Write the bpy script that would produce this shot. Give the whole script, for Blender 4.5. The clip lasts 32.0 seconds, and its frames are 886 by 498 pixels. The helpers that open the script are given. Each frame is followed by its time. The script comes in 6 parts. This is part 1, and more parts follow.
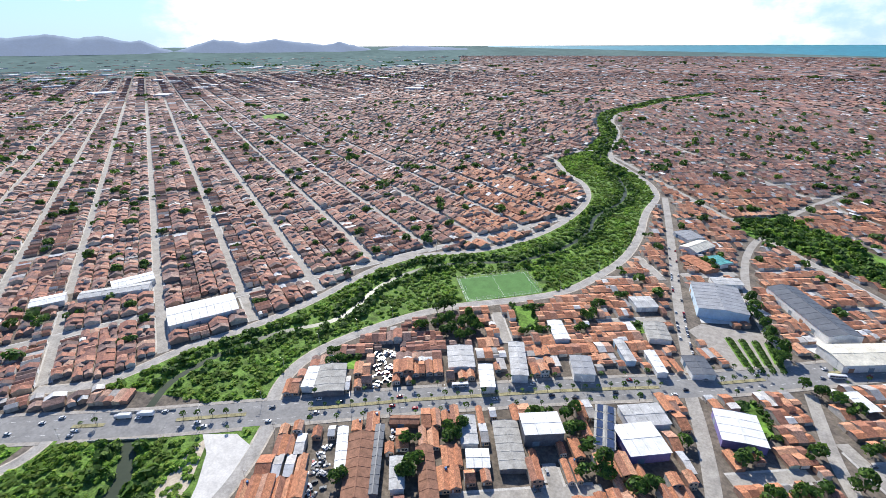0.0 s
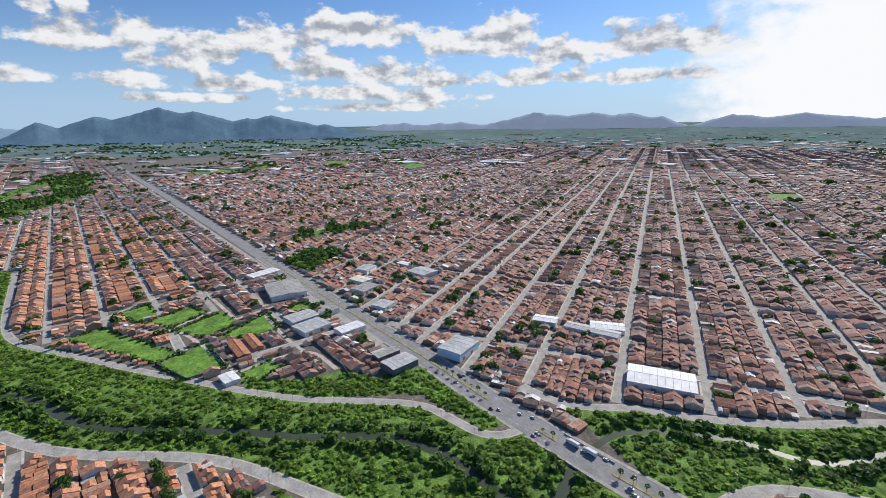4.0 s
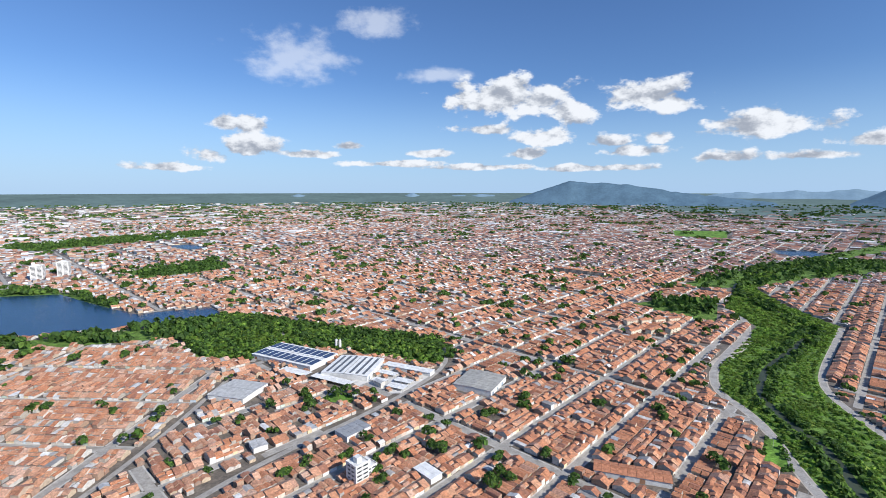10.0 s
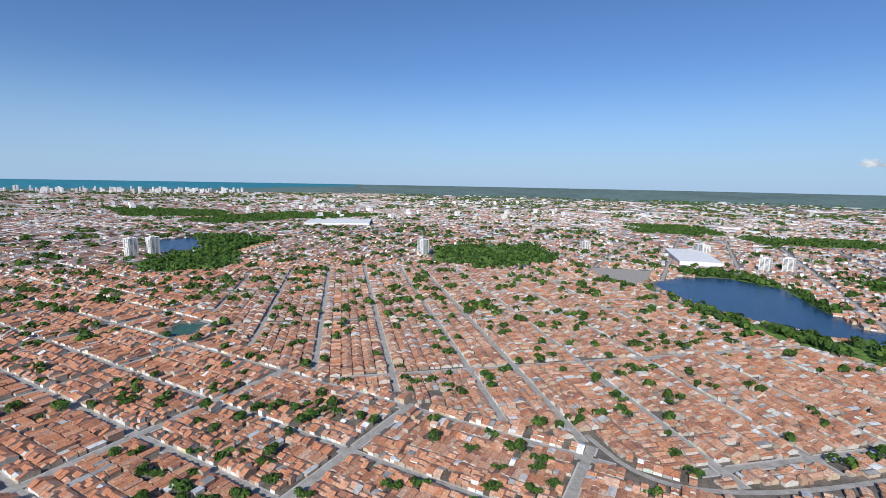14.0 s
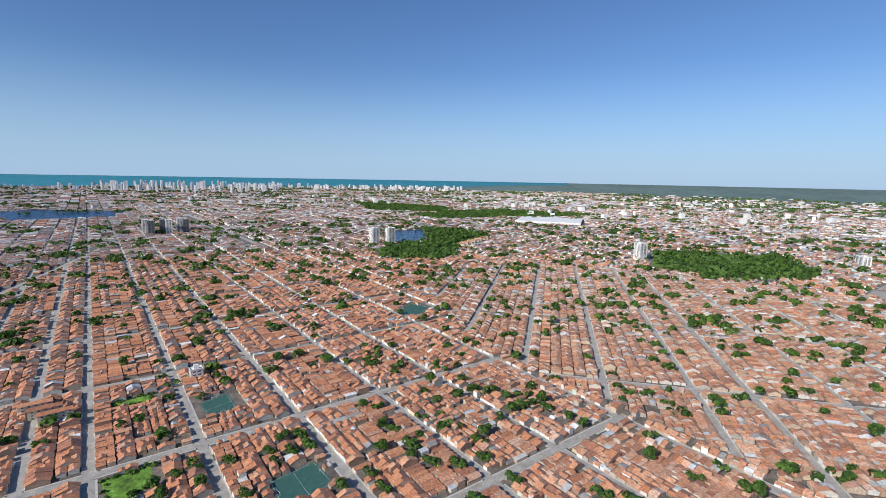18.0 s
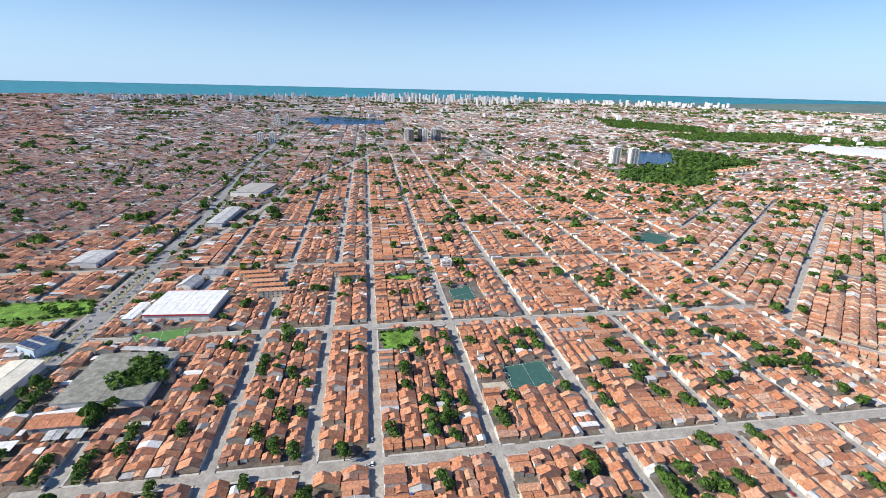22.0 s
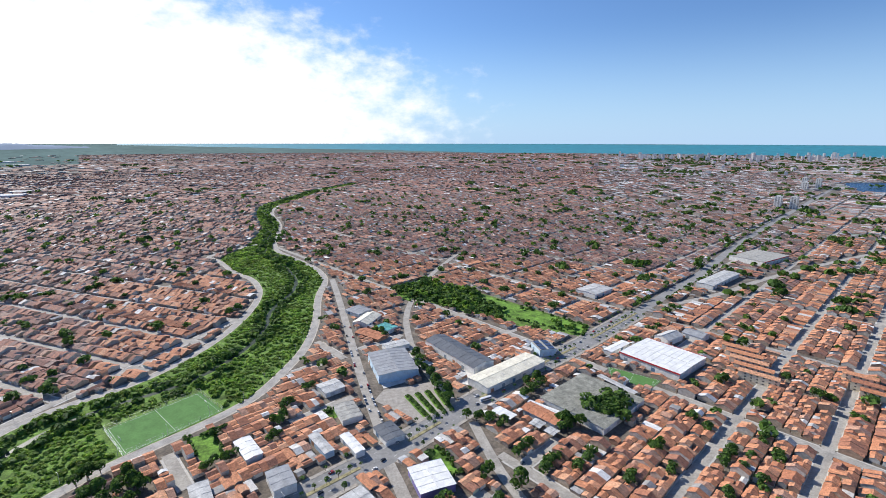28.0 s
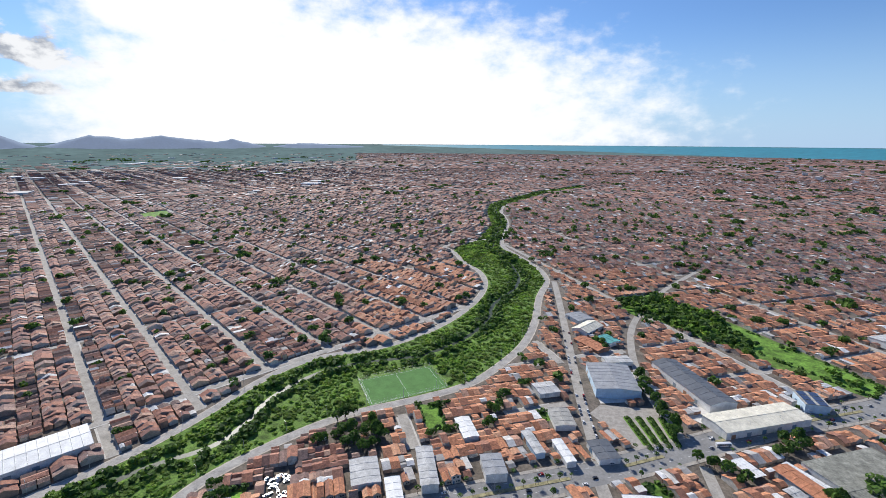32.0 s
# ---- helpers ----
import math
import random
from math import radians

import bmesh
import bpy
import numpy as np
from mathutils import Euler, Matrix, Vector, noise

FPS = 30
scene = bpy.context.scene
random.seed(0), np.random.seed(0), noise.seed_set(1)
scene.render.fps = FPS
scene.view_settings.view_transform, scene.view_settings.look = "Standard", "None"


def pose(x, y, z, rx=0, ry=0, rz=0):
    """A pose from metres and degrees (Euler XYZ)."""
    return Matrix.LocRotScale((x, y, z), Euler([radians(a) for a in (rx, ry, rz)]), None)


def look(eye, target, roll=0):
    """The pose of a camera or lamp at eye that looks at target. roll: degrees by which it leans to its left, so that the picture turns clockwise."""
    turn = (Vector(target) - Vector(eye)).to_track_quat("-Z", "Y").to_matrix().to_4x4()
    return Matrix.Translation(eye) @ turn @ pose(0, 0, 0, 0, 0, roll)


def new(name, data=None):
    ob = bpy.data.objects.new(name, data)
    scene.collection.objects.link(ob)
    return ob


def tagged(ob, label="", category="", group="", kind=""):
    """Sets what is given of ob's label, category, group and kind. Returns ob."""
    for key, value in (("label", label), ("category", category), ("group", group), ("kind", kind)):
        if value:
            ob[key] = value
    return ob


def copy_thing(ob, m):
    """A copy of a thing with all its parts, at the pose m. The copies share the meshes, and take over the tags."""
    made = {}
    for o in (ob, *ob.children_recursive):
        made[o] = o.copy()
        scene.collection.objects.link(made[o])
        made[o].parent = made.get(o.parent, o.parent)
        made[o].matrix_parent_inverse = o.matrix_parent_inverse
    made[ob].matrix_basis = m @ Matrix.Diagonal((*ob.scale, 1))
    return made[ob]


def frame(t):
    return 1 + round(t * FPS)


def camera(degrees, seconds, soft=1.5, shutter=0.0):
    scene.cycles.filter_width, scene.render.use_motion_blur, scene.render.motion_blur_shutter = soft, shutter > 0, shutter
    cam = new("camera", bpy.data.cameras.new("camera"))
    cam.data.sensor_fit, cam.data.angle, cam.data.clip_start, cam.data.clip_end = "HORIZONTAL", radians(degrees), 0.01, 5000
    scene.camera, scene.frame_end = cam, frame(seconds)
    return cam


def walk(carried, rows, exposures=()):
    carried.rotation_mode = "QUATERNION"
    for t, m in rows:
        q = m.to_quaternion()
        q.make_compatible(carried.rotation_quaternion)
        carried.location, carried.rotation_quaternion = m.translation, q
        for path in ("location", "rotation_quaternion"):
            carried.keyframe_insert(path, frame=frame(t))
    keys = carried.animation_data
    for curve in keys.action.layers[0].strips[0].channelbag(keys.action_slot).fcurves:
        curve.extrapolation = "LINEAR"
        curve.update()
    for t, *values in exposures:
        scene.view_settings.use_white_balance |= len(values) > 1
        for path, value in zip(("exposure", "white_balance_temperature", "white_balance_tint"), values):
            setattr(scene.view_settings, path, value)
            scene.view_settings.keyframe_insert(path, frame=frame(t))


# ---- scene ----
# ---------- camera: a drone hovering about 224 m over the city, turning once round ----------
cam = camera(86.4, 32.0, soft=0.55)
PATH = [
    (0.0, -0.00, 0.00, 224.00, 27.139, -23.584, -0.270),
    (0.5, -2.14, -2.25, 223.88, 32.660, -23.445, -0.343),
    (1.0, -5.46, -5.75, 223.15, 44.723, -23.081, -0.557),
    (1.5, -8.42, -9.99, 222.62, 66.120, -22.513, -1.083),
    (2.0, -9.91, -12.50, 222.13, 75.840, -22.205, -1.189),
    (2.5, -10.70, -13.90, 222.54, 77.862, -22.165, -1.091),
    (4.5, -17.37, -20.58, 231.34, 87.452, -8.545, -1.248),
    (5.0, -15.95, -22.58, 232.25, 105.808, -7.961, -1.204),
    (5.5, -13.05, -23.49, 233.01, 118.449, -7.607, -1.309),
    (6.0, -10.72, -23.45, 233.67, 121.488, -7.514, -1.254),
    (6.5, -9.52, -23.69, 233.96, 123.200, -7.456, -1.147),
    (7.0, -8.10, -24.39, 233.75, 124.029, -7.426, -1.013),
    (7.5, -5.91, -26.01, 233.62, 128.139, -7.370, -0.730),
    (8.0, -3.55, -27.84, 233.52, 139.347, -7.194, -0.725),
    (8.5, -1.55, -28.68, 233.56, 146.878, -7.172, -0.571),
    (9.0, -0.24, -30.18, 233.63, 148.936, -7.185, -0.379),
    (9.5, 1.81, -32.22, 233.53, 152.545, -7.194, -0.219),
    (10.0, 4.88, -33.74, 233.47, 164.684, -7.182, -0.020),
    (10.5, 7.45, -35.25, 232.59, 167.922, -7.204, 0.214),
    (11.0, 11.26, -37.42, 231.65, 174.248, -7.202, 0.337),
    (11.5, 16.56, -38.63, 231.04, 192.673, -7.314, 0.348),
    (12.0, 21.60, -36.74, 231.06, 211.100, -7.454, 0.615),
    (12.5, 25.76, -34.15, 231.00, 225.442, -7.689, 0.911),
    (13.0, 28.22, -32.19, 230.99, 234.311, -7.841, 0.990),
    (13.5, 28.98, -31.07, 230.99, 238.096, -7.945, 1.039),
    (14.0, 29.02, -30.70, 230.81, 239.643, -7.992, 1.088),
    (14.5, 28.97, -30.37, 231.00, 240.521, -8.087, 1.098),
    (16.5, 29.18, -28.27, 231.96, 242.683, -8.393, 1.224),
    (17.0, 29.74, -25.32, 231.83, 247.164, -8.470, 1.169),
    (17.5, 29.72, -21.23, 231.03, 255.992, -8.606, 1.050),
    (18.0, 27.68, -17.36, 229.93, 264.568, -8.586, 1.044),
    (18.5, 22.74, -13.80, 228.27, 269.305, -13.768, 1.203),
    (19.0, 16.54, -11.24, 226.46, 270.932, -20.812, 1.562),
    (19.5, 11.38, -8.92, 225.72, 274.287, -27.209, 1.947),
    (20.0, 10.08, -7.16, 225.66, 277.864, -27.503, 2.057),
    (20.5, 12.63, -5.87, 226.49, 281.601, -24.628, 1.841),
    (21.0, 16.22, -4.90, 227.07, 285.328, -18.872, 1.515),
    (21.5, 17.74, -4.00, 227.19, 288.740, -18.993, 1.382),
    (22.0, 17.86, -2.84, 226.97, 291.958, -18.971, 1.397),
    (22.5, 16.69, -1.23, 227.22, 296.388, -18.989, 1.325),
    (23.0, 14.94, 0.65, 227.59, 301.932, -19.054, 1.189),
    (23.5, 14.36, 4.01, 227.00, 308.530, -18.980, 1.063),
    (24.0, 14.79, 7.73, 226.55, 315.404, -13.277, 0.788),
    (24.5, 14.65, 10.26, 226.98, 321.121, -13.297, 0.861),
    (25.0, 13.96, 11.48, 227.76, 325.080, -13.376, 0.821),
    (25.5, 13.45, 11.36, 228.20, 328.809, -13.407, 0.665),
    (27.5, 13.37, 6.74, 228.35, 343.295, -13.020, 0.118),
    (28.0, 11.44, 7.84, 227.47, 348.130, -12.922, 0.098),
    (28.5, 8.64, 9.17, 226.80, 354.665, -12.846, -0.040),
    (29.0, 6.04, 9.52, 226.56, 359.959, -12.807, -0.002),
    (29.5, 4.15, 8.97, 226.67, 365.591, -12.719, -0.038),
    (30.0, 2.73, 7.74, 227.22, 370.463, -12.705, 0.114),
    (30.5, 1.53, 7.80, 227.45, 372.742, -12.697, 0.195),
    (31.0, 0.82, 8.15, 227.22, 373.850, -12.698, 0.330),
    (31.5, 0.68, 8.48, 227.41, 374.463, -12.746, 0.385),
    (32.0, 0.81, 9.05, 227.81, 374.883, -12.834, 0.364),
]
walk(cam, [(t, pose(x, y, z, 90 + pitch, 0, yaw) @ pose(0, 0, 0, 0, 0, roll)) for t, x, y, z, yaw, pitch, roll in PATH],
     exposures=[(0.0, .36, 6300, 10), (2.5, .1, 6300, 10), (5.0, -.2, 6350, 10), (6.2, -.06, 6300, 10), (9.0, -.04, 6150, 10), (11.0, -.06, 6050, 10), (13.0, -.24, 6050, 10), (17.0, -.28, 6100, 10), (19.0, -.05, 6400, 10), (21.0, .2, 6450, 10), (23.0, .24, 6450, 10), (28.0, .13, 6300, 10), (32.0, -.02, 6300, 10)])
EYE = 224.0

# ---------- sky and sun ----------
SKY = 0.095
SUN_AZ, SUN_EL = 40.0, 33.0          # degrees left of +y, above the horizon
world = bpy.data.worlds.new("world")
scene.world = world
world.use_nodes = True
wt = world.node_tree
wt.nodes.clear()


def node(tree, kind, **values):
    n = tree.nodes.new(kind)
    for key, value in values.items():
        n.inputs[key].default_value = value
    return n


def math_node(tree, op, a, b=None, c=None):
    n = tree.nodes.new("ShaderNodeMath")
    n.operation = op
    for k, v in enumerate((a, b, c)):
        if v is None:
            continue
        if isinstance(v, (int, float)):
            n.inputs[k].default_value = v
        else:
            tree.links.new(v, n.inputs[k])
    return n.outputs[0]


w_out = wt.nodes.new("ShaderNodeOutputWorld")
w_sky = wt.nodes.new("ShaderNodeTexSky")
w_sky.sky_type = "NISHITA"
w_sky.sun_disc = False
w_sky.sun_elevation = radians(SUN_EL)
w_sky.sun_rotation = radians(-SUN_AZ)
w_sky.air_density, w_sky.dust_density, w_sky.ozone_density = 1.0, 0.15, 4.0
w_hue = node(wt, "ShaderNodeMix")
w_hue.data_type, w_hue.blend_type = "RGBA", "MULTIPLY"
w_hue.inputs["Factor"].default_value, w_hue.inputs["B"].default_value = 1.0, (.88, 1.02, 1.25, 1)
wt.links.new(w_sky.outputs[0], w_hue.inputs["A"])
w_bg = node(wt, "ShaderNodeBackground", Strength=SKY)
w_dir = wt.nodes.new("ShaderNodeTexCoord").outputs["Generated"]
w_sep = wt.nodes.new("ShaderNodeSeparateXYZ")
wt.links.new(w_dir, w_sep.inputs[0])
DEG = 57.29578
w_az = math_node(wt, "ADD", math_node(wt, "MULTIPLY", math_node(wt, "ARCTAN2", math_node(wt, "MULTIPLY", w_sep.outputs[1], -1.0), math_node(wt, "MULTIPLY", w_sep.outputs[0], -1.0)), DEG), 90.0)
w_el = math_node(wt, "MULTIPLY", math_node(wt, "ARCSINE", w_sep.outputs[2]), DEG)
# pale haze low over the horizon
w_low = node(wt, "ShaderNodeMapRange")
w_low.interpolation_type = "SMOOTHSTEP"
w_low.inputs[1].default_value, w_low.inputs[2].default_value, w_low.inputs[3].default_value, w_low.inputs[4].default_value = -2.0, 13.0, 0.85, 0.0
wt.links.new(w_el, w_low.inputs[0])
w_haze = node(wt, "ShaderNodeMix")
w_haze.data_type = "RGBA"
w_haze.inputs["B"].default_value = (.45 / SKY, .65 / SKY, .9 / SKY, 1)
wt.links.new(w_low.outputs[0], w_haze.inputs["Factor"])
wt.links.new(w_hue.outputs["Result"], w_haze.inputs["A"])
wt.links.new(w_haze.outputs["Result"], w_bg.inputs[0])
w_pos = wt.nodes.new("ShaderNodeCombineXYZ")
wt.links.new(w_az, w_pos.inputs[0])
wt.links.new(math_node(wt, "MULTIPLY", w_el, 1.6), w_pos.inputs[1])


def sky_noise(scale, detail, shift):
    add = wt.nodes.new("ShaderNodeVectorMath")
    add.operation = "ADD"
    add.inputs[1].default_value = shift
    wt.links.new(w_pos.outputs[0], add.inputs[0])
    n = node(wt, "ShaderNodeTexNoise", Scale=scale, Detail=detail, Roughness=0.58)
    wt.links.new(add.outputs[0], n.inputs["Vector"])
    return n.outputs[0]


# cumulus: bearing and height of the middle, half width, half height, all in degrees; the undersides are flatter
CLOUDS = [(156.9, 10.3, 8.4, 2.7), (150.0, 8.6, 3.0, 2.4), (160.2, 6.9, 3.4, .9), (152.5, 6.0, 4.0, 1.3), (142.3, 10.0, 5.4, 2.1), (139.2, 9.0, 2.2, 1.4), (146.0, 5.3, 2.4, .9), (140.8, 5.5, 2.0, 1.0), (142.7, 4.2, 4.2, .8),
          (130.8, 6.2, 6.4, 1.6), (134.8, 3.3, 3.0, .8), (155.1, 4.1, 3.0, .8), (119.4, 10.9, 1.3, 1.9), (116.8, 11.2, 1.1, 2.0), (117.4, 7.9, 4.2, 1.8), (111.5, 8.6, 3.8, 1.6), (106.4, 7.5, 5.2, 2.1), (99.3, 8.5, 6.2, 2.3),
          (90.3, 9.6, 7.2, 2.3), (80.1, 8.6, 4.4, 2.7), (80.9, 4.4, 4.4, 1.3), (95.3, 5.8, 7.2, 2.0), (87.7, 5.2, 6.8, 1.7), (109.6, 6.0, 3.6, 1.5), (122.8, 4.4, 3.4, 1.0), (113.5, 4.4, 5.0, 1.0), (103.9, 4.1, 6.8, 1.1),
          (92.5, 3.3, 7.8, 1.0), (83.2, 2.8, 6.8, 1.1), (126.9, 3.2, 4.6, .6), (107.0, 2.7, 8.4, .6), (87.6, 1.7, 10, .6), (74.5, 8.8, 4.0, 3.0), (68.5, 7.0, 5.0, 2.0), (61.0, 7.6, 5.5, 2.2), (54.5, 7.4, 5.0, 1.8), (71.0, 4.6, 7.0, 1.2), (59.0, 4.4, 7.0, 1.0),
          (189.0, 7.1, 2.0, 1.1), (186.4, 7.0, 2.0, 1.3), (186.4, 4.6, 3.2, 1.6), (190.8, 3.6, 2.4, 1.3), (180.0, 4.0, 4.0, .6), (175.9, 5.0, 1.8, .6), (166.1, 4.2, 2.8, .6), (194.3, 2.3, 4.0, .6), (170.5, 3.0, 6.0, .5), (160.0, 2.6, 7.0, .5), (147.0, 2.4, 8.0, .5)]
# thin sheets: bearing and height, half width to the right and to the left, half height
WISPS = [(181.0, 14.3, 7, 7, 3.0), (172.3, 18.5, 5, 5, 1.8), (165.0, 13.0, 5, 5, 1.0)]
VEILS = [(35, 2.0, 52, 23, 15.5), (44, 14, 18, 10, 6.5)]
w_n1, w_n2 = sky_noise(0.27, 9.0, (0, 0, 0)), sky_noise(0.27, 9.0, (-0.6, 1.4, 0))


def bank_of(az, el, right, left_side, up, down):
    """One at the middle of a cloud, nought at its rim."""
    da, de = math_node(wt, "SUBTRACT", w_az, az), math_node(wt, "SUBTRACT", w_el, el)
    a = math_node(wt, "MAXIMUM", math_node(wt, "DIVIDE", da, float(left_side)), math_node(wt, "DIVIDE", da, -float(right)))
    b = math_node(wt, "MAXIMUM", math_node(wt, "DIVIDE", de, float(up)), math_node(wt, "DIVIDE", de, -float(down)))
    return math_node(wt, "SUBTRACT", 1.0, math_node(wt, "SQRT", math_node(wt, "ADD", math_node(wt, "MULTIPLY", a, a), math_node(wt, "MULTIPLY", b, b))))


def cover(banks, ragged):
    best = None
    for bank in banks:
        f = bank_of(*bank)
        best = f if best is None else math_node(wt, "MAXIMUM", best, f)
    return math_node(wt, "ADD", best, math_node(wt, "MULTIPLY", math_node(wt, "SUBTRACT", w_n1, 0.5), ragged))


def smooth_step(value, lo, hi):
    n = node(wt, "ShaderNodeMapRange")
    n.interpolation_type = "SMOOTHSTEP"
    n.inputs[1].default_value, n.inputs[2].default_value = lo, hi
    wt.links.new(value, n.inputs[0])
    return n.outputs[0]


w_cum = smooth_step(cover([(az, el, w, w, h, h * .7) for az, el, w, h in CLOUDS], 3.3), -0.02, 0.42)
w_veil = smooth_step(cover([(az, el, r, l, h, h) for az, el, r, l, h in VEILS], 0.75), 0.0, 0.38)
w_wisp = math_node(wt, "MULTIPLY", smooth_step(cover([(az, el, r, l, h, h) for az, el, r, l, h in WISPS], 2.6), 0.0, 0.9), 0.45)
w_veil = math_node(wt, "MAXIMUM", w_veil, w_wisp)
w_light = node(wt, "ShaderNodeMix")
w_light.data_type = "RGBA"
w_light.inputs["A"].default_value, w_light.inputs["B"].default_value = (.43, .46, .52, 1), (1.0, 1.0, 1.0, 1)
wt.links.new(smooth_step(math_node(wt, "SUBTRACT", w_n1, w_n2), -0.15, 0.1), w_light.inputs["Factor"])
w_cloud = node(wt, "ShaderNodeBackground", Strength=0.95)
wt.links.new(w_light.outputs["Result"], w_cloud.inputs[0])
w_sheet = node(wt, "ShaderNodeBackground", Color=(1, 1, 1, 1), Strength=1.05)
w_mix1, w_mix2 = wt.nodes.new("ShaderNodeMixShader"), wt.nodes.new("ShaderNodeMixShader")
for mix, fac, low, high in ((w_mix1, w_veil, w_bg, w_sheet), (w_mix2, w_cum, w_mix1, w_cloud)):
    wt.links.new(fac, mix.inputs[0])
    wt.links.new(low.outputs[0], mix.inputs[1])
    wt.links.new(high.outputs[0], mix.inputs[2])
wt.links.new(w_mix2.outputs[0], w_out.inputs[0])

sun = new("sun", bpy.data.lights.new("sun", "SUN"))
sun.data.energy, sun.data.angle, sun.data.color = 5.7, radians(0.5), (1.0, 0.94, 0.85)
sun_dir = Vector((-math.sin(radians(SUN_AZ)) * math.cos(radians(SUN_EL)), math.cos(radians(SUN_AZ)) * math.cos(radians(SUN_EL)), math.sin(radians(SUN_EL))))
sun.matrix_world = look(sun_dir * 400, (0, 0, 0))


# ---------- materials ----------
def surface(name, cols, size=3.0, rough=0.85, bump=0.0, stain=0.25, fine=0.4, metal=0.0, spec=0.3, haze_sheen=0.0):
    """A rough surface. cols: one colour, or several of which each piece takes one by chance. size: metres of the coarse stains."""
    m = bpy.data.materials.new(name)
    m.use_nodes = True
    t = m.node_tree
    t.nodes.clear()
    out = t.nodes.new("ShaderNodeOutputMaterial")
    bs = node(t, "ShaderNodeBsdfPrincipled", Roughness=rough, Metallic=metal)
    bs.inputs["Specular IOR Level"].default_value = spec
    # bluish sheen at grazing angles: dusty bloom, and a stand-in for distance haze
    bs.inputs["Sheen Weight"].default_value, bs.inputs["Sheen Roughness"].default_value = haze_sheen, 0.55
    bs.inputs["Sheen Tint"].default_value = (.86, .9, 1.0, 1)
    t.links.new(bs.outputs[0], out.inputs[0])
    geo = t.nodes.new("ShaderNodeNewGeometry")
    if len(cols) > 1:
        info = t.nodes.new("ShaderNodeObjectInfo")
        add = t.nodes.new("ShaderNodeMath")
        add.operation = "ADD"
        t.links.new(geo.outputs["Random Per Island"], add.inputs[0])
        t.links.new(info.outputs["Random"], add.inputs[1])
        fr = t.nodes.new("ShaderNodeMath")
        fr.operation = "FRACT"
        t.links.new(add.outputs[0], fr.inputs[0])
        ramp = t.nodes.new("ShaderNodeValToRGB")
        ramp.color_ramp.interpolation = "CONSTANT"
        el = ramp.color_ramp.elements
        while len(el) < len(cols):
            el.new(0.5)
        for k, c in enumerate(cols):
            el[k].position, el[k].color = k / len(cols), (*c, 1)
        t.links.new(fr.outputs[0], ramp.inputs[0])
        base = ramp.outputs[0]
    else:
        rgb = t.nodes.new("ShaderNodeRGB")
        rgb.outputs[0].default_value = (*cols[0], 1)
        base = rgb.outputs[0]
    for scale, amount in ((1 / size, stain), (6 / size, fine * stain * 2)):
        nz = node(t, "ShaderNodeTexNoise", Scale=scale, Detail=4.0, Roughness=0.6)
        t.links.new(geo.outputs["Position"], nz.inputs["Vector"])
        mr = node(t, "ShaderNodeMapRange")
        mr.inputs[1].default_value, mr.inputs[2].default_value = 0.3, 0.7
        mr.inputs[3].default_value, mr.inputs[4].default_value = 1 - amount, 1 + amount
        t.links.new(nz.outputs[0], mr.inputs[0])
        mul = t.nodes.new("ShaderNodeVectorMath")
        mul.operation = "SCALE"
        t.links.new(base, mul.inputs[0])
        t.links.new(mr.outputs[0], mul.inputs["Scale"])
        base = mul.outputs[0]
        last = nz
    t.links.new(base, bs.inputs["Base Color"])
    if bump:
        b = node(t, "ShaderNodeBump", Strength=0.6, Distance=bump)
        t.links.new(last.outputs[0], b.inputs["Height"])
        t.links.new(b.outputs[0], bs.inputs["Normal"])
    return m


M_ROOF = surface("roof_tiles", [(.5, .222, .115), (.44, .185, .094), (.53, .25, .138), (.4, .165, .088), (.47, .205, .108), (.55, .29, .17), (.35, .15, .086), (.46, .195, .1), (.51, .23, .122), (.3, .14, .09), (.49, .215, .112), (.44, .25, .17)], 1.9, 0.85, 0.06, 0.38, 0.75, haze_sheen=0.05)
# darker, greyer copy of the tiles: backlight and distance haze put into colour
M_ROOF_SUNWARD_FAR = surface("backlit_hazed_roof_tiles", [(.36, .152, .09), (.3, .122, .076), (.43, .205, .132), (.22, .097, .068), (.35, .15, .092), (.17, .085, .066), (.44, .265, .182), (.27, .124, .083), (.24, .148, .12), (.34, .145, .085), (.135, .082, .069), (.31, .2, .155)], 2.2, 0.85, 0.06, 0.42, 0.6, haze_sheen=0.12)
M_ROOF_PALE = surface("pale_roof_tiles", [(.5, .255, .15), (.46, .225, .13), (.54, .285, .175), (.57, .33, .22), (.42, .195, .11), (.52, .27, .16), (.58, .37, .265), (.37, .17, .1), (.53, .3, .19), (.48, .235, .135), (.32, .15, .095)], 1.9, 0.85, 0.06, 0.38, 0.75, haze_sheen=0.05)
M_WALL = surface("plaster", [(.58, .55, .5), (.46, .36, .27), (.42, .37, .31), (.36, .23, .165), (.38, .36, .33), (.52, .41, .29), (.55, .5, .44), (.3, .21, .16), (.4, .27, .19)], 2, 0.9, 0, 0.25)
M_FRONT = surface("painted_front", [(.8, .79, .76), (.74, .72, .68), (.78, .7, .55), (.8, .79, .77), (.6, .56, .5), (.72, .58, .36), (.8, .78, .73), (.55, .62, .66), (.68, .52, .42), (.8, .79, .76), (.52, .6, .5), (.76, .74, .7)], 2, 0.85, 0, 0.18)
M_BRICKY = surface("brick_toned_render", [(.4, .3, .23), (.5, .42, .34), (.33, .2, .14), (.45, .4, .36), (.58, .53, .46), (.3, .24, .2)], 2, 0.9, 0, 0.25)
M_FLAT = surface("sheet_roof", [(.56, .54, .51), (.4, .385, .37), (.7, .69, .67), (.29, .28, .27), (.47, .48, .49)], 4, 0.75, 0.02, 0.25)
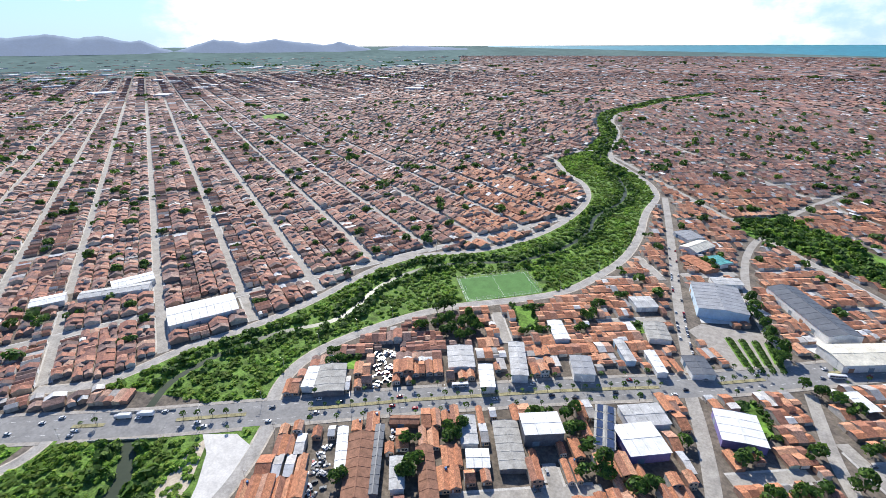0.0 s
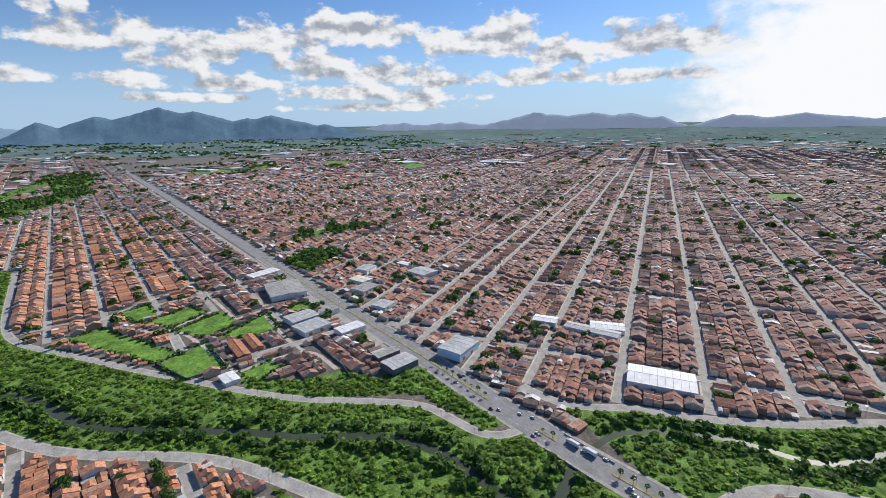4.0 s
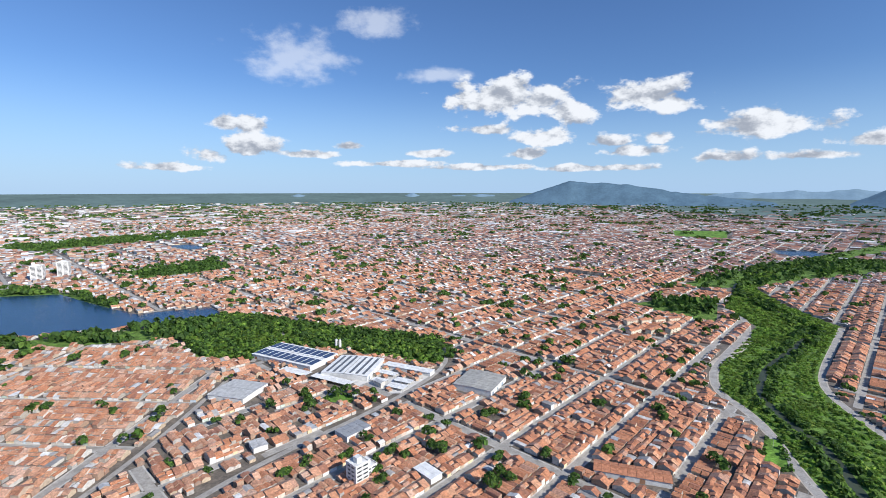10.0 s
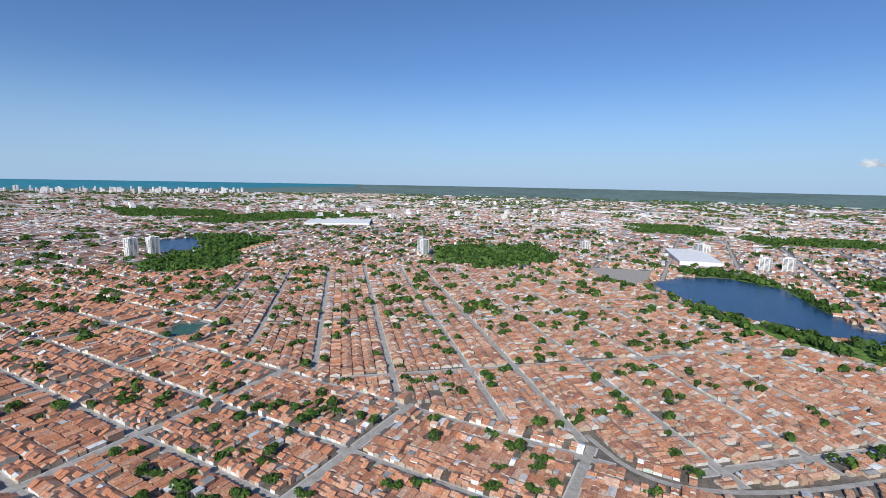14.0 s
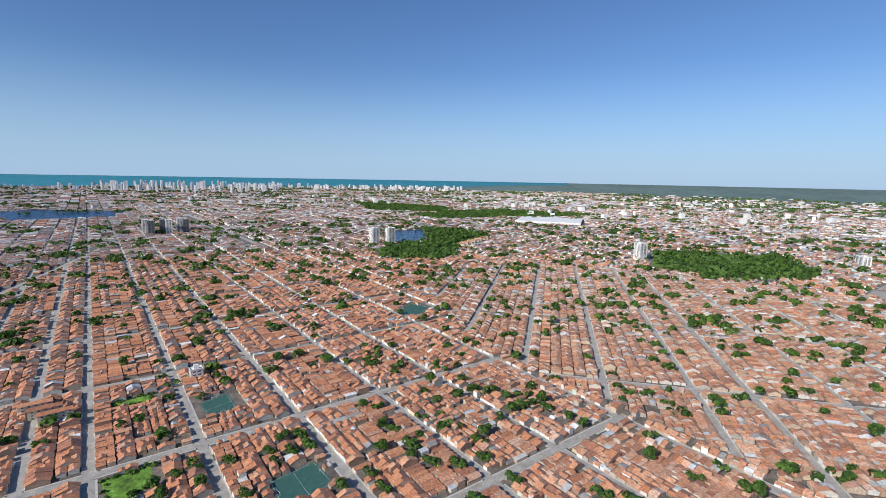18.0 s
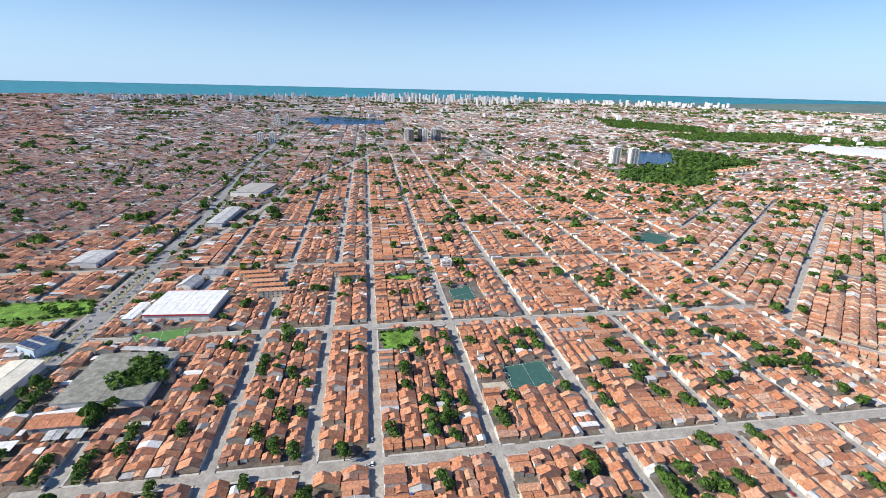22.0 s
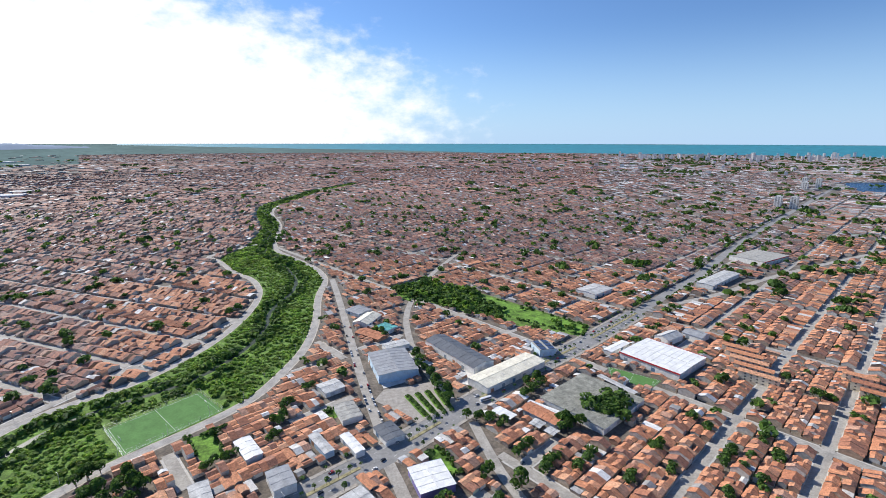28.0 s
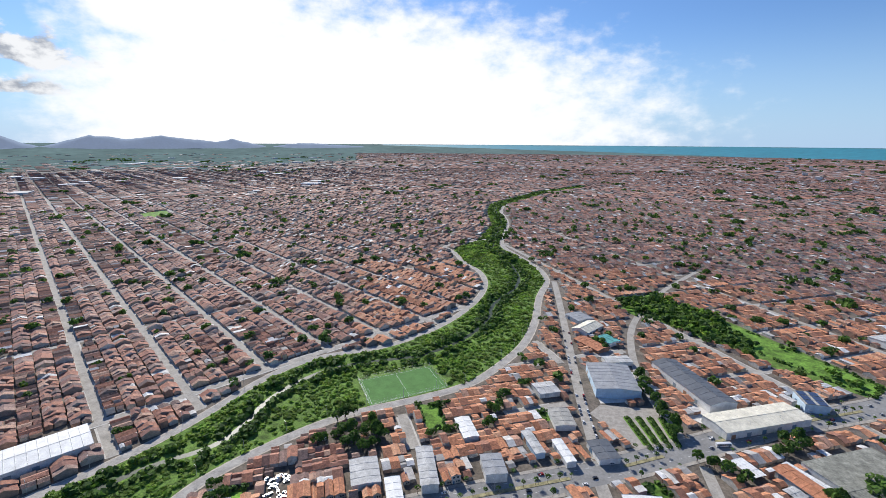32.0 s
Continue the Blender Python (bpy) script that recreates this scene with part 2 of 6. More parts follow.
M_GROUND = surface("earth", [(.145, .12, .093)], 14, 0.95, 0.2, 0.5, haze_sheen=.08)
M_ASPHALT = surface("street_paving", [(.35, .325, .285)], 9, 0.9, 0.02, 0.25, haze_sheen=.1)
M_AVENUE = surface("asphalt", [(.24, .235, .225)], 12, 0.9, 0.02, 0.2, haze_sheen=.1)
M_PAVE = surface("concrete_pavement", [(.36, .33, .29)], 4, 0.9, 0.02, 0.25)
M_GRASS = surface("grass", [(.115, .2, .035)], 9, 0.95, 0.4, 0.6)
M_LEAF = surface("leaves", [(.068, .138, .026), (.098, .19, .03), (.048, .1, .023), (.125, .215, .035), (.072, .13, .033)], 3, 0.8, 0, 0.4)


def leafy(m, share=0.35):
    """Lets light through the leaves of a material."""
    t = m.node_tree
    bs = next(n for n in t.nodes if n.type == "BSDF_PRINCIPLED")
    out = next(n for n in t.nodes if n.type == "OUTPUT_MATERIAL")
    tr = t.nodes.new("ShaderNodeBsdfTranslucent")
    t.links.new(bs.inputs["Base Color"].links[0].from_socket, tr.inputs["Color"])
    mix = t.nodes.new("ShaderNodeMixShader")
    mix.inputs[0].default_value = share
    t.links.new(bs.outputs[0], mix.inputs[1])
    t.links.new(tr.outputs[0], mix.inputs[2])
    t.links.new(mix.outputs[0], out.inputs[0])
    return m


leafy(M_LEAF)
M_BARK = surface("bark", [(.12, .085, .06)], 1, 0.95, 0, 0.3)


# ---------- mesh tools ----------
RIM = np.linspace(2400, 4880, 500)                      # the ground rises gently past 2.4 km
RISE = 196 * ((RIM - 2400) / 2480) ** 1.5
REAL = EYE * RIM / (EYE - RISE)


def far(p):
    """Lays the distance, past 2.4 km, on the same lines of sight but inside 4.9 km."""
    p = np.array(p, float)
    d = np.hypot(p[:, 0], p[:, 1])
    k = np.where(d > 2400, np.interp(d, REAL, RIM) / np.maximum(d, 1), 1.0)
    p[:, :2] *= k[:, None]
    p[:, 2] = EYE + (p[:, 2] - EYE) * k
    return p


def mesh(name, v, faces, mats, idx=None, smooth=False, level=False):
    """A mesh from an array of points and a list of arrays of faces, one slot of material a list of faces or an array a list."""
    me = bpy.data.meshes.new(name)
    v = np.asarray(v, np.float32)
    me.vertices.add(len(v))
    me.vertices.foreach_set("co", v.ravel())
    loops = np.concatenate([np.asarray(f, np.int32).ravel() for f in faces])
    sizes = np.concatenate([np.full(len(f), np.shape(f)[1], np.int32) for f in faces])
    me.loops.add(len(loops))
    me.loops.foreach_set("vertex_index", loops)
    me.polygons.add(len(sizes))
    me.polygons.foreach_set("loop_start", np.concatenate([[0], np.cumsum(sizes)[:-1]]).astype(np.int32))
    for m in mats:
        me.materials.append(m)
    if idx is not None:
        me.polygons.foreach_set("material_index", np.concatenate([np.broadcast_to(i, len(f)) for i, f in zip(idx, faces)]).astype(np.int32))
    me.polygons.foreach_set("use_smooth", np.full(len(sizes), smooth))
    me.update(calc_edges=True)
    if level:
        me.normals_split_custom_set_from_vertices(np.tile(np.float32((0, 0, 1)), (len(v), 1)))
    return me


def strip(line, width, z, lift=0.0):
    """The points and faces of a ribbon along a line of (x, y)."""
    p = np.array(line, float)
    q = [p[0]]
    for a, b in zip(p[:-1], p[1:]):
        n = max(1, int(np.hypot(*(b - a)) / 60))
        q += [a + (b - a) * k / n for k in range(1, n + 1)]
    p = np.array(q)
    t = np.gradient(p, axis=0)
    t /= np.maximum(np.hypot(t[:, 0], t[:, 1]), 1e-6)[:, None]
    s = np.stack([-t[:, 1], t[:, 0]], 1) * width / 2
    v = np.concatenate([np.c_[p - s, np.full(len(p), z)], np.c_[p + s, np.full(len(p), z)]])
    n = len(p)
    k = np.arange(n - 1)
    return v, np.stack([k, k + 1, k + 1 + n, k + n], 1)


def smooth_line(line, rounds=2):
    p = np.array(line, float)
    for _ in range(rounds):
        q = np.concatenate([p[:1], np.stack([.75 * p[:-1] + .25 * p[1:], .25 * p[:-1] + .75 * p[1:]], 1).reshape(-1, 2), p[-1:]])
        p = q
    return p


def inside(x, y, poly):
    """Which of the points (x, y) lie in the polygon."""
    r = np.zeros(np.shape(x), bool)
    n = len(poly)
    for k in range(n):
        (x0, y0), (x1, y1) = poly[k], poly[(k + 1) % n]
        if y0 != y1:
            r ^= ((y0 > y) != (y1 > y)) & (x < (x1 - x0) * (y - y0) / (y1 - y0) + x0)
    return r


# ---------- plan ----------
AVENUE = [(-9000, -4800), (-3600, -1775), (-1424, -532), (-870, -217), (-662, -100), (-532, -24), (-454, 22), (-371, 66), (-328, 91), (-285, 117), (-214, 164),
          (-132, 219), (-45, 273), (32, 317), (104, 365), (163, 407), (276, 471), (395, 547), (509, 624), (602, 684), (876, 890), (1300, 1180), (2600, 2050)]
ROAD_EAST = [(-216, 166), (-230, 190), (-234, 222), (-222, 258), (-194, 308), (-166, 342), (-122, 375), (-78, 415), (-56, 466), (-37, 523), (-30, 602), (-34, 707), (-22, 790),
             (-43, 871), (-92, 958), (-142, 1042), (-152, 1205), (-164, 1374), (-219, 1572), (-226, 1720)]
ROAD_WEST = [(-379, 105), (-345, 128), (-336, 155), (-330, 186), (-306, 231), (-287, 295), (-278, 376), (-253, 430), (-186, 473), (-142, 555), (-120, 651), (-119, 742),
             (-144, 820), (-184, 865), (-232, 968), (-273, 1007), (-157, 1131)]
RIVER_N = [(-278, 111), (-292, 135), (-303, 155), (-297, 199), (-277, 241), (-248, 269), (-244, 299), (-251, 346), (-231, 404), (-191, 436), (-141, 461), (-105, 523), (-89, 593),
           (-97, 650), (-71, 734), (-71, 800), (-104, 904), (-153, 1007), (-168, 1155), (-180, 1361), (-238, 1590), (-248, 1740), (-186, 1985), (-132, 2235), (80, 2650)]
RIVER_S = [(-278, 111), (-260, 98), (-240, 81), (-246, 60), (-271, 43), (-302, 24), (-327, -12), (-334, -47), (-337, -81), (-351, -118), (-363, -177), (-370, -217), (-385, -262),
           (-434, -323), (-448, -372), (-479, -435), (-556, -494), (-675, -547), (-791, -607), (-894, -804), (-926, -911), (-1295, -1126), (-1535, -1180), (-2452, -1446)]
ROAD_SW = [(-322, 93), (-314, 72), (-318, 54), (-342, 35), (-366, 15), (-378, -29), (-390, -87), (-412, -138), (-440, -192), (-469, -251), (-513, -330), (-555, -413), (-607, -460),
           (-765, -552), (-852, -604)]
ROAD_SE = [(-206, 156), (-195, 130), (-188, 100), (-192, 76), (-207, 49), (-230, 9), (-256, -31), (-286, -76), (-314, -118), (-328, -152), (-336, -191), (-342, -226), (-357, -272),
           (-388, -326), (-410, -359), (-431, -403), (-442, -461), (-509, -527), (-721, -650), (-772, -765)]
LAKE = [(735, -1035), (752, -1180), (684, -1270), (560, -1262), (425, -1115), (335, -1024), (215, -1050), (186, -1005), (195, -950), (260, -944), (340, -924), (480, -912), (590, -945), (670, -985)]
CORRIDOR_N = ROAD_WEST[1:15] + [(-200, 1085), (-200, 1300), (-266, 1590), (-278, 1760), (-215, 1990), (-152, 2240), (60, 2660), (102, 2640), (-108, 2228), (-160, 1982), (-226, 1745)] + ROAD_EAST[::-1]
CORRIDOR_S = ROAD_SW + [(-900, -740), (-1000, -900), (-1300, -1080), (-1535, -1150), (-2452, -1400), (-2452, -1490), (-1535, -1210), (-1280, -1160)] + ROAD_SE[::-1]
WOODS = {
    "grove": [(143, 747), (215, 664), (308, 517), (284, 487), (221, 533), (104, 670), (78, 704)],
    "lakeside_wood": [(290, -1030), (98, -935), (-75, -798), (-178, -733), (-183, -655), (-150, -625), (-32, -717), (59, -773), (88, -707), (170, -741), (230, -880)],
    "lagoon_wood": [(1500, 75), (1370, 0), (1340, -118), (1394, -179), (1586, -209), (1792, -337), (2040, -380), (2170, -152), (1870, -140), (1690, -125), (1650, -25)],
}
WOODS.update({
    "park_wood": [(1228, -703), (1520, -866), (1420, -1250), (1071, -1042), (1080, -800)],
    "far_wood": [(1969, -2466), (1627, -2730), (1277, -2349), (1572, -2063)],
    "town_wood": [(4417, 374), (3741, -391), (3197, -366), (3337, 185)],
    "south_belt": [(1277, -2349), (613, -2967), (530, -2633), (1027, -2173)],
    "airport_wood": [(2997, -105), (3348, -584), (2838, -655), (2658, -247)],
    "lagoon_grove": [(537, -1555), (329, -1736), (258, -1536), (443, -1412)],
    "estate_wood": [(-618, -845), (-734, -868), (-789, -798), (-673, -686), (-647, -737)],
    "far_belt": [(3057, -173), (3534, -799), (3045, -1384), (2869, -818)],
    "lake_shore": [(745, -1040), (701, -970), (556, -898), (467, -845), (352, -840), (241, -845), (160, -820), (178, -940), (250, -930), (330, -905), (480, -885), (600, -920), (690, -975)],
    "lake_shore_east": [(849, -1265), (715, -1361), (540, -1265), (394, -1120), (404, -1085), (537, -1215), (690, -1275), (752, -1205)],
    "west_park": [(-827, -172), (-905, -138), (-878, -73), (-765, -127)],
    "west_grove": [(-1028, -187), (-1150, -59), (-1061, -65), (-983, -169)],
    "upriver_wood": [(-1287, -1145), (-1582, -1215), (-1787, -1089), (-2526, -1488), (-2567, -1353), (-1823, -995), (-1230, -950), (-1019, -912), (-870, -937), (-885, -996)],
})
# large buildings: corners of the roof, height of the eaves, rise of the ridge, roof, wall, category, label
LANDMARKS = [
    ("warehouse", [(96, 499), (117, 509), (155, 435), (129, 420)], 8, 3.0, "slate", "white", "large open warehouse under a dark grey metal roof"),
    ("warehouse", [(31, 468), (66, 488), (73, 436), (39, 417)], 9, 1.5, "grey", "pale_blue", "pale blue and white warehouse with a grey metal roof"),
    ("warehouse", [(124, 409), (198, 447), (202, 424), (128, 381)], 7, 1.2, "cream", "white", "long white shed with a cream metal roof beside the avenue"),
    ("supermarket", [(297, 425), (340, 453), (378, 394), (317, 371)], 8, 0.6, "white", "red", "supermarket with a white roof and red fascia"),
    ("supermarket_annex", [(284, 442), (317, 459), (319, 450), (285, 432)], 5, 0.4, "white", "white", "low white canopy roof beside the supermarket"),
    ("school", [(180, 365), (238, 394), (256, 338), (198, 301)], 6, 0.8, "weathered", "white", "low school block with grey ribbed roof round a tree court"),
    ("supermarket", [(-9, 247), (11, 259), (25, 241), (4, 226)], 7, 0.5, "white", "violet", "white-roofed supermarket with a violet wall"),
    ("supermarket_annex", [(-7, 268), (15, 282), (22, 265), (-1, 251)], 6, 0.4, "pale", "white", "pale metal canopy roof of the supermarket"),
    ("solar_roof_hall", [(-21, 259), (-11, 264), (-5, 229), (-16, 224)], 7, 1.0, "solar", "white", "long hall with dark solar panels on its roof"),
    ("warehouse", [(-388, 213), (-359, 260), (-330, 243), (-360, 196)], 7, 1.2, "white", "white", "white metal-roofed warehouse above the river road"),
    ("warehouse", [(-490, 223), (-473, 257), (-458, 247), (-472, 215)], 6, 1.0, "white", "white", "white metal-roofed shed among houses"),
    ("warehouse", [(-493, 196), (-455, 241), (-440, 232), (-481, 190)], 6, 1.0, "pale", "white", "narrow pale metal-roofed shed among houses"),
    ("warehouse", [(-520, 166), (-505, 190), (-490, 182), (-503, 161)], 6, 1.0, "white", "white", "small white metal-roofed shed"),
    ("showroom", [(-453, 43), (-476, 68), (-454, 79), (-425, 55)], 9, 0.5, "pale", "pale_blue", "boxy pale blue showroom at the corner"),
    ("workshop", [(-150, 168), (-140, 178), (-115, 137), (-128, 130)], 5, 2.2, "rust", "brick", "long workshop under a rust-brown tile roof"),
    ("workshop", [(-110, 178), (-102, 184), (-82, 153), (-90, 149)], 5, 2.0, "rust", "brick", "long brown tile-roofed workshop"),
    ("workshop", [(-96, 301), (-87, 307), (-71, 271), (-80, 263)], 7, 0.6, "pale", "white", "narrow white-roofed hall beside the avenue"),
    ("workshop", [(-214, 212), (-196, 225), (-180, 198), (-197, 189)], 5, 1.0, "stone", "dark", "grey-roofed garage at the bend of the river road"),
    ("workshop", [(48, 288), (69, 301), (75, 272), (52, 264)], 6, 0.4, "white", "violet", "white-roofed hall at the crossing"),
    ("block", [(-63, 227), (-42, 239), (-34, 224), (-54, 212)], 10, 0.3, "white", "dark", "tall white-topped block with a dark blank wall"),
    ("factory", [(82, -711), (69, -759), (-9, -693), (4, -635)], 7, 0.8, "solar", "white", "white factory hall with rooftop solar panels"),
    ("factory", [(-7, -628), (-31, -686), (-76, -637), (-42, -584)], 7, 1.2, "ribbed", "white", "white factory hall with dark strips along its roof"),
    ("annex", [(-80, -629), (-84, -641), (-136, -597), (-131, -585)], 5, 0.3, "white", "white", "long low white annex beside the factory yard"),
    ("canopy", [(53, -649), (47, -661), (15, -632), (21, -620)], 4, 0.3, "white", "white", "long white loading canopy along the factory"),
    ("canopy", [(14, -618), (8, -627), (-36, -587), (-28, -577)], 4, 0.3, "white", "white", "long white loading canopy along the factory"),
    ("canopy", [(-69, -611), (-74, -619), (-92, -602), (-86, -594)], 3, 0.2, "white", "white", "white car port roof in the factory yard"),
    ("canopy", [(-58, -588), (-63, -598), (-75, -585), (-70, -577)], 3, 0.2, "white", "white", "white car port roof in the factory yard"),
    ("canopy", [(-84, -581), (-89, -589), (-106, -575), (-100, -566)], 3, 0.2, "white", "white", "white car port roof in the factory yard"),
    ("canopy", [(-72, -566), (-79, -576), (-96, -561), (-89, -551)], 3, 0.2, "white", "white", "broad white car port roof in the factory yard"),
    ("workshop", [(-8, -470), (-31, -486), (-42, -470), (-18, -455)], 6, 0.3, "grey", "white", "flat dark grey-roofed hall on the diagonal road"),
    ("shop", [(-68, -391), (-79, -399), (-88, -379), (-79, -373)], 5, 0.3, "white", "white", "white flat-roofed shop among houses"),
    ("shop", [(68, -471), (58, -477), (54, -467), (61, -454)], 5, 0.4, "pale", "white", "pale-roofed shop beside the diagonal road"),
    ("warehouse", [(-146, -542), (-178, -577), (-219, -551), (-182, -511)], 7, 1.0, "stone", "white", "grey-roofed depot beside the curving road"),
    ("warehouse", [(116, -587), (114, -630), (75, -608), (75, -562)], 6, 0.8, "pale", "white", "pale flat-roofed hall among houses"),
    ("warehouse", [(362, 643), (403, 663), (400, 632), (357, 607)], 7, 1.0, "pale", "white", "white hall north of the avenue"),
    ("showroom", [(560, 635), (665, 690), (660, 662), (568, 612)], 7, 1.0, "pale", "white", "long white showroom in the fork of the avenue"),
    ("supermarket", [(758, 772), (865, 811), (837, 745), (757, 715)], 9, 0.6, "stone", "red", "large supermarket with a red band under its roof"),
    ("sports_hall", [(363, 459), (391, 470), (386, 453), (359, 443)], 7, 3.0, "pale", "white", "arched white sports hall"),
    ("office", [(210, 469), (229, 472), (229, 448), (211, 446)], 8, 0.3, "solar", "pale_blue", "pale blue office block with solar panels"),
    ("warehouse", [(-140, 278), (-121, 287), (-110, 263), (-125, 255)], 5, 0.8, "pale", "white", "broad pale metal-roofed warehouse behind the avenue shops"),
    ("shop", [(-107, 266), (-99, 271), (-87, 248), (-96, 244)], 6, 0.4, "white", "white", "narrow white flat-roofed shop on the avenue"),
    ("shop", [(-218, 208), (-211, 213), (-201, 193), (-208, 188)], 5, 0.8, "white", "white", "small white-roofed shop beside the garage"),
    ("workshop", [(-141, 183), (-137, 185), (-113, 142), (-117, 139)], 5, 0.6, "slate", "dark", "narrow workshop with a black sheet roof"),
    ("shed", [(-161, 171), (-156, 173), (-138, 147), (-143, 144)], 5, 0.8, "white", "white", "narrow white-roofed shed in a scrap yard"),
    ("shed", [(-120, 166), (-113, 169), (-102, 151), (-108, 147)], 5, 0.4, "pale", "white", "pale grey flat-roofed shed between workshops"),
    ("workshop", [(-78, 220), (-64, 226), (-47, 194), (-60, 187)], 4, 0.7, "stone", "dark", "dilapidated grey-roofed workshop with patched sheets"),
    ("shop", [(-99, 214), (-90, 219), (-79, 198), (-87, 194)], 4, 0.6, "pale", "white", "narrow shop with a pale patched sheet roof"),
    ("shop", [(-84, 191), (-72, 197), (-66, 186), (-77, 180)], 4, 0.6, "white", "white", "small white-roofed yard building"),
    ("shop", [(-139, 194), (-122, 202), (-118, 197), (-134, 189)], 4, 1.0, "rust", "brick", "brown tile-roofed shop facing the avenue"),
    ("shed", [(-24, 346), (-17, 349), (-4, 324), (-10, 321)], 5, 0.6, "pale", "pale_blue", "narrow pale blue metal-roofed hall"),
    ("shop", [(-49, 306), (-36, 312), (-28, 293), (-41, 285)], 7, 0.4, "grey", "white", "two-storey grey flat-roofed shop"),
    ("shed", [(0, 341), (7, 344), (18, 320), (12, 317)], 5, 0.6, "white", "white", "narrow white metal-roofed hall"),
    ("warehouse", [(-4, 384), (10, 391), (18, 368), (3, 358)], 5, 0.8, "stone", "white", "grey metal-roofed store behind the shops"),
    ("shed", [(-78, 348), (-69, 356), (-56, 332), (-64, 324)], 5, 0.8, "white", "white", "pale metal-roofed shed near the pitch"),
    ("warehouse", [(-21, 425), (-2, 435), (2, 416), (-14, 407)], 5, 0.8, "pale", "white", "pale metal-roofed store among houses"),
    ("workshop", [(25, 346), (42, 353), (48, 333), (36, 326)], 5, 0.8, "slate", "white", "dark grey-roofed workshop at the crossing"),
    ("warehouse", [(-567, -131), (-590, -100), (-564, -93), (-546, -118)], 6, 1.0, "pale", "white", "pale-roofed hall beside the avenue"),
    ("warehouse", [(-539, -115), (-560, -88), (-537, -76), (-513, -102)], 6, 1.0, "pale", "white", "broad pale metal-roofed hall beside the avenue"),
    ("workshop", [(-580, -91), (-592, -73), (-582, -66), (-568, -86)], 7, 0.5, "stone", "white", "two-storey workshop with a grey roof on the avenue"),
    ("warehouse", [(-523, -67), (-540, -41), (-524, -36), (-506, -61)], 6, 1.0, "white", "white", "white metal-roofed hall set back from the avenue"),
    ("factory", [(-685, -176), (-716, -138), (-659, -120), (-628, -152)], 7, 1.2, "stone", "white", "grey-roofed factory hall beside the avenue"),
    ("shed", [(-750, -215), (-787, -181), (-764, -173), (-733, -206)], 5, 0.8, "white", "white", "long white-roofed shed by a green plot"),
    ("workshop", [(-452, -26), (-466, -5), (-457, 2), (-442, -21)], 6, 0.6, "stone", "dark", "dark-walled workshop with a grey roof"),
    ("warehouse", [(-433, -17), (-450, 8), (-431, 16), (-414, -9)], 7, 1.0, "pale", "dark", "dark-walled warehouse with a pale metal roof"),
    ("workshop", [(-658, -52), (-679, -30), (-661, -18), (-632, -40)], 6, 0.8, "stone", "white", "grey-roofed workshop across the avenue"),
    ("shop", [(-699, -59), (-711, -43), (-691, -24), (-677, -38)], 6, 0.6, "cream", "white", "shop with a cream sheet roof on the avenue"),
    ("warehouse", [(-746, -49), (-773, -35), (-756, -19), (-729, -35)], 6, 1.0, "pale", "white", "pale-roofed store behind the avenue"),
    ("shop", [(-588, -22), (-609, -8), (-586, 0), (-570, -15)], 6, 0.6, "pale", "white", "pale-roofed shop row across the avenue"),
    ("warehouse", [(-717, 33), (-743, 51), (-714, 73), (-689, 57)], 6, 1.0, "pale", "white", "pale metal-roofed store among houses"),
    ("shed", [(-769, 18), (-780, 25), (-763, 42), (-751, 35)], 5, 0.6, "white", "white", "white-roofed shed among houses"),
    ("kiosk", [(-437, -169), (-446, -158), (-431, -149), (-421, -156)], 4, 0.5, "white", "white", "small white-roofed building by the river road"),
    ("dwelling_row", [(-510, -180), (-518, -171), (-481, -150), (-472, -159)], 4, 1.4, "tile", "brick", "long row under an orange tile roof between green plots"),
    ("dwelling_row", [(-523, -167), (-530, -160), (-497, -141), (-489, -148)], 4, 1.4, "tile", "brick", "second long row under an orange tile roof"),
    ("school", [(-220, -363), (-269, -331), (-259, -318), (-210, -351)], 5, 1.6, "tile", "white", "long school wing under an orange tile roof"),
    ("workshop", [(9, 622), (23, 642), (40, 620), (26, 601)], 5, 1.2, "grey", "white", "small hall with a grey sheet roof by the side road"),
    ("workshop", [(18, 581), (39, 612), (48, 593), (30, 562)], 5, 3.0, "cream", "white", "hall with a steep beige vaulted roof"),
    ("shed", [(46, 555), (51, 570), (65, 555), (60, 538)], 5, 0.6, "teal", "white", "small shed with a teal sheet roof"),
    ("dwelling_row", [(21, 545), (26, 560), (52, 534), (46, 516)], 4, 1.6, "tile", "brick", "long row under an orange tile roof beside the warehouse"),
    ("annex", [(46, 503), (73, 514), (75, 498), (50, 491)], 5, 0.3, "pale", "white", "low annex with a pale roof behind the blue warehouse"),
    ("school_wing", [(153, 350), (162, 356), (182, 330), (169, 318)], 5, 1.4, "tile", "white", "school wing under an orange tile roof beside the avenue"),
    ("canopy", [(161, 358), (165, 361), (188, 332), (184, 329)], 4, 0.2, "white", "white", "long white canopy beside the school wing"),
    ("canopy", [(151, 328), (159, 334), (163, 325), (155, 320)], 4, 0.3, "pale", "white", "small grey-roofed canopy in a school yard"),
    ("canopy", [(159, 316), (165, 321), (170, 314), (163, 308)], 4, 0.3, "pale", "white", "grey-roofed yard canopy beside palms"),
    ("canopy", [(126, 352), (135, 357), (144, 342), (137, 335)], 4, 0.3, "white", "white", "white canopy roof at the corner of the avenue"),
    ("canopy", [(246, 389), (251, 392), (266, 354), (261, 351)], 4, 0.2, "pale", "white", "long grey canopy along the school"),
    ("sports_hall", [(400, 462), (414, 474), (425, 453), (409, 441)], 6, 2.5, "grey", "white", "sports hall with a grey vaulted roof"),
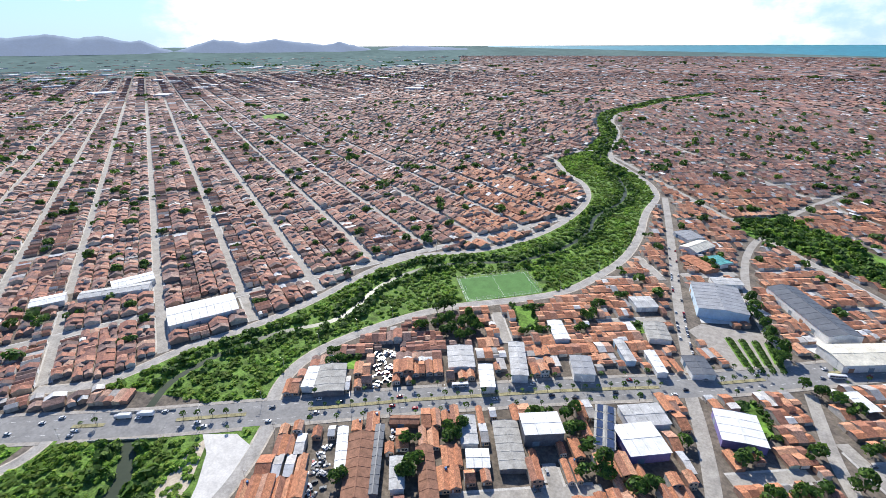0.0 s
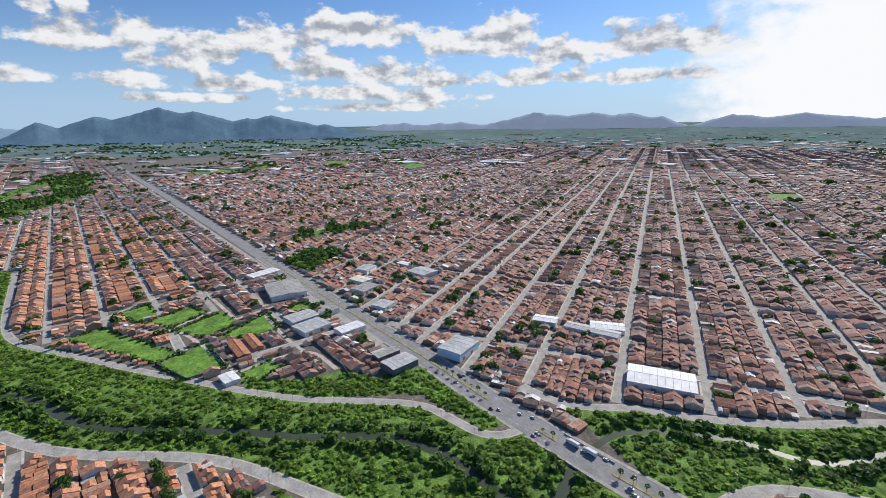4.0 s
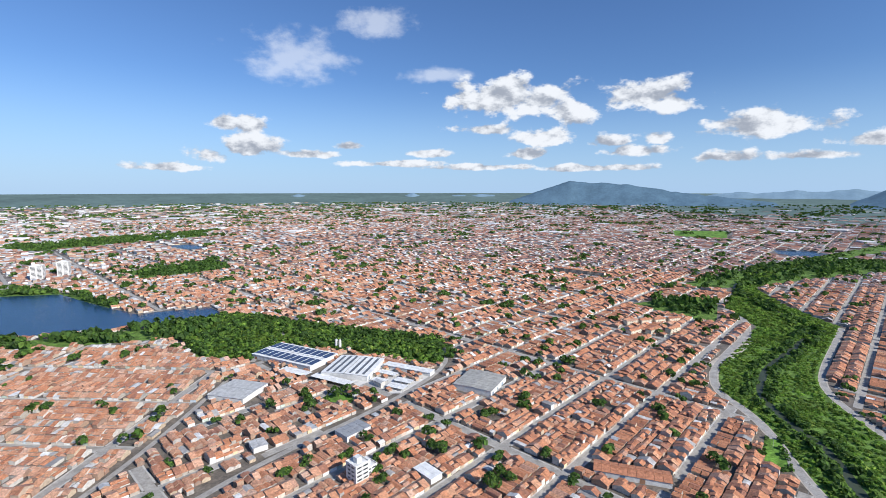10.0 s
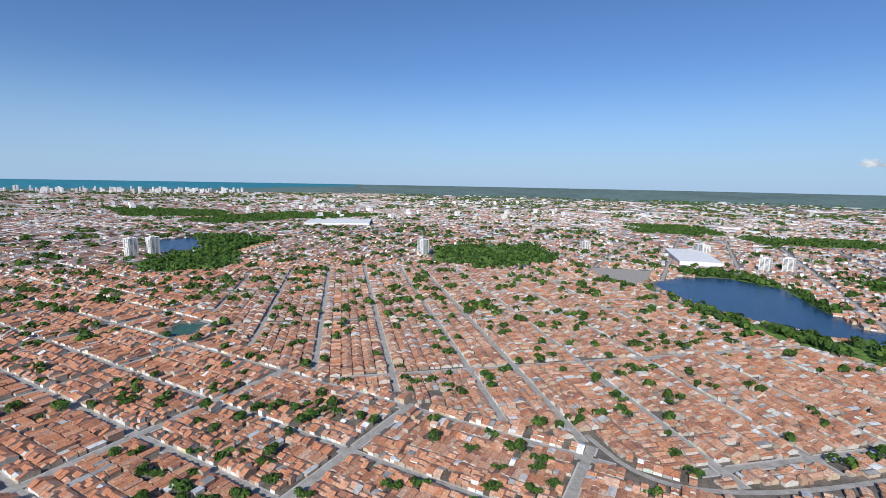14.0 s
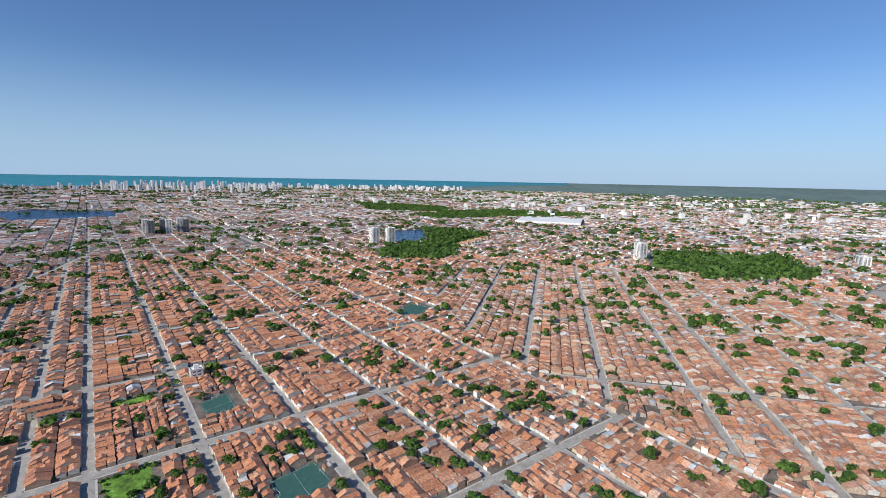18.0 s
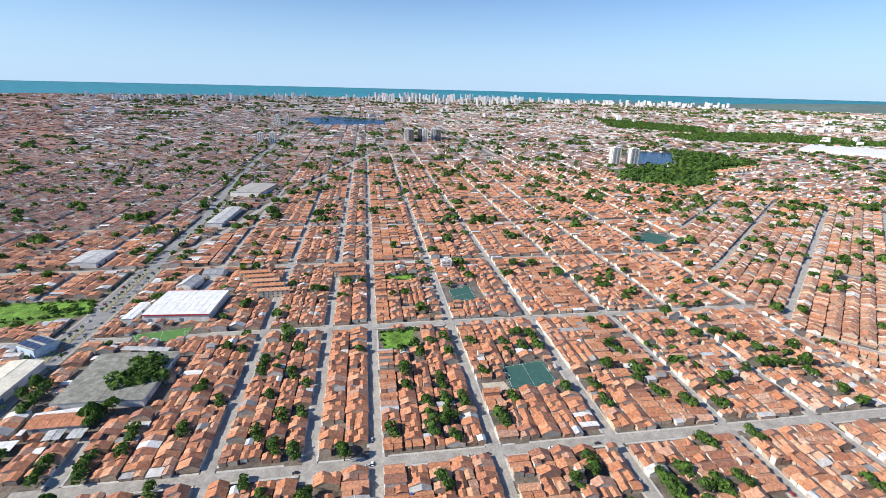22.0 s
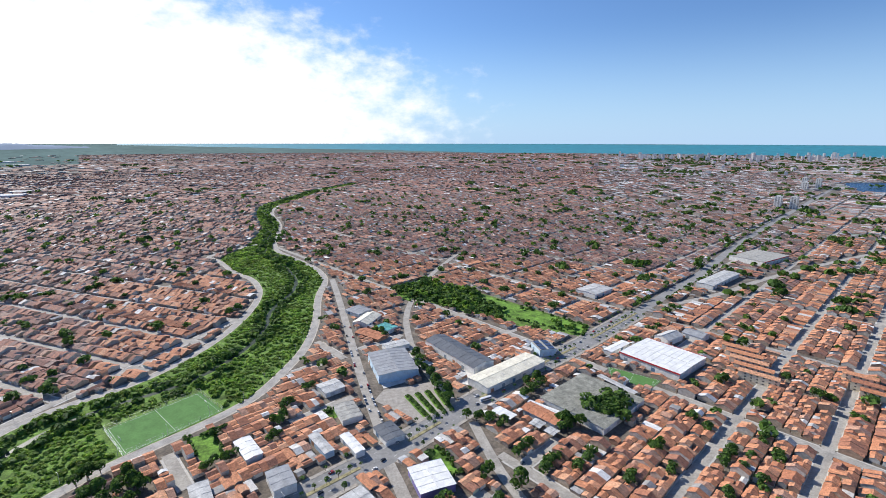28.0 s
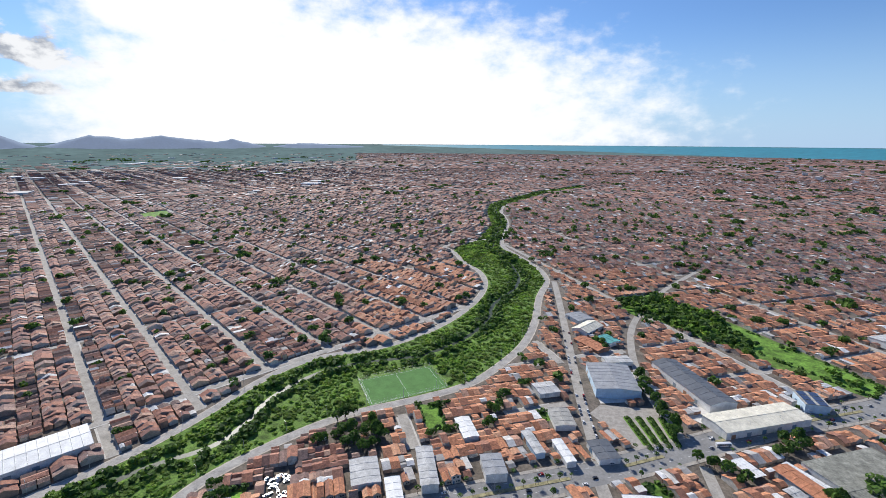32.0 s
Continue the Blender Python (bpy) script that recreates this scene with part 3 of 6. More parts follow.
    ("exhibition_hall", [(1060, -1560), (1010, -1660), (815, -1450), (850, -1330)], 12, 2.0, "white", "white", "huge white-roofed hall beyond the lake"),
    ("shopping_centre", [(2797, -730), (2680, -1070), (2360, -960), (2520, -680)], 12, 2.0, "white", "white", "very large white-roofed shopping centre far across the city"),
]
PITCH = [(-186, 394), (-128, 442), (-99, 405), (-157, 355)]
COURTS = [[(364, 80), (389, 50), (360, 30), (333, 62)], [(495, 182), (519, 164), (483, 141), (462, 160)], [(808, -16), (871, -37), (849, -73), (789, -51)], [(271, 412), (306, 374), (284, 361), (262, 394)]]
# strips of scrub beside the river roads, and the places of large trees
SCRUB_STRIPS = [[(-445, -153), (-426, -131), (-417, -99), (-436, -56), (-409, -14), (-426, 26), (-398, -11), (-381, -75), (-412, -138)],
                [(-429, 21), (-329, 85), (-322, 59), (-352, 36), (-381, 15), (-388, -34), (-418, -130), (-430, -117), (-411, -50), (-414, -18)], [(-290, -95), (-262, -57), (-215, 5), (-199, 6), (-211, -39), (-233, -47), (-268, -81)]]
BIG_TREES = [(224, 147), (186, 145), (274, 96), (346, 149), (323, 153), (419, 85), (609, 112), (679, 253), (593, 306), (422, 319), (236, 282), (486, -58), (389, -27), (111, 345), (120, 265), (557, 188)]
BIG_TREES += [(399, -2), (422, -99), (532, -54), (273, -5), (254, -28), (259, -90), (285, -68), (248, -220), (376, -226), (462, -163), (743, -265), (852, -323), (822, -211), (779, -477), (502, -463)]
BIG_TREES += [(443, -535), (479, -165), (438, -181), (321, -281), (435, -445), (316, -482), (-158, -467), (17, -549), (-98, -416), (-15, -556), (108, -524), (-134, -366), (-308, -688), (-285, -459), (-323, -332)]
BIG_TREES += [(178, 142), (159, 124), (173, 124), (189, -42), (195, -50), (179, -35), (-174, 327), (-164, 338), (-142, 327), (-137, 296), (-128, 314), (-169, 296), (21, -564), (14, -530), (-92, -420), (-165, -468), (-120, -354)]
BIG_TREES += [(178, 329), (184, 327), (189, 323), (179, 317), (175, 385), (186, 387), (172, 376), (79, 470), (82, 455), (84, 441), (86, 428), (89, 414), (90, 400), (92, 386), (92, 374)]
BIG_TREES += [(-147, 302), (-163, 303), (-144, 318), (-133, 319), (-155, 312), (-48, 371), (-7, 210), (9, 212), (16, 214), (-101, 203), (-97, 195), (-109, 168), (-105, 160), (-139, 140), (-38, 247), (114, 345)]
SCRAP_YARDS = [[(-167, 156), (-161, 164), (-141, 130), (-149, 126)], [(-188, 250), (-176, 259), (-154, 219), (-166, 214)], [(-136, 192), (-132, 193), (-126, 181), (-131, 180)]]
GREEN_LOTS = [[(-263, -169), (-283, -147), (-267, -126), (-254, -135), (-239, -141), (-247, -157)], [(-1, -550), (-5, -574), (-31, -551), (-27, -534)], [(216, -91), (231, -115), (222, -121), (207, -97)], [(-206, 233), (-196, 240), (-189, 228), (-202, 220)], [(-118, 369), (-99, 372), (-84, 340), (-97, 334)], [(64, 313), (73, 319), (82, 289), (74, 284)], [(-14, 386), (-5, 388), (-2, 375), (-9, 370)], [(373, 204), (392, 177), (366, 164), (346, 184)], [(-558, -365), (-586, -339), (-546, -289), (-500, -222), (-481, -243)], [(-627, -345), (-658, -319), (-619, -293), (-596, -308)], [(-590, -297), (-640, -259), (-612, -233), (-572, -259)],
              [(-560, -254), (-614, -215), (-573, -186), (-535, -205)], [(-479, -238), (-522, -206), (-460, -168), (-439, -203)], [(-534, -196), (-598, -156), (-544, -132), (-527, -160)], [(-448, -152), (-467, -129), (-452, -112), (-424, -132)],
              [(-606, -132), (-628, -119), (-605, -95), (-587, -120)], [(-399, -359), (-411, -352), (-371, -311), (-352, -318)], [(-1301, 1182), (-1284, 1269), (-1186, 1194), (-1215, 1124)], [(-1987, -2298), (-2238, -2165), (-1887, -1830), (-1736, -1991)], [(-2875, 209), (-2659, 295), (-2421, 194), (-2650, 120)],
              [(500, 268), (520, 240), (505, 231), (486, 258)], [(-2611, -939), (-3022, -584), (-2739, -531), (-2460, -823)], [(-3100, -312), (-3149, -138), (-2866, -127), (-2825, -258)], [(79, 679), (134, 770), (144, 753), (98, 656)], [(212, 655), (304, 517), (284, 492), (215, 570)], [(80, 702), (146, 780), (104, 672)]]
LANES = [[(-562, -281), (-570, -258), (-520, -209), (-455, -162), (-448, -152)], [(-555, -370), (-633, -351), (-706, -302)], [(-697, -262), (-641, -227), (-584, -191)], [(-448, -156), (-476, -117), (-484, -88), (-438, -61)],
         [(-596, -160), (-518, -122), (-484, -98)], [(-590, -311), (-562, -281)], [(-570, -258), (-615, -228)], [(-584, -191), (-617, -156), (-640, -112)]]
YARD_WALLS = [[(-478, -239), (-442, -198), (-459, -167), (-518, -202)], [(-605, -156), (-650, -118)], [(-441, -55), (-421, -48), (-436, -27)]]
SAND_LOTS = [[(333, 62), (344, 72), (334, 88), (321, 80)], [(-237, 131), (-218, 141), (-203, 138), (-193, 108), (-195, 84), (-208, 105), (-222, 122)]]
E_DIR, W_DIR, S_DIR, SW_DIR = (.854, .52), (.842, -.54), (.95, -.312), (.868, .497)
# region: its outline, its direction, the offsets of its streets and of its cross streets
def spread(start, step, end):
    return list(np.arange(start, end, step))


REGIONS = [
    ([(-335, 105), (-870, -205), (-3000, -1420), (-12000, -6400), (-12000, 12000), (-900, 12000), (-400, 2100), (-260, 1648), (-215, 1361), (-190, 1100), (-90, 620), (-140, 480), (-240, 420), (-270, 300), (-320, 200)],
     W_DIR, [-2500] + spread(-2100, 70, -240) + [-240, -172, -112, -36, 35, 102, 175, 245] + spread(315, 70, 9000), spread(-12000, 210, 6000)),
    ([(-335, 85), (-3000, -1440), (-12000, -6600), (-9000, -5800), (-2452, -1420), (-1295, -1126), (-791, -607), (-555, -413), (-440, -192), (-378, -29), (-316, 58)],
     SW_DIR, spread(-784, 56, 240) + [246], spread(-9000, 230, 0)),
    ([(640, -128), (316, -340), (200, -393), (115, -641), (160, -740), (280, -900), (640, -930), (770, -1040), (1150, -700), (1300, -380), (1150, -60)],
     S_DIR, spread(-1060, 92, -170) + [-173, -77, 15, 107, 200, 290], spread(100, 240, 1400)),
    ([(-60, -60), (-3000, -1600), (-5000, -6000), (60, -6000), (60, -300)],
     E_DIR, spread(-6000, 72, -480) + [-485, -415, -345, -270, -207, -137, -60, 10], spread(-4000, 215, 600)),
    ([(-12000, -12000), (12000, -12000), (12000, 12000), (-12000, 12000)],
     E_DIR, spread(-9000, 82, -520) + [-512, -430, -337, -261, -174, -90, -12, 30, 90, 176, 262] + spread(340, 80, 9000), spread(256 - 181 * 40, 181, 9000)),
]

# ---------- what is taken already: roads, water, greens, landmarks ----------
CELL, SPAN = 2.0, 2700
GRID = int(2 * SPAN / CELL)
taken = np.zeros((GRID, GRID), bool)
gx, gy = np.meshgrid((np.arange(GRID) + .5) * CELL - SPAN, (np.arange(GRID) + .5) * CELL - SPAN)


def block_line(line, width):
    for a, b in zip(line[:-1], line[1:]):
        a, b = np.array(a, float), np.array(b, float)
        n = max(2, int(np.hypot(*(b - a)) / 1.5))
        m = max(2, int(width / 1.5))
        q = a + (b - a) * np.linspace(0, 1, n)[:, None]
        s = np.array([-(b - a)[1], (b - a)[0]]) / max(np.hypot(*(b - a)), 1e-6)
        for o in np.linspace(-width / 2, width / 2, m):
            k = ((q + s * o + SPAN) / CELL).astype(int)
            ok = ((k >= 0) & (k < GRID)).all(1)
            taken[k[ok, 1], k[ok, 0]] = True


def block_poly(poly):
    xs, ys = [p[0] for p in poly], [p[1] for p in poly]
    i0, i1 = [int(np.clip((v + SPAN) / CELL, 0, GRID)) for v in (min(xs), max(xs))]
    j0, j1 = [int(np.clip((v + SPAN) / CELL, 0, GRID)) for v in (min(ys), max(ys))]
    sub = (slice(j0, j1 + 1), slice(i0, i1 + 1))
    taken[sub] |= inside(gx[sub], gy[sub], poly)


def is_taken(x, y):
    i, j = ((np.asarray(x) + SPAN) / CELL).astype(int), ((np.asarray(y) + SPAN) / CELL).astype(int)
    ok = (i >= 0) & (i < GRID) & (j >= 0) & (j < GRID)
    return ok & taken[np.clip(j, 0, GRID - 1), np.clip(i, 0, GRID - 1)]


AVENUE_EAST = [p for p in AVENUE if p[0] > 390]
AVENUE_WEST = [p for p in AVENUE if p[0] < 400]
ROADS = [(AVENUE_WEST, 23), (ROAD_EAST, 8), (ROAD_WEST, 7.5), (ROAD_SW, 6.5), (ROAD_SE, 8),
         ([(34, 333), (25, 398), (17, 473), (7, 586), (-4, 701), (-14, 792)], 9),
         ([(32, 317), (41, 276), (48, 226), (52, 150)], 9),
         ([(102, 362), (78, 468), (81, 584), (104, 670), (148, 779), (233, 926)], 8),
         ([(108, 345), (110, 284), (116, 254), (125, 200)], 8),
         ([(316, -357), (246, -345), (200, -390), (159, -484), (115, -641)], 5.5),
         ([(92, -700), (86, -758), (62, -802), (55, -856), (68, -892), (105, -950)], 7),
         ([(116, -386), (53, -444), (-68, -525), (-164, -617), (-178, -707)], 6.5),
         ([(2791, 1161), (1692, 489), (1460, 336)], 16), ([(440, 562), (560, 588), (697, 647), (939, 720), (1187, 785), (1700, 930)], 10), (AVENUE_EAST, 15)]
for line, width in ROADS:
    block_line(line, width + 2)
for line in LANES:
    block_line(line, 5)
block_line(RIVER_N, 20), block_line(RIVER_S, 20)
LAGOONS = [[(2072, 32), (2112, -126), (1748, -118), (1693, -65), (1720, 14)], [(604, -2221), (469, -2058), (420, -2110), (520, -2260)], [(-1707, -1445), (-1815, -1361), (-1671, -1224), (-1591, -1317)]]
for poly in (LAKE, *LAGOONS, CORRIDOR_N, CORRIDOR_S, PITCH, *COURTS, *GREEN_LOTS, *SAND_LOTS, *SCRAP_YARDS, *SCRUB_STRIPS, [(40, 412), (92, 418), (100, 356), (70, 345), (30, 395)], [(970, -1057), (841, -1179), (732, -988), (844, -983)], *WOODS.values()):
    block_poly(poly)
for _, poly, *_ in LANDMARKS:
    c = np.mean(poly, 0)
    block_poly([tuple(c + (np.array(p) - c) * 1.1) for p in poly])

for x, y in BIG_TREES:
    block_poly([(x - 4, y - 4), (x + 4, y - 4), (x + 4, y + 4), (x - 4, y + 4)])

# ---------- the ground ----------
rings = np.concatenate([np.arange(0, 2400, 80), 2400 + 9600 * np.linspace(0, 1, 40) ** 2, [13000, 14000, 15500, 17000, 19000, 21000, 24000, 27000, 31000, 38000]])
turns = 360
ang = np.arange(turns) * 2 * np.pi / turns
gv = np.stack([rings[:, None] * np.cos(ang), rings[:, None] * np.sin(ang), np.zeros((len(rings), turns))], -1).reshape(-1, 3)
k, a = np.meshgrid(np.arange(len(rings) - 1), np.arange(turns), indexing="ij")
gf = np.stack([k * turns + a, (k + 1) * turns + a, (k + 1) * turns + (a + 1) % turns, k * turns + (a + 1) % turns], -1).reshape(-1, 4)
tagged(new("ground", mesh("ground", far(gv), [gf], [M_GROUND], level=True)), "bare brown earth of yards and plots", "ground", kind="structure")


def road(name, lines, mat, z, label):
    v, f, n = [], [], 0
    for line, width in lines:
        a, b = strip(line, width, z + 0.0007 * len(v))
        v.append(a), f.append(b + n)
        n += len(a)
    return tagged(new(name, mesh(name, far(np.concatenate(v)), [np.concatenate(f)], [mat], level=True)), label, "road", kind="structure")


road("avenue", [(AVENUE_WEST, 23), (AVENUE_EAST, 15)], M_AVENUE, 0.10, "wide grey asphalt avenue with a median strip")
M_SHOULDER = surface("sandy_shoulder", [(.48, .43, .36)], 7, 0.95, 0.05, 0.3)
M_PALE_ROAD = surface("pale_road", [(.37, .35, .32)], 9, 0.9, 0.02, 0.25)
road("road_shoulder", [(smooth_line(l), w + 2.6) for l, w in ROADS[1:5]], M_SHOULDER, 0.05, "sandy shoulder of the river roads")
road("embankment", [(smooth_line([(-500, -520), (-588, -564), (-655, -604), (-704, -665)]), 17)], M_SHOULDER, 0.056, "pale sandy embankment beside the river road")
road("lane", [(smooth_line(l), 4.5) for l in LANES], M_SHOULDER, 0.12, "sandy lane between grassy plots")
road("river_road", [(smooth_line(l), w) for l, w in ROADS[1:5]], M_PALE_ROAD, 0.08, "pale grey road along the river")
road("road", [(smooth_line(l), w) for l, w in ROADS[5:-1]], M_ASPHALT, 0.085, "grey asphalt side road")

# ---------- streets and houses, region by region ----------
left = np.ones((GRID, GRID), bool)
lots, streets, plots = [], [], []
FAR_HOLES = [[(2766, 2181), (3029, 2119), (3022, 1587), (2578, 1428), (2345, 1763)], *(p for p in WOODS.values() if np.hypot(*np.mean(p, 0)) > 2000), *(p for p in GREEN_LOTS if np.hypot(*np.mean(p, 0)) > 2000)]
rng = np.random.default_rng(5)


def region_of(x, y):
    r = np.full(np.shape(x), -1)
    for k, (poly, *_) in enumerate(REGIONS):
        r = np.where((r < 0) & inside(x, y, poly), k, r)
    return r


for number, (poly, (ux, uy), offsets, crosses) in enumerate(REGIONS):
    nx, ny = -uy, ux
    for o in offsets:
        if abs(o) < 2600:
            s = np.arange(-2600, 2600, 12.0)
            x, y = ux * s + nx * o, uy * s + ny * o
            ok = (region_of(x, y) == number) & ~is_taken(x, y) & (np.hypot(x, y) < 2500)
            runs = np.flatnonzero(np.diff(np.r_[False, ok, False].astype(int)))
            for a, b in zip(runs[::2], runs[1::2]):
                if b - a > 3:
                    streets.append([(x[a], y[a]), (x[b - 1], y[b - 1])])
    for u in crosses:
        if abs(u) < 2600:
            o = np.arange(-2600, 2600, 12.0)
            x, y = ux * u + nx * o, uy * u + ny * o
            ok = (region_of(x, y) == number) & ~is_taken(x, y) & (np.hypot(x, y) < 2500)
            runs = np.flatnonzero(np.diff(np.r_[False, ok, False].astype(int)))
            for a, b in zip(runs[::2], runs[1::2]):
                if b - a > 3:
                    streets.append([(x[a], y[a]), (x[b - 1], y[b - 1])])
for s in streets:
    block_line(s, 7.6)
road("street", [(s, 8.2) for s in streets], M_ASPHALT, 0.06, "narrow grey stone-paved street")

for number, (poly, (ux, uy), offsets, crosses) in enumerate(REGIONS):
    nx, ny = -uy, ux
    for o0, o1 in zip(offsets[:-1], offsets[1:]):
        for near, lim, wide, rows in ((0, 600, 5.6, None), (600, 1000, 6.2, None), (1000, 1500, 7.2, None), (1500, 2050, 9, 3), (2050, 4200, 16, 2), (4200, 9500, 48, 1)):
            if min(abs(o0), abs(o1)) > lim:
                continue
            depth = o1 - o0 - 8.4
            m = rows or max(1, round(depth / 14.5))
            for r in range(m):
                c = o0 + 4.2 + depth * (r + .5) / m
                half = math.sqrt(max(lim * lim - c * c, 0))
                w = wide * rng.uniform(.75, 1.35, int(2 * half / wide) + 2)
                s = np.cumsum(w) - half - w / 2
                x, y = ux * s + nx * c, uy * s + ny * c
                d = np.hypot(x, y)
                ok = (d >= near) & (d < lim) & (region_of(x, y) == number)
                dd = depth / m * (rng.uniform(.9, 1.0, len(s)) if m > 1 else 1)
                for p, q in ((.38, .4), (-.38, .4), (.38, -.4), (-.38, -.4), (0, 0)):
                    ok &= ~is_taken(x + ux * w * p + nx * dd * q, y + uy * w * p + ny * dd * q)
                # plots left free for trees, in patches; a green plain past the city in the south-west
                free = .09 + .2 * np.clip(np.sin(x * .021 + 2 * np.sin(y * .013)) * np.sin(y * .024 + 1.7 * np.sin(x * .011)) * 1.6 - .5, 0, 1)
                bearing = np.degrees(np.arctan2(-x, y)) % 360
                plain = (bearing > 25) & (bearing < 245)
                free = np.where(plain & (d > 3300), .25 + .72 * np.clip((d - 3300) / np.where(bearing > 140, 5200, 2600), 0, 1), free)
                gone = rng.uniform(0, 1, len(s)) < free
                if near < 2000:
                    plots.append(np.c_[x, y, w, d][ok & gone])
                ok &= ~gone
                for hole in FAR_HOLES if lim > 2050 else ():
                    ok &= ~inside(x, y, hole)
                lots.append(np.c_[x, y, np.full(len(s), ux), np.full(len(s), uy), w, np.broadcast_to(dd, len(s)), d, np.full(len(s), -1 if r == 0 else 1 if r == m - 1 else 0), np.full(len(s), rng.uniform()), np.full(len(s), rng.uniform(2.6, 3.3))][ok])
lots = np.concatenate(lots)
print("lots", len(lots), [int(((lots[:, 6] > a) & (lots[:, 6] <= b)).sum()) for a, b in ((0, 1000), (1000, 2050), (2050, 4200), (4200, 9500))], flush=True)


def by_avenue(x, y):
    """Which of the places lie in the rows along the avenue."""
    s = np.zeros(len(x), bool)
    for (x0, y0), (x1, y1) in zip(AVENUE[1:-1], AVENUE[2:]):
        dx, dy = x1 - x0, y1 - y0
        t = np.clip(((x - x0) * dx + (y - y0) * dy) / (dx * dx + dy * dy), 0, 1)
        s |= np.hypot(x - x0 - t * dx, y - y0 - t * dy) < 48
    return s


def houses(name, lot, label):
    """Plastered walls and pitched roofs on all the lots, in one mesh."""
    n = len(lot)
    x, y, ux, uy, w, d, dist, front, row_turn, row_high = lot.T
    bearing = np.degrees(np.arctan2(-x, y)) % 360
    north = (bearing < 75) | (bearing > 310)
    east = (bearing > 195) & (bearing < 330)
    backlit = (-.52 * x + .854 * y > 120) & (x > -150)
    h = row_high + rng.uniform(-.22, .22, n) * np.where(north & ~backlit, 1.7, 1.3) + (rng.uniform(0, 1, n) < np.where(dist > 1400, .13, .05)) * 2.8 + (east & (dist > 1400) & (rng.uniform(0, 1, n) < .04)) * 6
    turned = (row_turn < np.where(backlit, .12, .24)) ^ (rng.uniform(0, 1, n) < .1)
    rise = np.where(turned, w, d) * .5 * rng.uniform(.32, .5, n) * np.where(backlit, .8, 1)
    # pale sheet roofs grow commoner with distance, partly standing in for haze
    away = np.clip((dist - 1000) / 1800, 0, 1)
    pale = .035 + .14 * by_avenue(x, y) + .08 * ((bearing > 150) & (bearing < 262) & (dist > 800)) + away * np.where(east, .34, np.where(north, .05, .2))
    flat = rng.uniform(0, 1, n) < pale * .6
    rise = np.where(flat, .25, np.minimum(rise, 3.3))
    ax = np.where(turned[:, None], np.c_[-uy, ux], np.c_[ux, uy])          # along the ridge
    ay = np.c_[-ax[:, 1], ax[:, 0]]
    la, lb = np.where(turned, d, w) / 2, np.where(turned, w, d) / 2
    ridge = rng.uniform(-.25, .25, n) * lb

    def pt(a, b, z):
        return np.c_[x + ax[:, 0] * a + ay[:, 0] * b, y + ax[:, 1] * a + ay[:, 1] * b, z]
    zero = np.zeros(n)
    i = np.where(dist < 1500, .93, .97)
    v = np.stack([pt(-la * i, -lb * i, zero), pt(la * i, -lb * i, zero), pt(la * i, lb * i, zero), pt(-la * i, lb * i, zero),
                  pt(-la * i, -lb * i, h), pt(la * i, -lb * i, h), pt(la * i, lb * i, h), pt(-la * i, lb * i, h),
                  pt(-la * i, ridge, h + rise - .1), pt(la * i, ridge, h + rise - .1),
                  pt(-la, -lb, h + .02), pt(la, -lb, h + .02), pt(la, lb, h + .02), pt(-la, lb, h + .02), pt(-la, ridge, h + rise), pt(la, ridge, h + rise)], 1)
    b = np.arange(n)[:, None] * 16
    wall = np.concatenate([b + q for q in ([0, 1, 5, 4], [1, 2, 6, 5], [2, 3, 7, 6], [3, 0, 4, 7])])
    gable = np.concatenate([b + q for q in ([4, 7, 8], [5, 9, 6])])
    roof = np.stack([b + [10, 11, 15, 14], b + [14, 15, 12, 13]], 1).reshape(-1, 4)
    # roofs towards the sun or far off take the backlit, hazed copy
    sunward_or_far = ((bearing > 25) & (bearing < 112)) | (dist > 1500) | (north & (dist > 900))
    # on southern bearings most roofs take the paler palette
    paler = (bearing > 150) & (bearing < 262) & (rng.uniform(0, 1, n) < np.clip((bearing - 150) / 35, 0, 1) * np.clip((268 - bearing) / 25, 0, 1) * .7)
    slot = np.repeat(np.where(flat | (rng.uniform(0, 1, n) < pale), 2, np.where(paler, 6, np.where(sunward_or_far, 5, 1))), 2)
    # on northern bearings three quarters of the houses take the browner render
    tint = np.where(north & (rng.uniform(0, 1, n) < .75), 3, 0)
    wall_slot = np.stack([tint] * 4)
    for side, hit in ((0, ~turned & (front < 0)), (2, ~turned & (front > 0)), (3, turned & (front < 0)), (1, turned & (front > 0))):
        wall_slot[side] = np.where((hit & (rng.uniform(0, 1, n) < np.where(north, .15, .5))) | ((dist > 1500) & ~north & (rng.uniform(0, 1, n) < .4)), 4, wall_slot[side])
    close = dist.min() < 1500
    mats = [M_WALL, M_ROOF, M_FLAT, M_BRICKY, M_FRONT, M_ROOF_SUNWARD_FAR, M_ROOF_PALE]
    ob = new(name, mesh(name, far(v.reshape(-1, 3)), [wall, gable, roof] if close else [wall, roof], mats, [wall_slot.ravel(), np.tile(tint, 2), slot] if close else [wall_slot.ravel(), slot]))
    return tagged(ob, label, "houses", kind="stuff")


# small houses in the corners that the rows leave, within 800 m
for x, y, ux, uy, w, d, dist, *_ in lots[lots[:, 6] < 820]:
    block_line([(x - ux * (w / 2 - 1), y - uy * (w / 2 - 1)), (x + ux * (w / 2 - 1), y + uy * (w / 2 - 1))], d - 1)
for near_plots in plots:
    for x, y, w, d in near_plots[near_plots[:, 3] < 820]:
        block_poly([(x - 3, y - 4), (x + 3, y - 4), (x + 3, y + 4), (x - 3, y + 4)])
extra = []
for number, (poly, (ux, uy), *_) in enumerate(REGIONS):
    nx, ny = -uy, ux
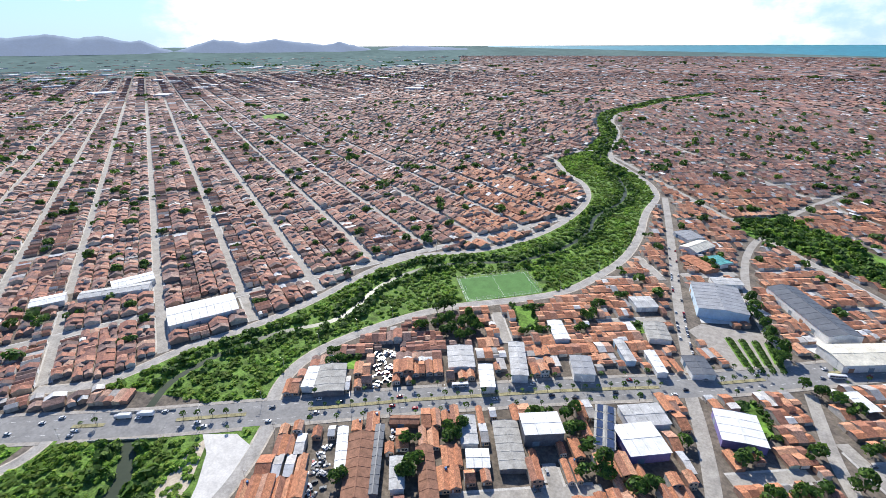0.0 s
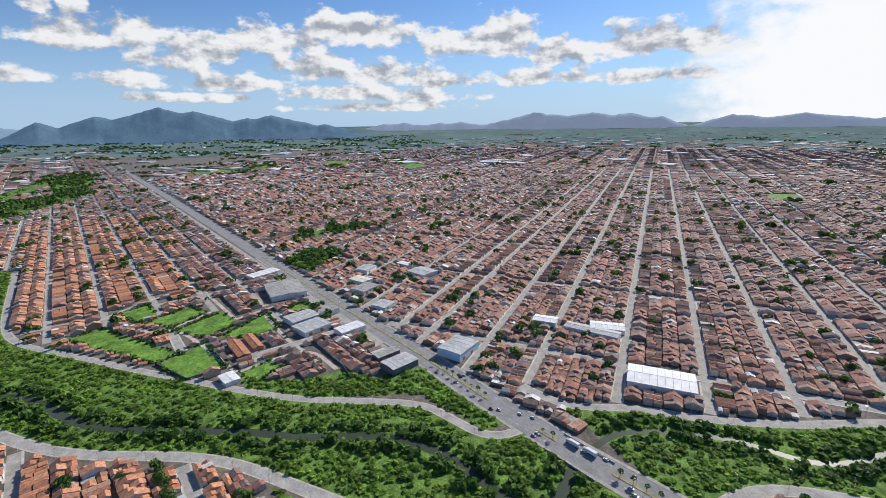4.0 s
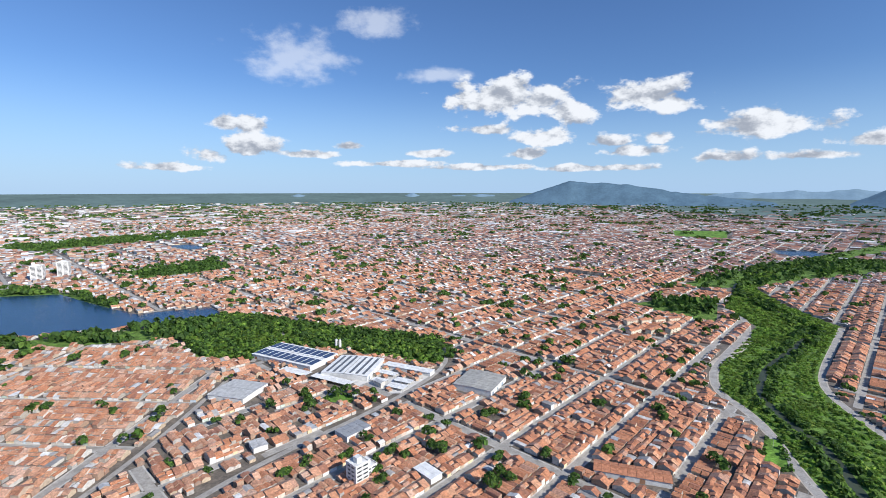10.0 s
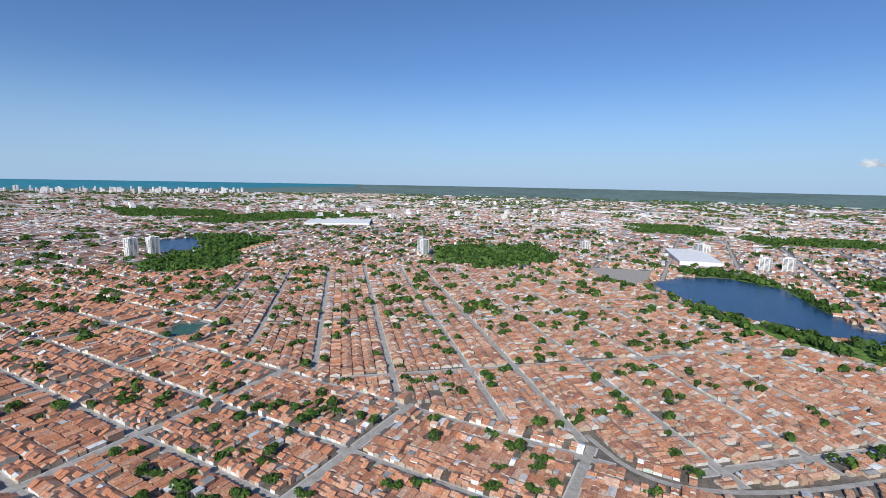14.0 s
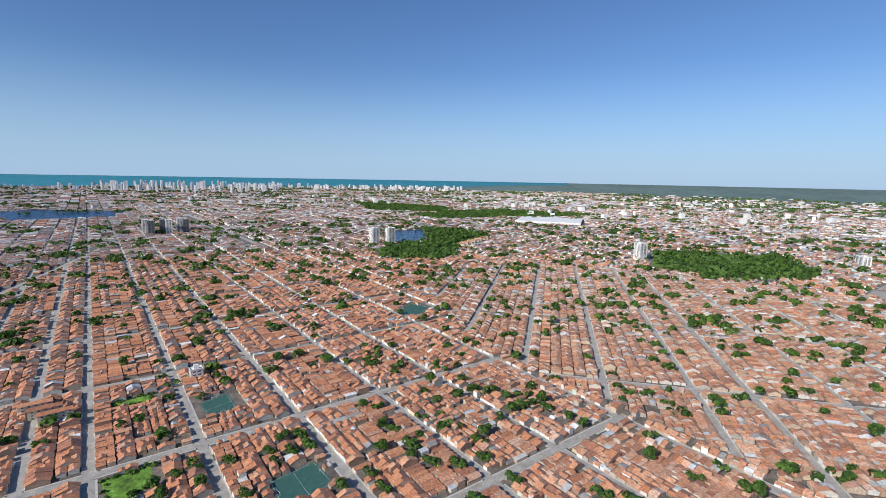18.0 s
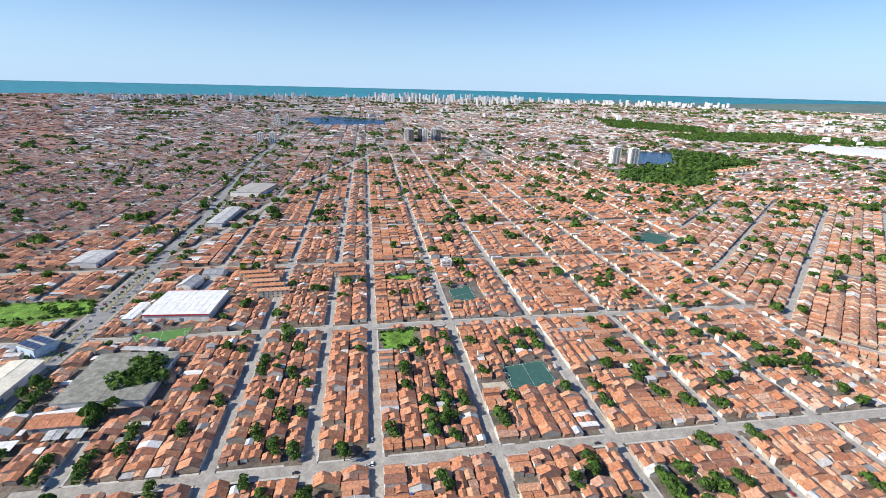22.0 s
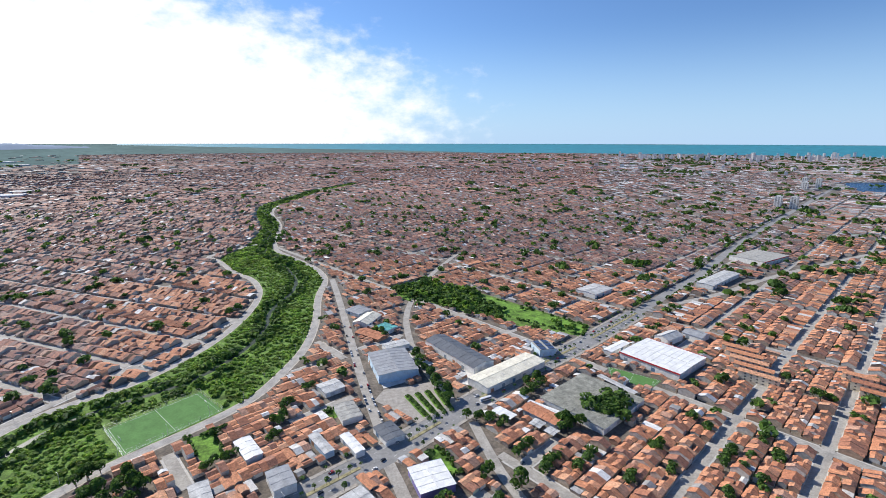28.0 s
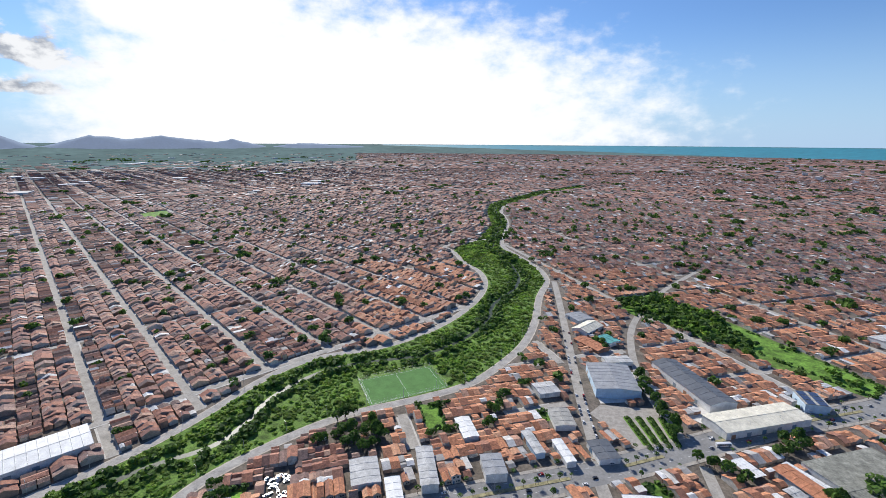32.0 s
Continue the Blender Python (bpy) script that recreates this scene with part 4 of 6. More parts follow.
    for o in np.arange(-800, 800, 4.0):
        s = np.arange(-800, 800, 3.0)
        x, y = ux * s + nx * o, uy * s + ny * o
        d = np.hypot(x, y)
        ok = (d < 800) & (d > 100) & (region_of(x, y) == number)
        for p in (-2.7, 0, 2.7):
            for q in (-3.6, -1.2, 1.2, 3.6):
                ok &= ~is_taken(x + ux * p + nx * q, y + uy * p + ny * q)
        for k in np.flatnonzero(ok):
            free = not any(is_taken(x[k] + ux * p + nx * q, y[k] + uy * p + ny * q) for p in (-2.7, 0, 2.7) for q in (-3.6, -1.2, 1.2, 3.6))
            if free and rng.uniform() < .85:
                extra.append((x[k], y[k], ux, uy, 5.8, 7.8, d[k], 0, rng.uniform(), rng.uniform(2.6, 3.6)))
                block_line([(x[k] - ux * 2.6, y[k] - uy * 2.6), (x[k] + ux * 2.6, y[k] + uy * 2.6)], 7.4)
print("extra", len(extra))
lots = np.concatenate([lots, np.array(extra)])
# the nearest houses, east and north of the camera, are built one by one further down
bearing = np.degrees(np.arctan2(-lots[:, 0], lots[:, 1])) % 360
choice = np.zeros(len(lots), bool)
for a0, a1, dmin, count in ((255, 325, 172, 118), (350, 430, 188, 92)):
    k = np.flatnonzero((((bearing - a0) % 360) < a1 - a0) & (lots[:, 6] > dmin))
    choice[k[np.argsort(lots[k, 6])[:count]]] = True
own_lots, lots = lots[choice], lots[~choice]
# many plots hold two roofs, one behind the other, some a low lean-to between
k = (lots[:, 6] < 1000) & (rng.uniform(0, 1, len(lots)) < np.where(lots[:, 6] < 600, .55, .2)) & (lots[:, 6] < 800)
cut = rng.uniform(.35, .65, k.sum())
a, b = lots[k].copy(), lots[k].copy()
nrm = np.c_[-a[:, 3], a[:, 2]]
a[:, :2] -= nrm * (a[:, 5] * (1 - cut) / 2)[:, None]
b[:, :2] += nrm * (b[:, 5] * cut / 2)[:, None]
a[:, 5] *= cut * .97
b[:, 5] *= (1 - cut) * rng.uniform(.8, 1, len(b))
a[:, 9] += rng.uniform(-.2, .35, len(a))
b[:, 9] -= rng.uniform(-.1, .6, len(b))
lots = np.concatenate([lots[~k], a, b])
for a, b in ((0, 1000), (1000, 2050), (2050, 4200), (4200, 9500)):
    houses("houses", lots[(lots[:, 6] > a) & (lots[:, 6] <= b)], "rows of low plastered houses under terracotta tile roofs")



# ---------- plants ----------
def polar(az, d):
    """The place at a bearing (degrees left of +y) and distance."""
    return (-math.sin(radians(az)) * d, math.cos(radians(az)) * d)


def crown_template(seed, n, flat=.75, leaf=.36):
    """A crown of radius 1: small leaf clumps on an uneven egg, some inside."""
    r = np.random.default_rng(seed)
    d = r.normal(size=(n, 3))
    d /= np.linalg.norm(d, axis=1)[:, None]
    d[:, 2] = np.where(d[:, 2] < -.45, -d[:, 2], d[:, 2])
    lobes = r.normal(size=(5, 3))
    lobes /= np.linalg.norm(lobes, axis=1)[:, None]
    rad = .62 + .42 * np.clip((d @ lobes.T).max(1), 0, 1) ** 2 * r.uniform(.75, 1.1, n)
    c = d * rad[:, None] * [1, 1, flat]
    nrm = d + r.normal(size=(n, 3)) * .45
    nrm /= np.linalg.norm(nrm, axis=1)[:, None]
    t = np.cross(nrm, r.normal(size=(n, 3)))
    t /= np.linalg.norm(t, axis=1)[:, None]
    b = np.cross(nrm, t)
    s = leaf * r.uniform(.6, 1.3, (n, 1))
    v = np.stack([c - t * s, c - b * s * .8 + nrm * .08, c + t * s, c + b * s * .8 - nrm * .05], 1)
    return v.reshape(-1, 3), np.arange(4 * n).reshape(-1, 4)


def scatter(name, at, templates, mat, label, category="trees", seed=3):
    """Many crowns in one mesh. at: rows of x, y, z, radius, height."""
    r = np.random.default_rng(seed)
    pick = r.integers(0, len(templates), len(at))
    vs, fs, n = [], [], 0
    for k, (tv, tf) in enumerate(templates):
        a = at[pick == k]
        if not len(a):
            continue
        th = r.uniform(0, 2 * np.pi, len(a))
        c, s = np.cos(th)[:, None], np.sin(th)[:, None]
        x = (tv[:, 0] * c - tv[:, 1] * s) * a[:, 3:4] + a[:, 0:1]
        y = (tv[:, 0] * s + tv[:, 1] * c) * a[:, 3:4] + a[:, 1:2]
        z = tv[:, 2] * a[:, 4:5] + a[:, 2:3]
        vs.append(np.stack([x, y, z], -1).reshape(-1, 3))
        fs.append((tf[None] + np.arange(len(a))[:, None, None] * len(tv)).reshape(-1, 4) + n)
        n += len(vs[-1])
    return tagged(new(name, mesh(name, far(np.concatenate(vs)), [np.concatenate(fs)], [mat])), label, category, kind="stuff")


BUSH = [crown_template(k, 17, .8, .56) for k in range(6)]
TREE = [crown_template(20 + k, 60, .8, .34) for k in range(6)]
SMALL = [crown_template(40 + k, 9, .8, .7) for k in range(4)]


def fill(poly, spacing, seed, keep=1.0):
    """Points spread unevenly over a polygon."""
    r = np.random.default_rng(seed)
    p = np.array(poly, float)
    (x0, y0), (x1, y1) = p.min(0), p.max(0)
    n = int((x1 - x0) * (y1 - y0) / spacing ** 2)
    x, y = r.uniform(x0, x1, n), r.uniform(y0, y1, n)
    ok = inside(x, y, poly) & (r.uniform(0, 1, n) < keep)
    return np.c_[x, y][ok]


def near_line(xy, line, gap):
    r = np.zeros(len(xy), bool)
    for a, b in zip(line[:-1], line[1:]):
        a, b = np.array(a, float), np.array(b, float)
        t = np.clip(((xy - a) @ (b - a)) / ((b - a) @ (b - a)), 0, 1)
        r |= np.hypot(*(xy - a - t[:, None] * (b - a)).T) < gap
    return r


M_SCRUB = surface("scrub_leaves", [(.16, .29, .042), (.225, .37, .05), (.115, .22, .035), (.29, .39, .07), (.185, .305, .05), (.14, .245, .042)], 26, 0.8, 0, 0.5)
leafy(M_SCRUB, .5)
tree_rng = np.random.default_rng(8)
bank = []
for poly, seed in ((CORRIDOR_N, 1), (CORRIDOR_S, 2), (SCRUB_STRIPS[0], 3), (SCRUB_STRIPS[1], 4), (SCRUB_STRIPS[2], 5)):
    p = fill(poly, 4.0, seed)
    bad = near_line(p, SAND_LOTS[1] + SAND_LOTS[1][:1], 3) | inside(p[:, 0], p[:, 1], SAND_LOTS[1]) | near_line(p, PITCH + PITCH[:1], 5) | inside(p[:, 0], p[:, 1], PITCH)
    for line, gap in ((ROAD_EAST, 7), (ROAD_WEST, 6.8), (ROAD_SW, 6.5), (ROAD_SE, 7.3), (AVENUE, 16), (RIVER_N, 4.5), (RIVER_S, 5)):
        bad |= near_line(p, line, gap)
    p = p[~bad]
    d = np.hypot(*p.T)
    p = p[tree_rng.uniform(0, 1, len(p)) < np.clip(900 / np.maximum(d, 1), .15, 1)]
    meadow = np.sin(p[:, 0] * .05 + 2 * np.sin(p[:, 1] * .031)) * np.sin(p[:, 1] * .057 + 1.2 * np.sin(p[:, 0] * .043))
    wet = near_line(p, RIVER_N, 17) | near_line(p, RIVER_S, 18)
    bank.append(p[wet | (tree_rng.uniform(0, 1, len(p)) < np.clip(1.0 + .7 * meadow, .55, 1))])
bank = np.concatenate(bank)
grow = .5 + .5 * np.sin(bank[:, 0] * .06 + 2 * np.sin(bank[:, 1] * .045)) * np.sin(bank[:, 1] * .07 + 1.5)
wet = (near_line(bank, RIVER_N, 15) | near_line(bank, RIVER_S, 16)) & (tree_rng.uniform(0, 1, len(bank)) < np.where(np.hypot(*bank.T) < 900, .4, .2))
rad = tree_rng.uniform(1.6, 3.2, len(bank)) * np.where(np.hypot(*bank.T) > 900, 1.7, 1) * (1 + .5 * wet)
high = rad * np.where(wet, tree_rng.uniform(.45, .8, len(bank)) + .5 * grow, tree_rng.uniform(.28, .6, len(bank)) + .3 * grow)
scatter("riverside_scrub", np.c_[bank, high * .35, rad, high][~wet], BUSH, M_SCRUB, "dense bright green scrub on the river banks", "scrub")
scatter("riverbank_bushes", np.c_[bank, high * .4, rad, high][wet], BUSH, M_LEAF, "darker green bushes along the water", "bushes", 4)

edge = np.concatenate([np.array([p[0] + (p[1] - p[0]) * s for s in np.arange(0, 1, 3.2 / max(np.hypot(*(p[1] - p[0])), 4))]) for poly in GREEN_LOTS if np.hypot(*np.mean(poly, 0)) < 900 for p in zip(np.array(poly, float), np.roll(np.array(poly, float), -1, 0))])
edge = edge[(tree_rng.uniform(0, 1, len(edge)) < .25 + .6 * (np.sin(edge[:, 0] * .11) * np.sin(edge[:, 1] * .09) > -.1))] + 0
edge = edge + tree_rng.normal(0, 1.1, edge.shape)
rad = tree_rng.uniform(1.3, 3.0, len(edge))
scatter("hedgerow", np.c_[edge, rad * .5, rad, rad * .8], BUSH, M_LEAF, "dark green bushes along the edges of grassy plots", "hedge", 41)
wood, far_wood = [], []
for k, (name, poly) in enumerate(WOODS.items()):
    away = np.hypot(*np.mean(poly, 0))
    p = fill(poly, 5.8 if away < 950 else 9 if "shore" in name else 13, 50 + k)
    p = p + tree_rng.normal(0, 5 if away < 950 else 8 if "shore" in name else 20, p.shape)
    if name == "grove":
        p = p[(p[:, 0] < 205) | (tree_rng.uniform(0, 1, len(p)) < .08)]
    bad = inside(p[:, 0], p[:, 1], LAKE)
    for line, gap in ((RIVER_S, 8), (LAKE + LAKE[:1], 4)):
        bad |= near_line(p, line, gap)
    for _, poly2, *_ in LANDMARKS:
        bad |= inside(p[:, 0], p[:, 1], poly2) | near_line(p, poly2 + poly2[:1], 4)
    p = p[~bad]
    if away > 950:       # clearings and streets between the far trees
        gap = np.sin(p[:, 0] * .031 + 1.7 * np.sin(p[:, 1] * .023)) * np.sin(p[:, 1] * .036 + 1.3 * np.sin(p[:, 0] * .017))
        p = p[tree_rng.uniform(0, 1, len(p)) < np.clip((.9 if "lag" in name or "shore" in name else .6) + 1.1 * gap, .12, 1)]
    r = tree_rng.uniform(2.6, 5.4, len(p)) * (1 if away < 950 else 1.7)
    (wood if away < 950 else far_wood).append(np.c_[p, r * .9, r, r * tree_rng.uniform(.8, 1.15, len(p))])
wood = np.concatenate(wood)
light = tree_rng.uniform(0, 1, len(wood)) < .5 + .4 * np.sin(wood[:, 0] * .02) * np.sin(wood[:, 1] * .023 + 1)
scatter("woodland", wood[~light], BUSH, M_LEAF, "dense dark green woodland", "woodland", 6)
scatter("woodland", wood[light] * [1, 1, .8, 1, .8], BUSH, M_SCRUB, "lighter green thicket between darker trees", "woodland", 64)
scatter("woodland", np.concatenate(far_wood), SMALL, M_LEAF, "dense dark green woodland", "woodland", 61)
# belts and clumps of trees across the far city
belt = []
for k in range(2900):
    a, d = tree_rng.uniform(0, 360), 900 + 6000 * tree_rng.uniform(0, 1)
    if 1250 <= k < 1750:       # the leafier eastern quarters
        a, d = tree_rng.uniform(215, 345), tree_rng.uniform(800, 2600)
    elif k >= 1750:            # long dark belts farther out, south and east
        a, d = tree_rng.uniform(85, 345), 2300 + 6500 * tree_rng.uniform(0, 1) ** .8
    if (a < 80 or a > 325) and k % 5 > 1:
        continue
    c = np.array(polar(a, d))
    n = int(tree_rng.uniform(3, 12))
    across = np.array([c[1], -c[0]]) / d
    long = tree_rng.normal(0, 1, 2) if k < 1750 else across * tree_rng.uniform(.8, 2.4)
    p = c + tree_rng.normal(0, d * .004, (n, 2)) + tree_rng.normal(0, 1, (n, 1)) * long * d * .008
    p = p[~is_taken(p[:, 0], p[:, 1])] if d < 2400 else p
    r = tree_rng.uniform(3.5, 6, len(p)) * (1 + d / 3500)
    belt.append(np.c_[p, r * .9, r, r * (.9 if d < 2400 else .7)])
scatter("tree_belts", np.concatenate(belt), SMALL, M_LEAF, "clumps of green trees across the city", "trees", 62)

roadside = []
for (x0, y0), (x1, y1) in zip(AVENUE_EAST[:-1], AVENUE_EAST[1:]):
    for _ in range(int(math.hypot(x1 - x0, y1 - y0) / 9) if x1 < 1400 else 0):
        t, o = tree_rng.uniform(0, 1), tree_rng.choice((-1, 1)) * tree_rng.uniform(10.5, 14)
        l = math.hypot(x1 - x0, y1 - y0)
        roadside.append((x0 + (x1 - x0) * t - (y1 - y0) / l * o, y0 + (y1 - y0) * t + (x1 - x0) / l * o))
roadside = np.array(roadside)
r = tree_rng.uniform(2.2, 4.2, len(roadside))
scatter("roadside_trees", np.c_[roadside, r * 1.1, r, r], BUSH, M_LEAF, "green trees along the avenue", "trees", 63)
plots = np.concatenate(plots)
seen = plots[(plots[:, 3] > 165) & (plots[:, 3] < 430)]
rest = plots[~((plots[:, 3] > 165) & (plots[:, 3] < 430))]
r = tree_rng.uniform(2.8, 5.8, len(rest))
yard = np.c_[rest[:, :2] + tree_rng.normal(0, 2, (len(rest), 2)), r * 1.1, r, r * .95]
mid = rest[:, 3] < 1000
mid &= tree_rng.uniform(0, 1, len(rest)) < .45
twice = yard[mid].copy()
twice[:, :2] += tree_rng.normal(0, 4, (len(twice), 2))
scatter("yard_trees", np.concatenate([yard[mid], twice]), BUSH, M_LEAF, "round green trees in back yards", "trees", 7)
scatter("yard_trees", yard[rest[:, 3] >= 1000][::3] * [1, 1, 1.3, 1.4, 1.3], SMALL, M_LEAF, "green trees between the roofs", "trees", 9)


# ---------- the distance ----------
def slab(name, poly, z, mat, label, cat, kind="structure"):
    v = np.array([(x, y, z) for x, y in poly], float)
    me = bpy.data.meshes.new(name)
    me.from_pydata([tuple(p) for p in far(v)], [], [list(range(len(v)))])
    me.materials.append(mat)
    return tagged(new(name, me), label, cat, kind=kind)


def water(name, col, wave, rough):
    m = surface(name, [col], 60, rough, 0, 0.15, spec=0.5)
    t = m.node_tree
    bs = next(n for n in t.nodes if n.type == "BSDF_PRINCIPLED")
    geo = next(n for n in t.nodes if n.type == "NEW_GEOMETRY")
    nz = node(t, "ShaderNodeTexNoise", Scale=0.6, Detail=3.0)
    t.links.new(geo.outputs["Position"], nz.inputs["Vector"])
    b = node(t, "ShaderNodeBump", Strength=wave, Distance=0.3)
    t.links.new(nz.outputs[0], b.inputs["Height"])
    t.links.new(b.outputs[0], bs.inputs["Normal"])
    return m


M_WATER = water("river_water", (.06, .075, .05), 0.15, 0.4)
next(n for n in M_WATER.node_tree.nodes if n.type == "BSDF_PRINCIPLED").inputs["Specular IOR Level"].default_value = 0.08      # muddy, half shaded
M_LAKE = water("lake_water", (.012, .045, .10), 0.6, 0.25)
M_SEA = water("sea_water", (.03, .22, .28), 0.8, 0.6)
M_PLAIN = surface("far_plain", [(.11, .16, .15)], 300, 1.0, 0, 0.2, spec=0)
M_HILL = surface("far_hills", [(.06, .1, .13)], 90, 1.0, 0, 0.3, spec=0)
hill = next(n for n in M_HILL.node_tree.nodes if n.type == "BSDF_PRINCIPLED")      # bluish haze of the air between, put into the far backdrop's emission
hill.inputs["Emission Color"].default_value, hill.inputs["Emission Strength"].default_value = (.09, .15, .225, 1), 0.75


# haze over the plain, put into its base colour and emission
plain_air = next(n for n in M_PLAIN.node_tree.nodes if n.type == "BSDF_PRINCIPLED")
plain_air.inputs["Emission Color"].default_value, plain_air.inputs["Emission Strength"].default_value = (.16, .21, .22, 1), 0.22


def ring(name, inner, a0, a1, outer, z, mat, label, cat):
    """A sheet between a given edge (distance by bearing) and a far one."""
    az = np.arange(a0, a1 + .1, 1.0)
    rows = [[(*polar(a, inner(a) + (outer - inner(a)) * k ** 2), z) for a in az] for k in np.linspace(0, 1, 30)]
    v = np.array(rows).reshape(-1, 3)
    n = len(az)
    i, j = np.meshgrid(np.arange(29), np.arange(n - 1), indexing="ij")
    f = np.stack([i * n + j + 1, i * n + j, (i + 1) * n + j, (i + 1) * n + j + 1], -1).reshape(-1, 4)
    return tagged(new(name, mesh(name, far(v), [f], [mat], level=True)), label, cat, kind="structure")


def coast(a):
    return float(np.interp(a, [-110, -98, -80, -58, -40, -25, -8, 5, 15, 22], [24000, 13500, 11500, 9600, 8700, 8000, 11500, 15000, 21000, 30000]))


ring("sea", coast, -110, 22, 42000, 3.0, M_SEA, "teal sea along the horizon", "sea")
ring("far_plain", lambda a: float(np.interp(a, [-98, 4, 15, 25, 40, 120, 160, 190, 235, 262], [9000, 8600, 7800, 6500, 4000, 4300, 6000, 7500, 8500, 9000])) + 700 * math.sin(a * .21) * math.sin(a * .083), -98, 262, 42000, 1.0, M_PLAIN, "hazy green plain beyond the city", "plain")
# bearing of a summit, its height in degrees, and how far it falls away on each side
MAIN_PEAKS = [(150.1, 1.12, 24, 8), (146.6, .95, 18, 12), (144.1, .74, 14, 13), (121.2, .55, 6, 4), (116.8, 1.05, 10, 7.5), (112.2, 1.5, 12, 12), (111.4, 1.88, 11, 12), (108.4, 1.54, 11, 12), (103.2, .8, 12, 10), (100.8, 1.04, 11.5, 11), (95.1, .02, 7, 9)]
BACK_PEAKS = [(133, -.12, 16, 12), (128.4, .03, 16, 16), (124.3, .14, 16, 18), (160, -.42, 12, 10), (163, -.5, 12, 7), (181.7, -.37, 4, 4), (168.5, -.2, 3, 3), (175, -.85, 18, 18), (140, -.4, 18, 18)]
SUNWARD_PEAKS = [(88.4, -.03, 12, 6), (86, .02, 12, 12), (81.8, -.03, 14, 12), (79.5, .03, 12, 14), (71, .96, 24, 11), (64.5, .88, 16, 20), (60.5, .76, 9, 18), (57.5, .38, 5, 9), (51, .44, 18, 7), (45, .44, 18, 18), (38.5, .14, 9, 9), (31, -.2, 26, 12)]
# paler copy for hills near the sun: bright haze put into the emission
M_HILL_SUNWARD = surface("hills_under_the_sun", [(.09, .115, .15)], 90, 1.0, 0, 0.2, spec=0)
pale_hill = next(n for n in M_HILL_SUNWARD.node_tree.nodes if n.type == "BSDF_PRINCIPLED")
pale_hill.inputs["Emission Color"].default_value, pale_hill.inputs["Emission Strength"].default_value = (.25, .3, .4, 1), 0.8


def range_of_hills(a0, a1, peaks, away, mat, label):
    az = np.arange(a0, a1, .2)
    top = np.full(len(az), -1.62)
    for a, e, right, left_side in peaks:
        reach = np.where(az < a, right, left_side)
        top = np.maximum(top, -1.62 + (e + 1.62) * (1 - np.minimum(np.abs(az - a) / reach, 1)))
    crag = np.array([noise.fractal(Vector((a * .9, 0, 3)), .7, 2.1, 7) for a in az])
    top = top + crag * .08 * np.clip(top + 1.6, 0, 1)
    hv = []
    shares = (0, .12, .3, .5, .7, .87, 1.0, .5)
    for k, share in enumerate(shares):
        for a, e in zip(az, top):
            fold = noise.fractal(Vector((a * .3, k * .5, 1)), .9, 2.1, 3)
            el = -1.62 + (e + 1.62) * (share if share in (0, 1) or k == 7 else np.clip(share * (1 + .12 * fold), 0, .97))
            dist = away + 45 * k + (40 * fold if 0 < k < 7 else 0)
            hv.append((*polar(a, dist), EYE + dist * math.tan(radians(el))))
    n = len(az)
    i, j = np.meshgrid(np.arange(len(shares) - 1), np.arange(n - 1), indexing="ij")
    hf = np.stack([i * n + j + 1, i * n + j, (i + 1) * n + j, (i + 1) * n + j + 1], -1).reshape(-1, 4)
    tagged(new("mountains", mesh("mountains", np.array(hv), [hf], [mat], None, True)), label, "mountains", kind="structure")


# paler than the front range: distance haze in colour and emission
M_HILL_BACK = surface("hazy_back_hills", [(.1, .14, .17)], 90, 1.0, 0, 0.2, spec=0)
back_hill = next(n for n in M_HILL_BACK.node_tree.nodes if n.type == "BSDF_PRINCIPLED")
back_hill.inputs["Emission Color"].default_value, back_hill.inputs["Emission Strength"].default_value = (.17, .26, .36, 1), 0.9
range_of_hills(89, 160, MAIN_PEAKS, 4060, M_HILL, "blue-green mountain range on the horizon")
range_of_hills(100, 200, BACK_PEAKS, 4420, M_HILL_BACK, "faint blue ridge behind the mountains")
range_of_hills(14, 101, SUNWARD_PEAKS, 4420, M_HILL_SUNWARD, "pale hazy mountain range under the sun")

# pale towers of the city by the coast
M_TOWER = surface("pale_render", [(.72, .71, .69), (.66, .66, .66), (.75, .74, .72), (.6, .58, .55), (.55, .57, .6)], 12, 0.85, 0, 0.12)
sky_rng = np.random.default_rng(12)
tv, tf = [], []
for a0, a1, count, d0, d1, h0, h1 in ((283, 300, 150, 6500, 9300, 50, 125), (262, 284, 110, 8000, 10500, 40, 85), (300, 314, 50, 7000, 9200, 35, 80), (314, 328, 60, 6300, 7800, 35, 85),
                                      (250, 300, 80, 3600, 6500, 14, 36), (300, 340, 40, 3600, 6000, 12, 30), (225, 262, 70, 3000, 7000, 15, 40), (28, 225, 230, 2600, 7000, 7, 11), (140, 262, 260, 4500, 9500, 7, 11.5)):
    for _ in range(count):
        a, d = sky_rng.uniform(a0, a1), sky_rng.uniform(d0, d1)
        x, y = polar(a, d)
        wide = 1 if h1 > 12 else 3.2
        w, l, h = wide * sky_rng.uniform(14, 34), wide * sky_rng.uniform(14, 40), sky_rng.uniform(h0, h1)
        th = sky_rng.uniform(0, 3)
        c, s = math.cos(th), math.sin(th)
        b = len(tv)
        for z in (0, h):
            for p, q in ((-1, -1), (1, -1), (1, 1), (-1, 1)):
                tv.append((x + c * p * w / 2 - s * q * l / 2, y + s * p * w / 2 + c * q * l / 2, z))
        tf += [(b, b + 1, b + 5, b + 4), (b + 1, b + 2, b + 6, b + 5), (b + 2, b + 3, b + 7, b + 6), (b + 3, b, b + 4, b + 7), (b + 4, b + 5, b + 6, b + 7)]
